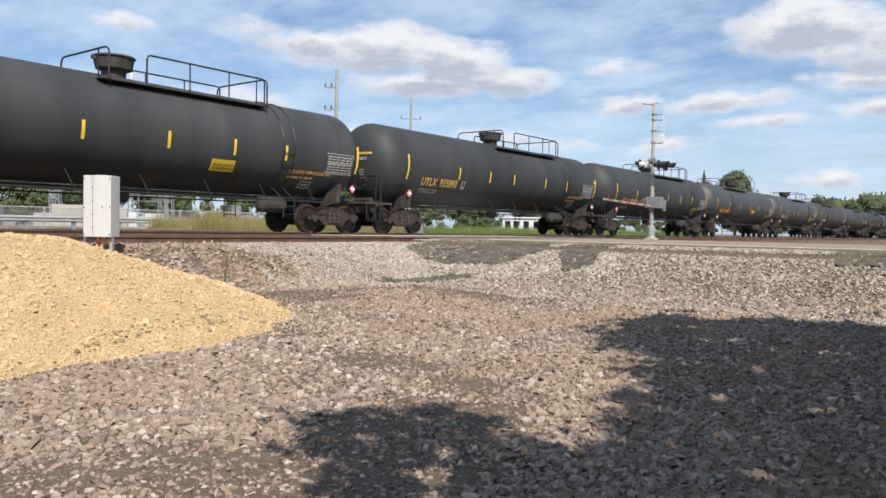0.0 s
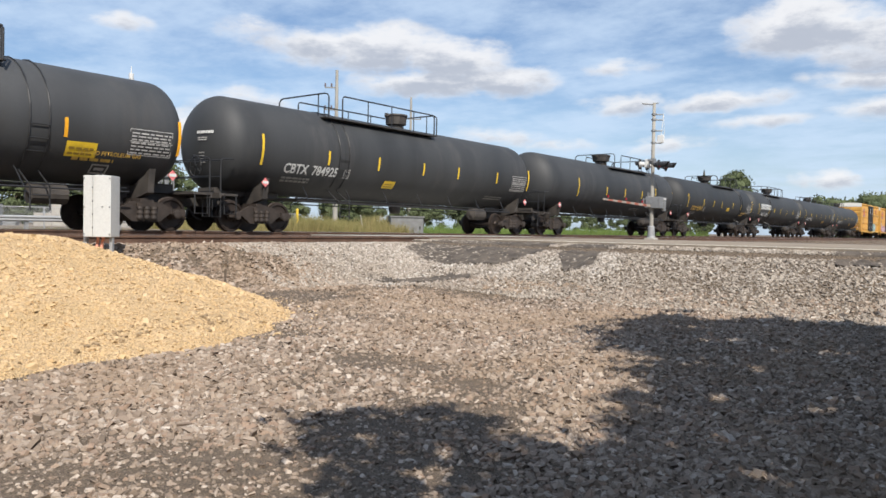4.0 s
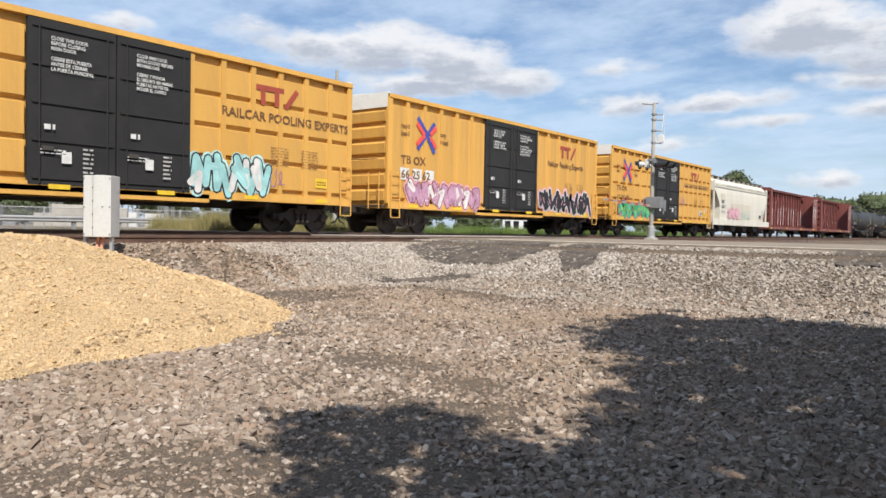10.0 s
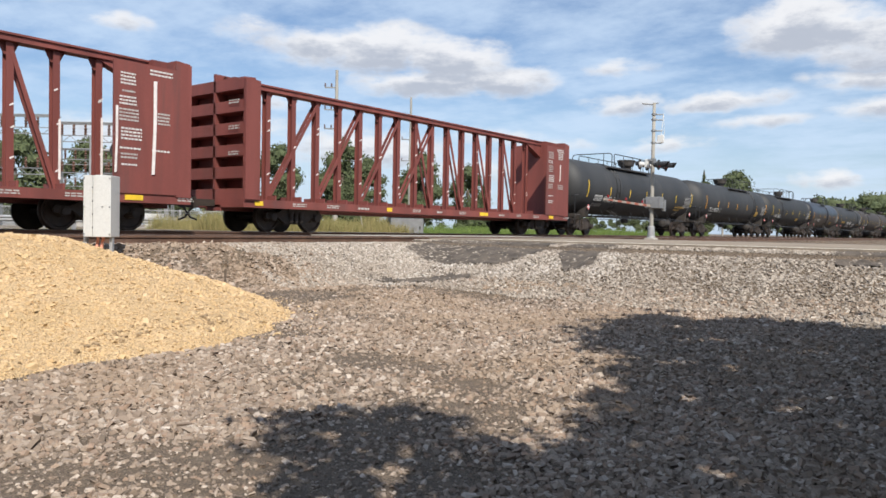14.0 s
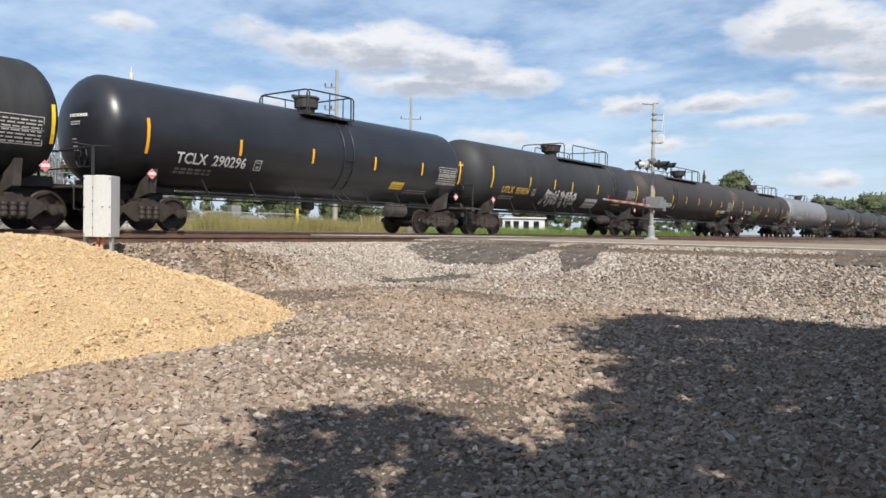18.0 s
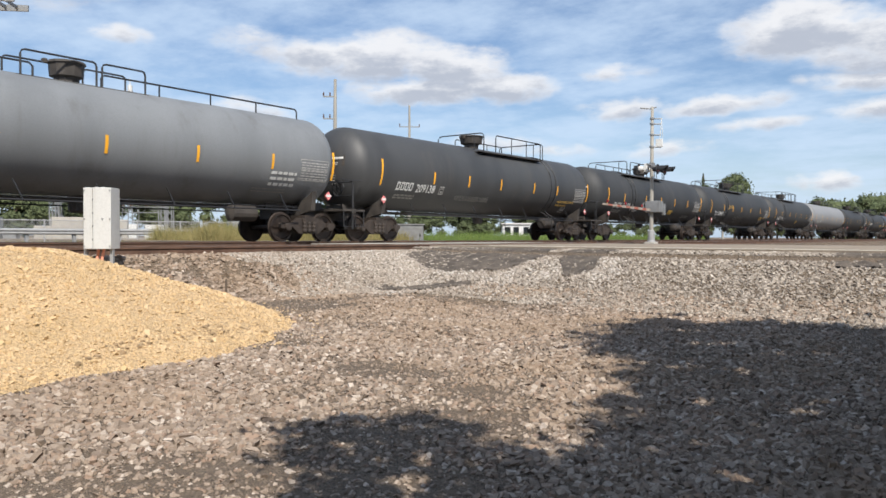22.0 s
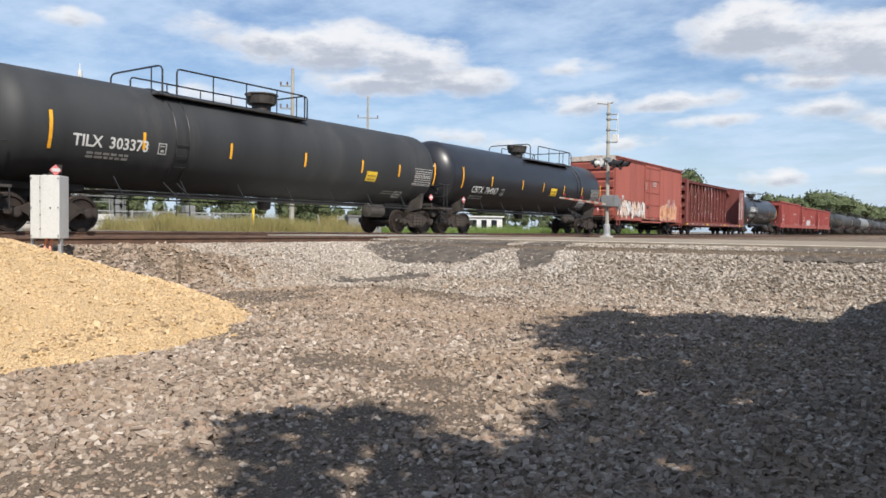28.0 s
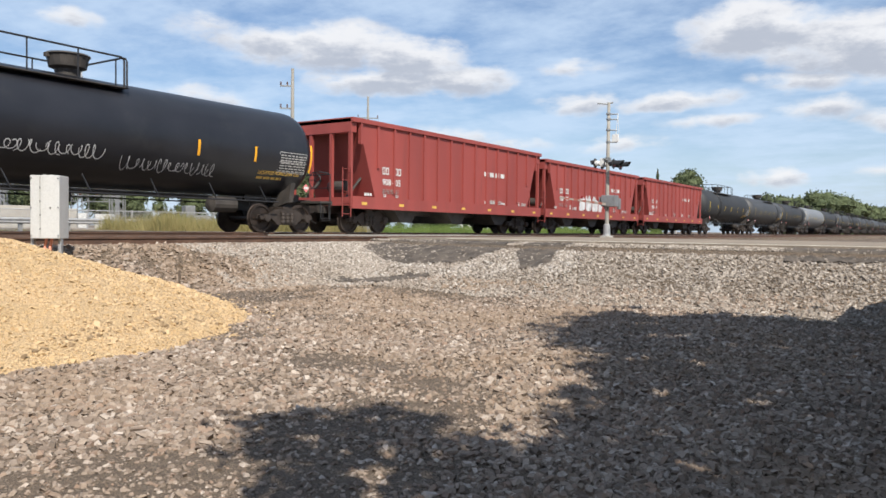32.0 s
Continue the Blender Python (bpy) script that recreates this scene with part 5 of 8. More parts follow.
def hopper_car(s0, span, paint, top, label, white=False, number="", tags=()):
    """A hopper: slope sheets and open end frames, flanks, chutes below."""
    car = start_car("hopper_car", label, "hopper car", s0, span)
    h, w, z0 = span / 2, 1.5, 1.08
    slope = 1.0
    bm = bmesh.new()
    if white:
        left = [(-w, 1.3), (-w - 0.02, 1.8), (-w - 0.03, 2.3), (-w - 0.02, 2.9), (-w, 3.3), (-w + 0.03, 3.55), (-w + 0.09, 3.8), (-w + 0.19, 4.02), (-w + 0.34, 4.2), (-w + 0.52, 4.33), (-w + 0.78, top)]
        sec = left + [(-y, z) for y, z in left[::-1]]
    else:
        sec = [(-w, 1.3), (-w, top), (w, top), (w, 1.3)]
    # flanks are cut by the slope sheets at the ends
    ends = []
    for s in (-1, 1):
        ends.append([bm.verts.new((s * (h - (0.55 if white else 0.35) - ((1.15 * min(1.0, max(0.0, (3.5 - z) / 1.3))) if white else slope * max(0.0, 3.4 - z) / 2.1)), y, z)) for y, z in sec])
    n = len(sec)
    for i in range(n):
        bm.faces.new((ends[0][i], ends[0][(i + 1) % n], ends[1][(i + 1) % n], ends[1][i]))
    bm.faces.new(ends[0][::-1])
    bm.faces.new(ends[1])
    bmesh.ops.recalc_face_normals(bm, faces=bm.faces[:])
    part("hopper_body", bm, paint, car)
    if white:
        for a, b, c, d in ((1.9, 2.9, 2.75, 3.25), (4.2, 9.8, 1.4, 2.6), (12.6, 13.6, 1.45, 1.75)):
            patch("repainted_patch", a, b, c, d, lambda u, v: (u - h, -w - 0.034, v), HOPPER_BEIGE, car, n=1)
    if not white:
        m = 14
        for k in range(m + 1):
            x = -h + 0.5 + (span - 1.0) * k / m
            zlo = 1.2 if 2 < k < m - 2 else (3.2 if k in (0, m) else (2.4 if k in (1, m - 1) else 1.5))
            for s in (-1, 1):
                bm = bmesh.new()
                block(bm, x - 0.05, x + 0.05, s * w - 0.07, s * w + 0.07, zlo, top)
                part("side_post", bm, paint, car)
        bm = bmesh.new()
        block(bm, -h, h, -w - 0.09, w + 0.09, top - 0.14, top + 0.02)
        part("top_chord", bm, paint, car)
    else:
        bm = bmesh.new()
        for s in (-1, 1):
            for zz, yy in ((3.75, -w - 0.02), (3.95, -w + 0.06)):
                block(bm, -h + 0.5, h - 0.5, s * yy - 0.03, s * yy + 0.03, zz, zz + 0.05)
        part("side_moulding", bm, paint, car)
        for y0, y1 in ((-0.95, -0.45), (0.45, 0.95)):
            bm = bmesh.new()
            block(bm, -h + 0.1, h - 0.1, y0, y1, top + 0.16, top + 0.2)
            part("roof_walk", bm, UNDER, car)
            for k in range(12):
                x = -h + 0.3 + (span - 0.6) * k / 11
                bm = bmesh.new()
                block(bm, x - 0.03, x + 0.03, y0, y1, top - 0.1, top + 0.16)
                part("walk_bracket", bm, HOPPER_WHITE, car)
        bm = bmesh.new()
        block(bm, -h + 1, h - 1, -0.4, 0.4, top, top + 0.12)
        part("hatch_trough", bm, paint, car)
    # side sill
    for s in (-1, 1):
        bm = bmesh.new()
        block(bm, -h, h, s * w - 0.08, s * w + 0.08, z0 - 0.2, z0 + 0.24)
        part("side_sill", bm, paint, car)
    # chutes
    for k in (range(3) if not white else range(4)):
        m = 3 if not white else 4
        x = -h + span * (k + 1) / (m + 1)
        bm = bmesh.new()
        prism(bm, [(x - 1.3, 1.4), (x + 1.3, 1.4), (x + 0.35, 0.42), (x - 0.35, 0.42)], "y", -1.2, 1.2)
        part("chute", bm, UNDER, car)
    # end frames, slope braces and ladders
    for s in (-1, 1):
        root = new("end_frame")
        root.parent = car
        root.matrix_local = pose(s * h, 0, 0, 0, 0, 0 if s < 0 else 180)
        for y in (-1.4, -0.5, 0.5, 1.4):
            bm = bmesh.new()
            dx = 0.45 if white and abs(y) > 1 else 0.0
            block(bm, 0.02 + dx, 0.14 + dx, y - 0.06, y + 0.06, z0, top - (0.25 if white else 0) if abs(y) > 1 or not white else 2.4)
            part("end_post", bm, paint, root)
        bm = bmesh.new()
        block(bm, -0.05, 0.1, -w, w, z0 - 0.1, z0 + 0.2)
        block(bm, 0.1, 1.6, -w, w, z0 - 0.06, z0 + 0.02)
        part("end_sill", bm, paint, root)
        bm = bmesh.new()
        block(bm, 0.45 if white else 0.0, 0.6 if white else 0.3, -w + 0.02, w - 0.02, (3.45 if white else top - 0.5), top - (0.4 if white else 0.02))
        part("end_plate", bm, paint, root)
        bm = bmesh.new()
        for dy in (-w - 0.06, -w + 0.34):
            pipe(bm, [(-0.06, dy, z0 - 0.5), (-0.06, dy, 2.75 if white else 2.35)], 0.022)
        for k in range(6 if white else 5):
            z = z0 - 0.4 + k * 0.4
            pipe(bm, [(-0.06, -w - 0.06, z), (-0.06, -w + 0.34, z)], 0.016)
        part("ladder", bm, HOPPER_WHITE if white else paint, root)
        bm = bmesh.new()
        for y in (-1.0, 1.0):
            pipe(bm, [(0.1, y, z0), (1.3, y, 2.2)], 0.05)
        lathe(bm, [(-0.4, 0.05), (-0.38, 0.22), (0.4, 0.22), (0.42, 0.05)], "y", 12, (0.7, -0.3, 1.7))
        part("end_brace", bm, UNDER, root)
        build_truck(car, s * (h - 1.55))
    bm = bmesh.new()
    block(bm, -h - 0.2, h + 0.2, -0.25, 0.25, 0.72, z0)
    part("centre_sill", bm, UNDER, car)
    couplers(car, h + 0.3)

    def on_side(u, v, lift=0.012):
        return (u - h, -w - (0.03 if white else 0.012) - lift, v)
    ink = INK_BLACK if white else WHITE
    u0 = 1.95 if white else 1.75
    if white:
        lettering("SIRX", 0.25, lambda a, b: on_side(u0 + a, 2.52 + b), ink, car, "car_mark", lines=0)
    else:
        glyph_bars(car, "mark_block", u0, 0.17, 2.2, 0.27, 2, on_side, ink)
        glyph_bars(car, "mark_block", u0 + 0.75, 0.17, 2.2, 0.27, 2, on_side, ink)
    lettering(number, 0.25, lambda a, b: on_side(u0 + a, (2.16 if white else 1.8) + b), ink, car, "car_number", lines=0)
    bars("data_print", u0, u0 + 1.0, *((1.8, 2.02) if white else (1.5, 1.68)), on_side, DIM, car, cols=4, rows=3, fill=0.4, seed=6)
    if white:
        bars("data_print", span - 3.2, span - 2.6, 1.6, 1.85, on_side, INK_BLACK, car, cols=1, rows=1, fill=1, seed=2)
        bars("data_print", span - 2.5, span - 1.8, 1.6, 2.4, on_side, DIM, car, cols=3, rows=6, fill=0.3, seed=2)
    else:
        for k in range(4):
            patch("brand_block", span * 0.62 + k * 0.5, span * 0.62 + k * 0.5 + 0.34, 2.6, 2.8, on_side, WHITE, car, n=1)
        rng = random.Random(int(s0))
        for k in range(9):
            x = rng.uniform(0.5, span - 1.2)
            bars("sill_print", x, x + rng.uniform(0.15, 0.6), z0 + 0.28, z0 + rng.uniform(0.36, 0.6), on_side, STENCIL if k % 2 else WHITE, car, cols=3, rows=rng.choice((1, 2, 3)), fill=0.6, seed=k)
    for k in range(0 if white else 7):
        x = 0.5 + (span - 1.4) * k / 6
        patch("reflective_stripe", x, x + 0.3, z0 - 0.06, z0 + 0.04, lambda u, v, lift=0: (u - h, -w - 0.084, v), GOLD, car, n=1)
    for a, b, c, d, *inks in tags:
        graffiti(car, a, b, c, d, lambda u, v, lift=0.0: (u - h, -w - 0.04 - lift, v), inks, int(s0 + a))
    return car


def build_train():
    T = tank_car
    A7 = (0, 3.2, 5.4, 7.3, 10.1, 12.2, 15.3)
    # place of the first stripe along the track at the start, distance to the last
    T(-15.0, 15.3, "rear", stripes=A7)
    T(3.2, 15.3, "rear", stripes=(0, 2.9, 5.9, 8.2, 10.3, 12.2, 15.3), extras=[("panel", 9.6, 10.4, 1.8, 2.12, YELLOW)])
    T(21.2, 15.3, "rear", stripes=A7, mark="UTLX", number="955893", ink=GOLD)
    T(39.3, 15.2, "rear", stripes=(0, 2.8, 5.3, 7.7, 10.0, 12.2, 15.2), mark="UTLX", number="953981", ink=GOLD)
    T(57.1, 16.1, "fore", TANK_GREY, ORANGE, (0, 3.0, 5.8, 8.7, 11.0, 13.4, 16.1), "NATX", "400754", ink=ORANGE, extras=[("panel", 9.2, 10.0, 2.05, 2.3, ORANGE)])
    T(75.8, 15.9, "rear", TANK_GREY, ORANGE, (0, 2.7, 5.4, 7.4, 10.1, 12.9, 15.9), "GATX", "215183", extras=[("panel", 12.95, 13.7, 1.85, 2.2, YELLOW)])
    T(94.5, 15.2, "box", stripes=(0, 2.7, 5.1, 7.6, 9.8, 12.6, 15.2), mark="CBTX", number="784925", extras=[("panel", 5.6, 6.2, 1.7, 1.95, YELLOW)])
    T(112.7, 15.2, "rear", stripes=(2.0, 5.3, 7.7, 10.1, 12.2), extras=[("panel", 13.0, 14.0, 2.2, 2.5, PALE)], head_print=False)
    T(130.8, 15.3, "rear", stripes=A7, mark="UTLX", number="959911", ink=GOLD, extras=[("panel", 8.7, 9.3, 2.05, 2.3, YELLOW)])
    T(148.5, 15.4, "fore", stripes=(0, 3.2, 5.1, 7.3, 9.7, 12.3, 15.4), mark="PROX", number="36877", extras=[("blocks", 0.55, 3.85, 2.52, 2.96, WHITE)])
    T(166.6, 15.3, "long", TANK_BLACK, YELLOW, (0, 2.7, 5.2, 7.7, 10.2, 12.7, 15.3), "SHPX", "221768", extras=[("panel", 9.2, 10.1, 1.75, 2.0, GOLD)])
    T(184.3, 15.3, "long", TANK_BLACK, YELLOW, (0, 2.8, 5.3, 7.7, 10.2, 12.6, 15.3), "SHPX", "221736", extras=[("panel", 9.2, 10.1, 1.75, 2.0, GOLD)])
    yb = "weathered yellow ribbed boxcar with black double doors"
    box_car(201.6, 16.5, BOX_YELLOW, 4.95, (6.15, 10.35), ROOF_WHITE, yb + " and pale teal graffiti", number="66 43 20", slogan="RAILCAR POOLING EXPERTS", tags=[(10.4, 12.9, 1.0, 2.15, TEAL, INK_BLACK, mat("pale cyan spray", (0.4, 0.62, 0.6), 0.7, vary=0.2, scale=2), PALE), (12.8, 13.6, 1.3, 1.95, None, PURPLE)])
    box_car(219.95, 16.5, BOX_YELLOW, 4.95, (6.05, 10.3), ROOF_WHITE, yb + " and large pink graffiti", number="66 25 62", rib_rows=2, slogan="Railcar Pooling Experts", plates=True, tags=[(1.1, 5.6, 1.0, 1.95, LILAC, INK_DARKRED, PINK, PALE), (10.5, 15.7, 1.0, 2.15, INK_BLACK, INK_WHITE, PINK)])
    box_car(238.3, 16.7, BOX_YELLOW, 4.95, (6.05, 10.3), ROOF_WHITE, yb + " and green graffiti", number="67 34 98", slogan="RAILCAR POOLING EXPERTS", tags=[(0.9, 5.95, 1.0, 2.0, GREEN, BLUE_INK, AMBER, mat("bright green spray", (0.1, 0.45, 0.2), 0.7, vary=0.2, scale=2)), (10.7, 11.3, 1.95, 2.7, None, PURPLE), (15.3, 15.8, 1.7, 2.0, None, INK_WHITE)])
    hopper_car(255.7, 15.5, HOPPER_WHITE, 4.42, "off-white covered hopper car with faint pink graffiti", True, "525317", tags=[(3.6, 6.3, 1.35, 2.25, PINK, PINK), (7.0, 9.6, 1.4, 2.15, None, TEAL)])
    centre_beam(271.85, 20.2, "dark red center-beam lumber flatcar, empty, with loose white straps")
    centre_beam(293.8, 19.7, "dark red center-beam lumber flatcar, empty, with a bright maroon bulkhead", 0)
    T(315.8, 15.6, "fore", mark="GATX", number="47103")
    T(334.6, 16.0, "rear", TANK_BLACK, ORANGE, (0, 2.7, 5.1, 7.4, 10.1, 13.0, 16.0), "TILX", "305512", extras=[("panel", 13.0, 13.7, 1.85, 2.2, GOLD)])
    T(353.2, 15.2, "box", TANK_BLACK, YELLOW, (0, 2.0, 5.0, 7.6, 10.2, 12.5, 15.2), "SHPX", "224313", extras=[("panel", 9.6, 10.4, 1.75, 2.0, GOLD)])
    T(370.8, 13.6, "short", TANK_BLUE, ORANGE, (0, 2.9, 5.7, 8.6, 11.2, 13.6), "TCLX", "290296", extras=[("panel", 9.7, 10.4, 1.7, 1.95, YELLOW)])
    T(386.8, 15.3, "rear", TANK_BLACK, YELLOW, (0, 3.1, 5.4, 7.2, 10.1, 12.1, 15.3), "UTLX", "959034", ink=GOLD, extras=[("graffiti", 4.6, 7.9, 1.5, 2.25, (PALE, INK_BLACK)), ("panel", 9.0, 10.4, 1.55, 2.0, PALE)])
    T(404.7, 16.2, "fore", TANK_BROWN, YELLOW, (0, 3.2, 5.7, 8.2, 10.8, 13.3, 16.2), "CBTX", "785434", extras=[("panel", 12.7, 13.4, 1.75, 2.05, YELLOW), ("panel", 13.5, 14.6, 1.85, 2.05, PALE)])
    T(423.5, 16.1, "rear", TANK_BROWN, ORANGE, (0, 3.1, 5.5, 8.0, 10.5, 13.0, 16.1), "TILX", "306981", extras=[("graffiti", 3.2, 5.4, 1.5, 2.2, (GREEN, INK_BLACK, INK_RUST)), ("panel", 7.7, 8.2, 1.9, 2.05, YELLOW)])
    T(442.0, 15.4, "long", TANK_SILVER, ORANGE, (0, 2.7, 5.2, 7.7, 10.3, 12.9, 15.4), "SHPX", "221993", extras=[("panel", 3.9, 4.6, 1.75, 2.0, GOLD), ("data", 12.9, 13.9, 1.8, 2.3, WHITE)], label="light grey railway tank car with a full-length top railing")
    T(459.8, 15.9, "rear", TANK_GREY, ORANGE, (0, 3.0, 5.3, 7.7, 10.5, 12.7, 15.9), "GATX", "209138", extras=[("graffiti", 4.6, 7.0, 1.7, 1.95, (None, DIM))])
    T(478.3, 15.1, "box", TANK_BLACK, ORANGE, (0, 2.1, 5.2, 7.6, 10.0, 12.4, 15.1), "SHQX", "50108", extras=[("graffiti", 3.4, 4.3, 1.75, 2.1, (None, INK_WHITE)), ("panel", 9.3, 10.0, 1.75, 2.0, GOLD)])
    T(495.8, 16.1, "fore", TANK_BLACK, ORANGE, (0, 3.0, 5.2, 7.5, 10.1, 13.1, 16.1), "TILX", "309889", extras=[("graffiti", 4.0, 5.2, 2.4, 2.8, (None, GOLD)), ("graffiti", 6.1, 8.6, 1.6, 2.0, (None, DIM))])
    T(514.3, 15.5, "box", TANK_BLACK, ORANGE, (0, 2.2, 5.4, 7.8, 10.2, 12.7, 15.5), "SHQX", "50103", extras=[("panel", 8.6, 9.2, 1.7, 1.95, GOLD)])
    T(532.0, 17.0, "long", mat("pale grey tank paint", (0.21, 0.21, 0.212), 0.5, vary=0.1, scale=0.8, stain=(0.18, 0.17, 0.16), streak=True), ORANGE, (0, 3.2, 6.0, 9.0, 12.0, 14.4, 17.0), "EAMX", "73010", label="pale grey railway tank car with a long top railing")
    T(551.6, 15.4, "rear", TANK_BLACK, ORANGE, (0, 2.4, 7.1, 9.6, 12.2, 15.4), extras=[("panel", 12.2, 13.0, 1.6, 1.9, GOLD), ("panel", 13.1, 13.7, 1.6, 1.9, PALE)])
    T(569.6, 16.0, "fore", TANK_BLACK, ORANGE, (0, 2.5, 5.4, 8.5, 11.4, 13.6, 16.0), "TILX", "303373", extras=[("panel", 11.7, 12.3, 2.0, 2.35, YELLOW)], number_at=0.55, number_v=2.22)
    T(587.8, 15.4, "rear", TANK_BLUE, ORANGE, (0, 2.5, 5.5, 7.8, 10.3, 12.7, 15.4), "CBTX", "784967", extras=[("panel", 8.7, 9.4, 2.1, 2.5, YELLOW), ("panel", 12.6, 13.6, 1.6, 1.95, PALE)])
    box_car(605.45, 13.8, BOX_RED, 4.93, (5.4, 8.45), mat("rusty pale end panel", (0.5, 0.44, 0.38), 0.7, vary=0.2, scale=2, stain=(0.25, 0.1, 0.06), stain_amount=0.8), "oxide red boxcar with peach graffiti and a closed sliding door", rib_rows=0, double=False, emblem=False, number="40 50 89", number_ink=INK_WHITE, door_label="red sliding door", tags=[(0.2, 5.3, 1.0, 2.2, CREAM, GRIME, None, PALE), (8.6, 12.3, 1.0, 2.15, PEACH, CREAM, None, INK_RUST), (5.8, 7.9, 1.2, 2.1, None, INK_WHITE), (5.6, 8.4, 0.95, 1.25, None, CREAM)])
    centre_beam(620.75, 20.2, "dark red center-beam lumber flatcar, empty, with a scribbled bulkhead")
    T(642.95, 15.4, "fore", TANK_BLUE, ORANGE, (0.8, 3.4, 5.8, 8.4, 10.9, 13.0, 15.4), "PROX", "32794", extras=[("blocks", 1.2, 4.4, 2.52, 2.96, WHITE), ("graffiti", 5.6, 8.0, 1.9, 2.3, (None, INK_WHITE)), ("graffiti", 8.6, 11.6, 1.7, 2.1, (None, INK_WHITE)), ("graffiti", 0.2, 1.2, 2.0, 2.6, (None, INK_WHITE))], number_at=1.5, bare=True)
    for s0, sp, num in ((660.3, 14.7, "908 405"), (675.6, 14.0, "908 377"), (690.7, 14.5, "908 419")):
        hopper_car(s0, sp, HOPPER_RED, 4.1 if s0 < 670 else 3.9, "mineral red open-end hopper car with white stencils", False, num, tags=[(4.4, 7.6, 1.3, 2.1, INK_WHITE, INK_WHITE, INK_WHITE)] if s0 > 675 and s0 < 677 else ())
    for k in range(13):
        T(708.2 + 18.4 * k, 15.4, ("fore", "rear", "rear", "long", "rear", "box")[k % 6], (TANK_BLACK, TANK_GREY, TANK_BLACK, TANK_SILVER if k == 3 else TANK_GREY)[k % 4], head_print=False)


build_train()


# ------------------------------------------------------------ things beside the track
LEAF = stone_material("tree leaves", [(0.062, 0.079, 0.033), (0.084, 0.106, 0.046), (0.106, 0.128, 0.058), (0.07, 0.09, 0.039)], 3, (0.053, 0.069, 0.03), 0.3, 0.4, island=True)
BARK = mat("grey-brown bark", (0.13, 0.1, 0.075), 0.9, vary=0.3, scale=3, bump=0.6)
BLADE = stone_material("grass blades", [(0.224, 0.198, 0.073), (0.31, 0.258, 0.112), (0.172, 0.172, 0.056), (0.361, 0.292, 0.138)], 3, (0.103, 0.146, 0.034), 0.15, 0.5, island=True)
GREEN_BLADE = stone_material("green grass blades", [(0.086, 0.146, 0.03), (0.138, 0.206, 0.043), (0.172, 0.232, 0.06), (0.103, 0.172, 0.034)], 3, (0.086, 0.129, 0.026), 0.15, 0.5, island=True)
STEEL = mat("weathered grey steel", (0.243, 0.248, 0.252), 0.6, 0.4, vary=0.15, scale=3, stain=(0.18, 0.171, 0.162))
POLE_WOOD = mat("weathered pole timber", (0.317, 0.299, 0.264), 0.9, vary=0.2, scale=2, bump=0.4, streak=True)
LAMP_BLACK = mat("flat black signal paint", (0.018, 0.018, 0.02), 0.6, vary=0.2)
LENS_RED = mat("dark red lens", (0.2, 0.015, 0.015), 0.2, vary=0.1)
ORANGE_DUCT = mat("orange plastic conduit", (0.72, 0.3, 0.2), 0.5, vary=0.08)
SIGN_BLACK = mat("black sign face", (0.03, 0.03, 0.035), 0.5, vary=0.15)
PORCELAIN = mat("brown insulator glaze", (0.12, 0.06, 0.04), 0.3, vary=0.15)
HOUSE_WHITE = mat("white clapboard", (0.602, 0.602, 0.593), 0.7, vary=0.05, scale=2)
ROOF_GREY = mat("grey shingles", (0.16, 0.155, 0.15), 0.9, vary=0.2, scale=3, bump=0.4)
GLASS_DARK = mat("dark window glass", (0.02, 0.024, 0.028), 0.08, vary=0.1, bump=0.0)
CAR_PAINT = mat("dark navy car paint", (0.016, 0.022, 0.045), 0.25, 0.3, vary=0.1, bump=0.0)
CHROME = mat("chrome trim", (0.6, 0.6, 0.62), 0.15, 1.0, vary=0.05, bump=0.0)
TYRE = mat("black tyre rubber", (0.02, 0.02, 0.02), 0.85, vary=0.15, bump=0.3)
HEADLIGHT = mat("headlamp glass", (0.05, 0.055, 0.065), 0.1, 0.3, vary=0.1, bump=0.0)
RED_PAINT = mat("faded red paint", (0.45, 0.06, 0.05), 0.6, vary=0.15)
WHITE_PAINT = mat("white enamel", (0.634, 0.634, 0.616), 0.5, vary=0.06, stain=(0.44, 0.422, 0.396))
CLOD = mat("brown clods", (0.27, 0.19, 0.11), 0.95, vary=0.3, scale=6, bump=0.5)
YELLOW_PAINT = mat("yellow enamel", (0.75, 0.52, 0.05), 0.5, vary=0.08)


def bevelled(bm, width=0.01, seg=2):
    bmesh.ops.bevel(bm, geom=bm.edges[:], offset=width, segments=seg, affect="EDGES", profile=0.6)
    return bm


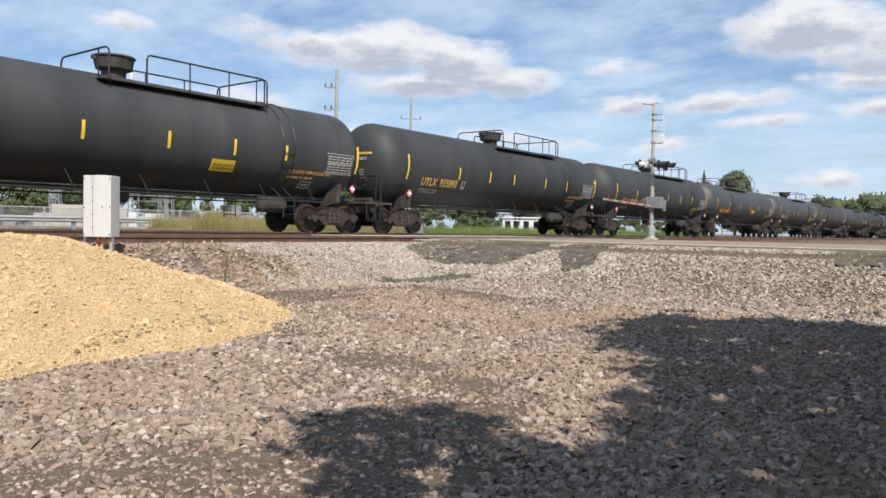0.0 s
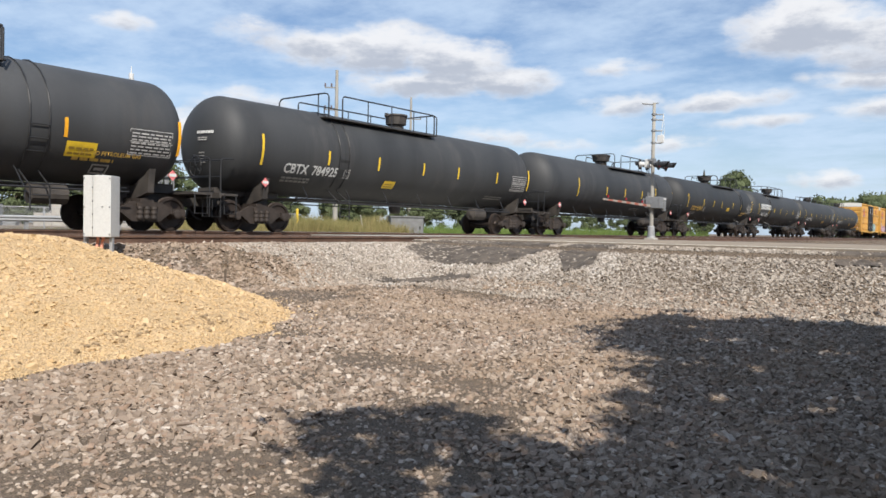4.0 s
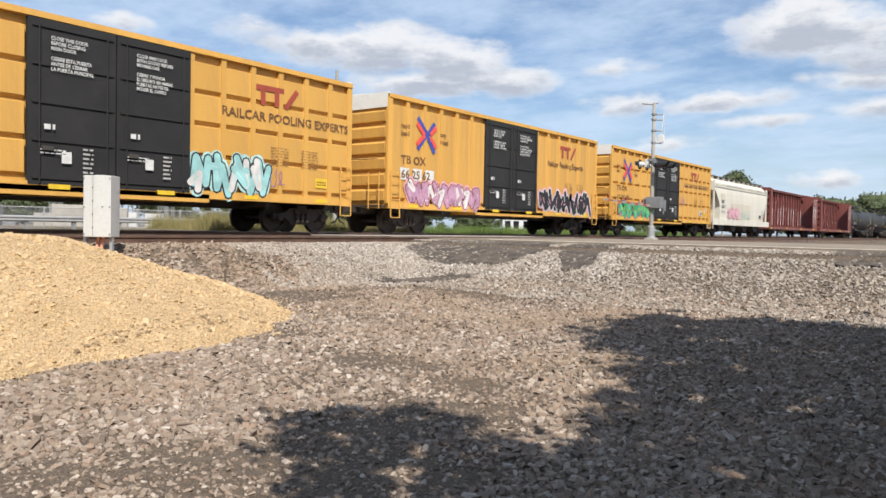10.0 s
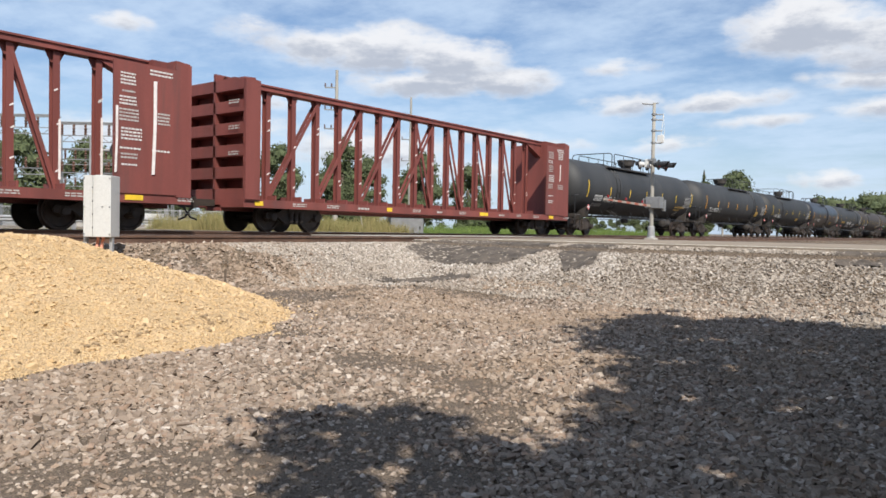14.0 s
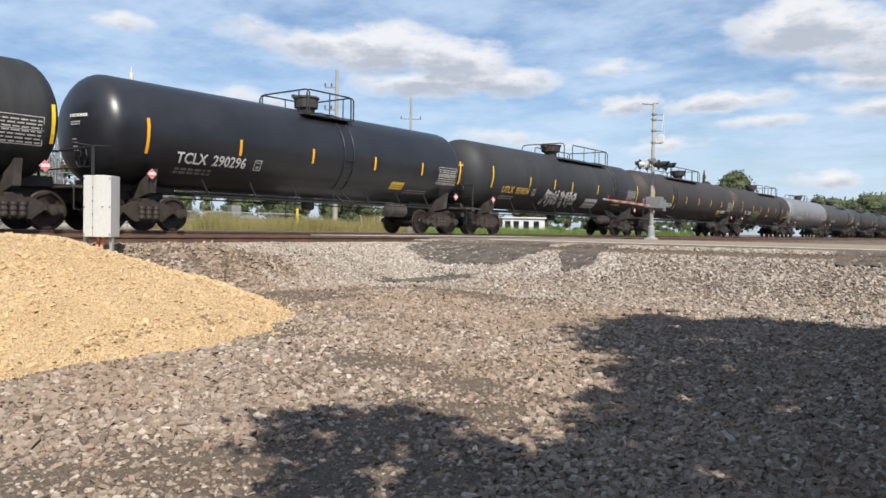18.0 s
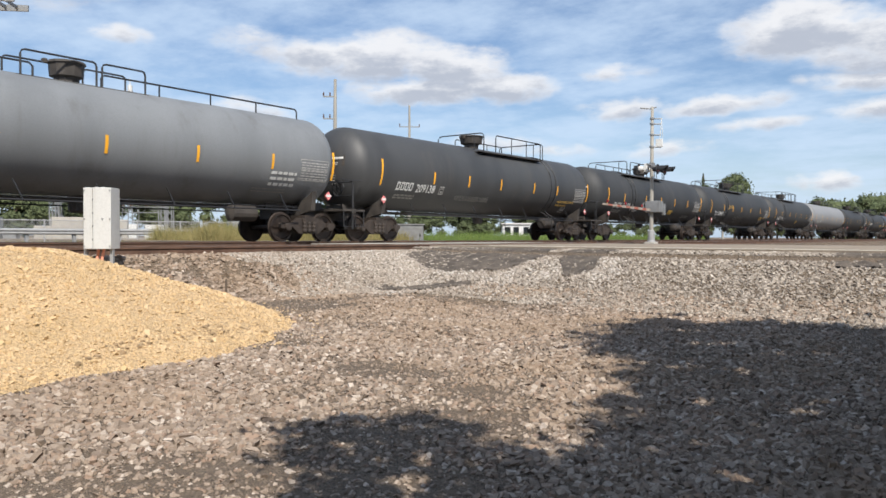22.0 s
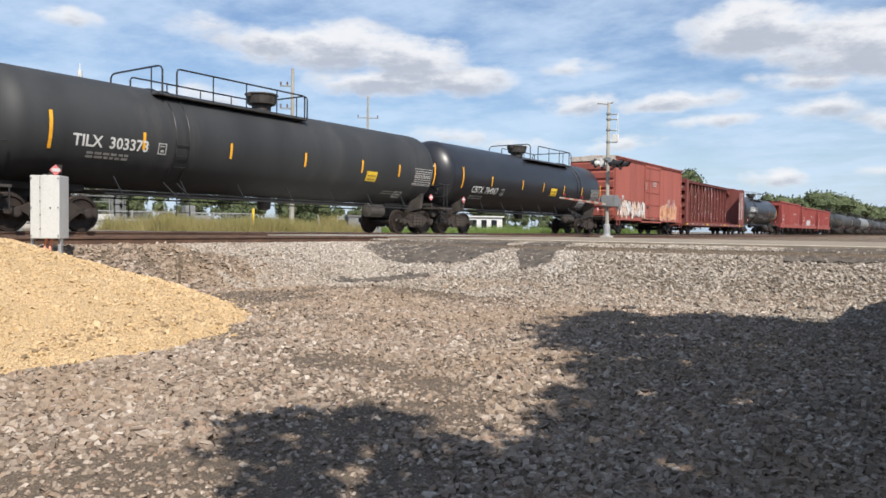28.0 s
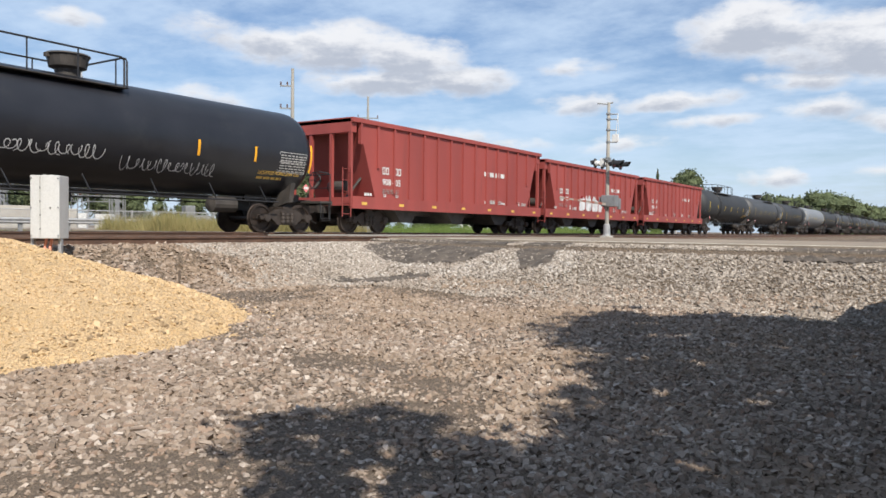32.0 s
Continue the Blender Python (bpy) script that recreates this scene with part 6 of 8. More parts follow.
def control_box():
    """White aluminium trackside cabinet on two steel legs."""
    m = pose(6.55, 12.2, 0, 0, 0, -52.65)
    root = thing("control_box", "white aluminium trackside cabinet on two steel legs with orange conduits below", "cabinet", m)
    bm = bmesh.new()
    block(bm, -0.21, 0.235, -0.17, 0.17, 0.0, 1.02)
    part("cabinet_body", bevelled(bm, 0.012), ALU, root)
    for x0, x1 in ((-0.215, -0.065), (-0.058, 0.24)):
        bm = bmesh.new()
        block(bm, x0, x1, -0.188, -0.165, 0.005, 1.015)
        part("door_panel", bevelled(bm, 0.006), ALU, root)
    for z in (0.14, 0.36, 0.58, 0.8):
        bm = bmesh.new()
        block(bm, -0.068, -0.055, -0.198, -0.18, z, z + 0.035)
        part("hinge", bm, STEEL, root)
    for x, z in ((-0.2, 0.5), (0.1, 0.5), (0.22, 0.5), (-0.2, 0.97), (0.22, 0.97), (-0.2, 0.05), (0.22, 0.05)):
        bm = bmesh.new()
        lathe(bm, [(-0.205, 0.011), (-0.185, 0.014)], "y", 8, (x, 0, z))
        part("latch", bm, STEEL, root)
    for x in (-0.25, 0.18):
        bm = bmesh.new()
        block(bm, x, x + 0.05, -0.1, -0.03, -0.75, 1.02 if x < 0 else 0.0)
        part("leg", bm, GALV, root)
    for dx in (0.0, 0.09):
        bm = bmesh.new()
        pipe(bm, [(-0.04 + dx, -0.02, 0.0), (-0.05 + dx * 0.9, -0.05, -0.15), (0.0 + dx * 0.6, -0.1, -0.6)], 0.024, 8)
        part("conduit", bm, ORANGE_DUCT, root)
    for x in (-0.08, 0.02):
        bm = bmesh.new()
        block(bm, x, x + 0.05, -0.05, 0.05, 1.02, 1.035)
        part("vent_cap", bm, ALU, root)


def block_signal():
    """Tall trackside signal mast with number plate, ladder and grating."""
    root = thing("railway_signal", "galvanised signal mast with black 2438 plates, ladder and overhead grating", "signal mast", pose(3.9, 12.35, 0, 0, 0, -45.3))
    bm = bmesh.new()
    lathe(bm, [(0.0, 0.26), (0.04, 0.23), (0.5, 0.15), (0.85, 0.125), (0.9, 0.115), (6.6, 0.1)], "z", 20, (0, 0, -0.02))
    part("mast", bm, GALV, root, smooth=True)
    for z in (1.05, 2.0, 2.05):
        bm = bmesh.new()
        lathe(bm, [(z, 0.125), (z + 0.05, 0.125)], "z", 20)
        part("mast_band", bm, GALV, root)
    bm = bmesh.new()
    block(bm, -1.0, 0.9, -0.7, 0.7, -0.7, -0.02)
    part("foundation", bevelled(bm, 0.02), CONCRETE, root)
    bm = bmesh.new()
    block(bm, 0.12, 0.45, -0.2, 0.1, 1.05, 1.62)
    case = part("equipment_case", bevelled(bm, 0.012), GALV, root)
    bm = bmesh.new()
    pipe(bm, [(0.45, -0.22, 1.3), (0.52, -0.24, 1.28)], 0.02)
    part("padlock", bm, STEEL, case)
    bm = bmesh.new()
    prism(bm, [(0.16, 1.05), (0.3, 1.05), (0.62, 0.0), (0.46, 0.0)], "y", -0.12, -0.04)
    part("cable_duct", bm, GALV, root)
    for x, rz in ((-0.2, -20), (0.34, 30)):
        p = new("number_plate")
        p.parent = root
        p.matrix_local = pose(x, -0.26, 3.05, 0, -7, rz)
        bm = bmesh.new()
        block(bm, -0.3, 0.26, -0.008, 0.008, -0.14, 0.14)
        part("plate", bm, SIGN_BLACK, p)
        if x < 0:
            lettering("2438", 0.19, lambda u, v: (u - 0.27, -0.014, v - 0.095), WHITE, p, "digits", lines=0)
    # ladder in front of the mast
    lad = new("ladder")
    lad.parent = root
    lad.matrix_local = pose(0.85, -0.55, 0, 0, -1.2, 0)
    for dx in (0.0, 0.36):
        bm = bmesh.new()
        block(bm, dx - 0.025, dx + 0.025, -0.012, 0.012, -0.2, 3.75)
        part("ladder_rail", bm, GALV, lad)
    for k in range(11):
        bm = bmesh.new()
        pipe(bm, [(0, 0, 0.02 + k * 0.36), (0.36, 0, 0.02 + k * 0.36)], 0.014)
        part("rung", bm, GALV, lad)
    plat = new("platform")
    plat.parent = root
    plat.matrix_local = Matrix.Translation((0, 0, 3.52))
    for k in range(14):
        bm = bmesh.new()
        block(bm, -0.75 + k * 0.155, -0.735 + k * 0.155, -0.75, 0.3, 0.0, 0.05)
        part("grating_bar", bm, STEEL, plat)
    bm = bmesh.new()
    for y in (-0.75, -0.2, 0.28):
        block(bm, -0.78, 1.42, y, y + 0.03, -0.02, 0.07)
    part("platform_frame", bm, STEEL, plat)
    bm = bmesh.new()
    block(bm, -0.45, 0.45, -0.12, 0.12, 4.2, 5.6)
    part("signal_head", bevelled(bm, 0.03), LAMP_BLACK, root)
    for z in (4.5, 4.9, 5.3):
        bm = bmesh.new()
        lathe(bm, [(-0.16, 0.11), (-0.13, 0.12), (-0.12, 0.1)], "y", 16, (0, 0, z))
        part("signal_lens", bm, LENS_RED, root)


def flasher(parent, x, y, z, face, disc=0.3, hood=0.4, lens=None, shell=None):
    """One flashing-light unit: round background, hood and lens."""
    shell = shell or LAMP_BLACK
    u = new("flasher")
    u.parent = parent
    u.matrix_local = pose(x, y, z, 0, 0, face)
    bm = bmesh.new()
    lathe(bm, [(-0.015, disc), (0.0, disc + 0.008), (0.015, disc - 0.01)], "y", 28)
    part("background", bm, LAMP_BLACK, u)
    bm = bmesh.new()
    n = 14
    r = min(0.17, disc * 0.62)
    for k in range(n):
        a0, a1 = radians(-25 + 230 * k / n), radians(-25 + 230 * (k + 1) / n)
        for d in (0.0, 0.012):
            e = r + d
            quad(bm, (e * math.cos(a0), -0.015, e * math.sin(a0)), (e * math.cos(a1), -0.015, e * math.sin(a1)), (e * 1.05 * math.cos(a1), -hood * (0.75 + 0.25 * math.sin(a1)), e * math.sin(a1)), (e * 1.05 * math.cos(a0), -hood * (0.75 + 0.25 * math.sin(a0)), e * math.sin(a0)))
    part("hood", bm, LAMP_BLACK, u)
    bm = bmesh.new()
    lathe(bm, [(-0.06, 0.02), (-0.05, r * 0.9), (-0.02, r * 0.93)], "y", 18)
    part("lens", bm, lens or LENS_RED, u)
    bm = bmesh.new()
    lathe(bm, [(0.015, r * 0.9), (0.1, r * 0.85), (0.2, r * 0.6)], "y", 12)
    part("lamp_housing", bm, shell, u)


LENS_GREY = mat("milky lamp glass", (0.5, 0.47, 0.42), 0.3, vary=0.1)
GATE_RED = mat("dull faded red stripe", (0.3, 0.0975, 0.0675), 0.7, vary=0.15)
GATE_WHITE = mat("dull white stripe", (0.315, 0.27, 0.2325), 0.7, vary=0.1)


def crossing_gate():
    """Level-crossing mast with paired flashers, gate gear and a lowered striped arm."""
    root = thing("crossing_gate", "grey level-crossing mast with flashers and a lowered red and white arm", "crossing gate", pose(30.0, 12.05, 0.0))
    bm = bmesh.new()
    lathe(bm, [(0.0, 0.095), (0.1, 0.085), (3.0, 0.075), (5.6, 0.062)], "z", 14)
    part("mast", bm, POLE_WOOD, root, smooth=True)
    bm = bmesh.new()
    lathe(bm, [(-0.1, 0.18), (0.05, 0.17), (0.1, 0.15), (0.48, 0.14), (0.52, 0.1)], "z", 12)
    part("mast_base", bm, GALV, root)
    bm = bmesh.new()
    block(bm, -0.22, 0.22, -0.22, 0.22, -0.4, 0.03)
    part("foundation", bevelled(bm, 0.03), CONCRETE, root)
    # brackets and wiring above
    bm = bmesh.new()
    pipe(bm, [(-0.28, 0.4, 5.56), (-0.05, 0.08, 5.53), (0.1, -0.14, 5.6)], 0.03, 6)
    part("top_arm", bm, STEEL, root)
    for z in (5.12, 4.9, 4.45, 3.95):
        bm = bmesh.new()
        pipe(bm, [(0.02, 0.04, z), (0.2, -0.3, z)], 0.028, 6)
        lathe(bm, [(z - 0.03, 0.1), (z + 0.04, 0.1)], "z", 10)
        part("bracket", bm, STEEL, root)
    bm = bmesh.new()
    pipe(bm, [(0.22, -0.32, 5.16), (0.16, -0.26, 4.2)], 0.014, 5)
    pipe(bm, [(0.22, -0.32, 5.16), (0.26, -0.36, 4.3)], 0.01, 5)
    part("conduit", bm, WHITE_PAINT, root)
    bm = bmesh.new()
    block(bm, 0.1, 0.18, -0.4, -0.12, 3.95, 4.28)
    part("junction_box", bevelled(bm, 0.02), WHITE_PAINT, root)
    bm = bmesh.new()
    pipe(bm, [(-0.5, 0, 3.2), (0.5, 0, 3.2)], 0.045, 8)
    block(bm, -0.1, 0.1, -0.1, 0.1, 3.1, 3.3)
    part("cross_arm", bm, STEEL, root)
    for x in (-0.38, 0.38):
        flasher(root, x, -0.4, 3.0, 0, 0.2, 0.45)
        flasher(root, x, 0.4, 3.05, 180, 0.2, 0.2, shell=WHITE_PAINT)
    bm = bmesh.new()
    block(bm, -0.14, 0.14, 0.16, 0.3, 2.92, 3.28)
    part("terminal_box", bevelled(bm, 0.02), WHITE_PAINT, root)
    bm = bmesh.new()
    block(bm, -0.2, 0.22, -0.42, 0.2, 1.25, 1.72)
    part("gate_mechanism", bevelled(bm, 0.03), STEEL, root)
    for s in (-0.3, 0.27):
        bm = bmesh.new()
        prism(bm, [(-0.2, 1.35), (0.3, 1.28), (0.62, 1.22), (0.7, 1.36), (0.6, 1.5), (0.2, 1.66), (-0.15, 1.66)], "y", s, s + 0.04)
        part("counterweight_arm", bm, STEEL, root)
        bm = bmesh.new()
        block(bm, 0.5, 0.72, s - 0.03, s + 0.07, 1.15, 1.62)
        part("counterweight", bevelled(bm, 0.02), STEEL, root)
    arm = new("gate_arm")
    arm.parent = root
    arm.matrix_local = pose(-0.2, 0, 1.35, 0, 1.2, 0)
    for k in range(11):
        bm = bmesh.new()
        block(bm, -0.4 * (k + 1), -0.4 * k, -0.02, 0.02, -0.05 + 0.002 * k, 0.05 - 0.002 * k)
        part("arm_stripe", bm, GATE_RED if k % 2 else GATE_WHITE, arm)
    for k in (2, 6, 10):
        bm = bmesh.new()
        lathe(bm, [(0.08, 0.04), (0.16, 0.04), (0.18, 0.02)], "z", 10, (-0.4 * k, 0, 0))
        part("arm_lamp", bm, LENS_RED, arm)


def far_crossing_signal():
    root = thing("crossing_signal", "level-crossing mast with round black flashers beyond the tracks", "crossing signal", pose(13.0, 22.6, -0.25, 0, 0, -30))
    bm = bmesh.new()
    lathe(bm, [(0.0, 0.2), (0.5, 0.1), (3.2, 0.065)], "z", 12, (-1.05, 0, 0))
    part("mast", bm, GALV, root)
    bm = bmesh.new()
    pipe(bm, [(-1.05, 0, 2.78), (1.0, 0, 2.78)], 0.045, 8)
    part("cross_arm", bm, STEEL, root)
    for x, f, lens in ((-0.23, 4, LENS_GREY), (0.33, 165, LAMP_BLACK), (0.97, 25, LAMP_BLACK)):
        flasher(root, x, -0.16, 2.78, f, 0.3, 0.1, lens)


def utility_pole(x, y, top, arms, material_=POLE_WOOD, label="tall weathered utility pole with crossarms", both=True, lean=0.0):
    root = thing("utility_pole", label, "utility pole", pose(x, y, -0.4, 0, lean, -48), group="utility poles")
    bm = bmesh.new()
    lathe(bm, [(0, 0.26), (top * 0.6, 0.2), (top, 0.14)], "z", 10)
    part("shaft", bm, material_, root)
    for z, w in arms:
        bm = bmesh.new()
        block(bm, -w, w if both else 0.15, -0.06, 0.06, z, z + 0.13)
        a = part("crossarm", bm, STEEL, root)
        for s in (-1, 1) if both else (-1, -0.45):
            bm = bmesh.new()
            lathe(bm, [(0, 0.05), (0.04, 0.1), (0.12, 0.05), (0.16, 0.1), (0.24, 0.05), (0.28, 0.09), (0.36, 0.03)], "z", 8)
            part("insulator", bm, PORCELAIN, a).matrix_local = Matrix.Translation((s * w * 0.95, 0, z + 0.14))
    return root


def leaf_cloud(points, size, seed, spread=1.0):
    """Leaf cards round the given points."""
    rng = random.Random(seed)
    verts, faces = [], []
    for p in points:
        s = size * rng.uniform(0.6, 1.4)
        e = Euler((rng.uniform(0, 6.3), rng.uniform(0, 6.3), rng.uniform(0, 6.3))).to_matrix()
        o = len(verts)
        for q in ((-s, 0, 0), (0, -s * 0.55, 0.1 * s), (s, 0, 0), (0, s * 0.55, 0.1 * s)):
            v = e @ Vector(q)
            verts.append((p[0] + v.x, p[1] + v.y, p[2] + v.z))
        faces.append((o, o + 1, o + 2, o + 3))
    me = bpy.data.meshes.new("leaves")
    me.from_pydata(verts, [], faces)
    me.update()
    return me


def foliage(centres, n, leaf, seed, core=0.62):
    """Clumps of leaves round shaded cores, as one mesh."""
    rng = random.Random(seed)
    verts, faces = [], []
    for c, s in centres:
        o = len(verts)
        rings, segs = 5, 8
        ph = rng.uniform(0, 50)
        for a in range(rings + 1):
            for b in range(segs):
                t, f = math.pi * a / rings, 2 * math.pi * b / segs
                d = Vector((math.sin(t) * math.cos(f), math.sin(t) * math.sin(f), math.cos(t) * 0.85))
                r = s * core * (1 + 0.35 * noise.noise(d * 1.7 + Vector((ph, 0, 0))))
                verts.append(tuple(c + d * r))
        for a in range(rings):
            for b in range(segs):
                faces.append((o + a * segs + b, o + a * segs + (b + 1) % segs, o + (a + 1) * segs + (b + 1) % segs, o + (a + 1) * segs + b))
    weights = [s * s for _, s in centres]
    for c, s in rng.choices(centres, weights, k=n):
        d = Vector((rng.gauss(0, 1), rng.gauss(0, 1), rng.gauss(0, 1) + 0.15)).normalized()
        d.z *= 0.85
        p = c + d * s * rng.uniform(0.58, 1.12)
        k = leaf * rng.uniform(0.6, 1.4)
        e = Euler((rng.uniform(0, 6.3), rng.uniform(0, 6.3), rng.uniform(0, 6.3))).to_matrix()
        o = len(verts)
        for q in ((-k, 0, 0), (0, -k * 0.6, 0.15 * k), (k, 0, 0), (0, k * 0.6, 0.15 * k)):
            v = e @ Vector(q)
            verts.append((p.x + v.x, p.y + v.y, p.z + v.z))
        faces.append((o, o + 1, o + 2, o + 3))
    me = bpy.data.meshes.new("leaves")
    me.from_pydata(verts, [], faces)
    me.update()
    return me


def tree(x, y, z, height, width, seed, n=6000, leaf=0.2, clumps=34, label="full green deciduous tree"):
    """Tapered trunk, limbs and a ragged crown of leaf clumps."""
    rng = random.Random(seed)
    root = thing("tree", label, "tree", (x, y, z), group="background trees")
    bm = bmesh.new()
    r0 = height * 0.022
    pipe(bm, [(0, 0, -0.3), (0.02 * height, 0, height * 0.3), (0, 0.02 * height, height * 0.62)], r0, 8)
    part("trunk", bm, BARK, root)
    centres = []
    for k in range(clumps):
        a, u = rng.uniform(0, 6.283), (k + rng.random()) / clumps
        s = width * rng.uniform(0.11, 0.19)
        zz = height * (0.16 + 0.84 * u) - s * 0.8 * u
        prof = math.sin(math.pi * min(1, 0.16 + 0.8 * u)) ** 0.6
        r = max(0.0, width / 2 * prof - s * 0.8) * math.sqrt(0.25 + 0.75 * rng.random())
        centres.append((Vector((r * math.cos(a), r * math.sin(a), zz)), s))
    for c, s in centres[:7]:
        bm = bmesh.new()
        pipe(bm, [(0, 0, c.z * 0.55), (c.x * 0.5, c.y * 0.5, c.z * 0.75), tuple(c)], r0 * 0.35, 5)
        part("limb", bm, BARK, root)
    link_mesh("crown", foliage(centres, n, leaf, seed), LEAF, root)
    return root


def spruce(x, y, z, height, seed):
    rng = random.Random(seed)
    root = thing("conifer", "dark narrow conifer tree", "tree", (x, y, z), group="background trees")
    bm = bmesh.new()
    pipe(bm, [(0, 0, -0.2), (0, 0, height * 0.97)], height * 0.012, 7)
    part("trunk", bm, BARK, root)
    pts = []
    for i in range(5000):
        u = rng.random() ** 0.7
        zz = height * (1 - u * 0.93)
        r = height * 0.17 * u * (0.5 + 0.5 * rng.random()) * (0.75 + 0.25 * math.sin(zz * 4))
        a = rng.uniform(0, 6.283)
        pts.append(Vector((r * math.cos(a), r * math.sin(a), zz - 0.15 * r)))
    link_mesh("crown", leaf_cloud(pts, 0.17, seed), LEAF, root)


def tree_belt(name, x0, x1, y0, y1, height, seed, n, leaf, label, lumps=160, deep=3.0):
    """A far wood, too dense to count."""
    rng = random.Random(seed)
    centres = []
    for k in range(lumps):
        u = (k + rng.random()) / lumps
        x, y = x0 + (x1 - x0) * u, y0 + (y1 - y0) * u
        top = height * (0.7 + 0.34 * noise.noise(Vector((u * 14 + seed, seed, 0))) + 0.16 * noise.noise(Vector((u * 60, seed, 3))))
        s = top * rng.uniform(0.16, 0.3)
        z = top - s * 0.85 if k % 2 else rng.uniform(0.1, 0.7) * top
        centres.append((Vector((x + rng.gauss(0, deep), y + rng.gauss(0, deep), z)), s))
    ob = link_mesh(name, foliage(centres, n, leaf, seed, 0.75), LEAF)
    tagged(ob, label, "woods", kind="stuff")


def grass_patch(name, x0, x1, y0, y1, height, n, material_, label, seed, z=-0.3):
    rng = random.Random(seed)
    verts, faces = [], []
    for _ in range(n):
        x, y = rng.uniform(x0, x1), rng.uniform(y0, y1)
        k = 0.6 + 0.6 * noise.noise(Vector((x * 0.6, y * 0.6, seed)))
        hh = height * max(0.25, k + 0.35) * rng.uniform(0.5, 1.1)
        a = rng.uniform(0, 6.283)
        w = 0.01 + 0.012 * rng.random()
        dx, dy = math.cos(a) * w, math.sin(a) * w
        lx, ly = rng.uniform(-0.35, 0.35) * hh, rng.uniform(-0.35, 0.35) * hh
        o = len(verts)
        verts += [(x - dx, y - dy, z), (x + dx, y + dy, z), (x + lx, y + ly, z + hh)]
        faces.append((o, o + 1, o + 2))
    me = bpy.data.meshes.new(name)
    me.from_pydata(verts, [], faces)
    me.update()
    tagged(link_mesh(name, me, material_), label, "grass", kind="stuff")


def guard_rail():
    root = thing("guardrail", "grey steel guardrail on posts beside the far road", "guardrail", (0, 0, 0))
    p0, p1 = Vector((8.5, 33.4, -0.3)), Vector((21.0, 28.0, -0.3))
    d = (p1 - p0).normalized()
    q = Vector((d.y, -d.x, 0))
    bm = bmesh.new()
    prof = [(0.0, 0.55), (0.06, 0.59), (0.06, 0.63), (0.0, 0.67), (0.06, 0.71), (0.06, 0.75), (0.0, 0.79), (-0.02, 0.79), (-0.02, 0.55)]
    a = [bm.verts.new(p0 + q * u + Vector((0, 0, v))) for u, v in prof]
    b = [bm.verts.new(p1 + q * u + Vector((0, 0, v))) for u, v in prof]
    for i in range(len(prof)):
        bm.faces.new((a[i], a[(i + 1) % len(prof)], b[(i + 1) % len(prof)], b[i]))
    bmesh.ops.recalc_face_normals(bm, faces=bm.faces[:])
    part("beam", bm, GALV, root)
    n = 8
    for k in range(n):
        c = p0 + (p1 - p0) * (k + 0.3) / n - q * 0.1
        bm = bmesh.new()
        block(bm, c.x - 0.06, c.x + 0.06, c.y - 0.08, c.y + 0.08, -0.32, 0.42)
        part("post", bm, GALV, root)


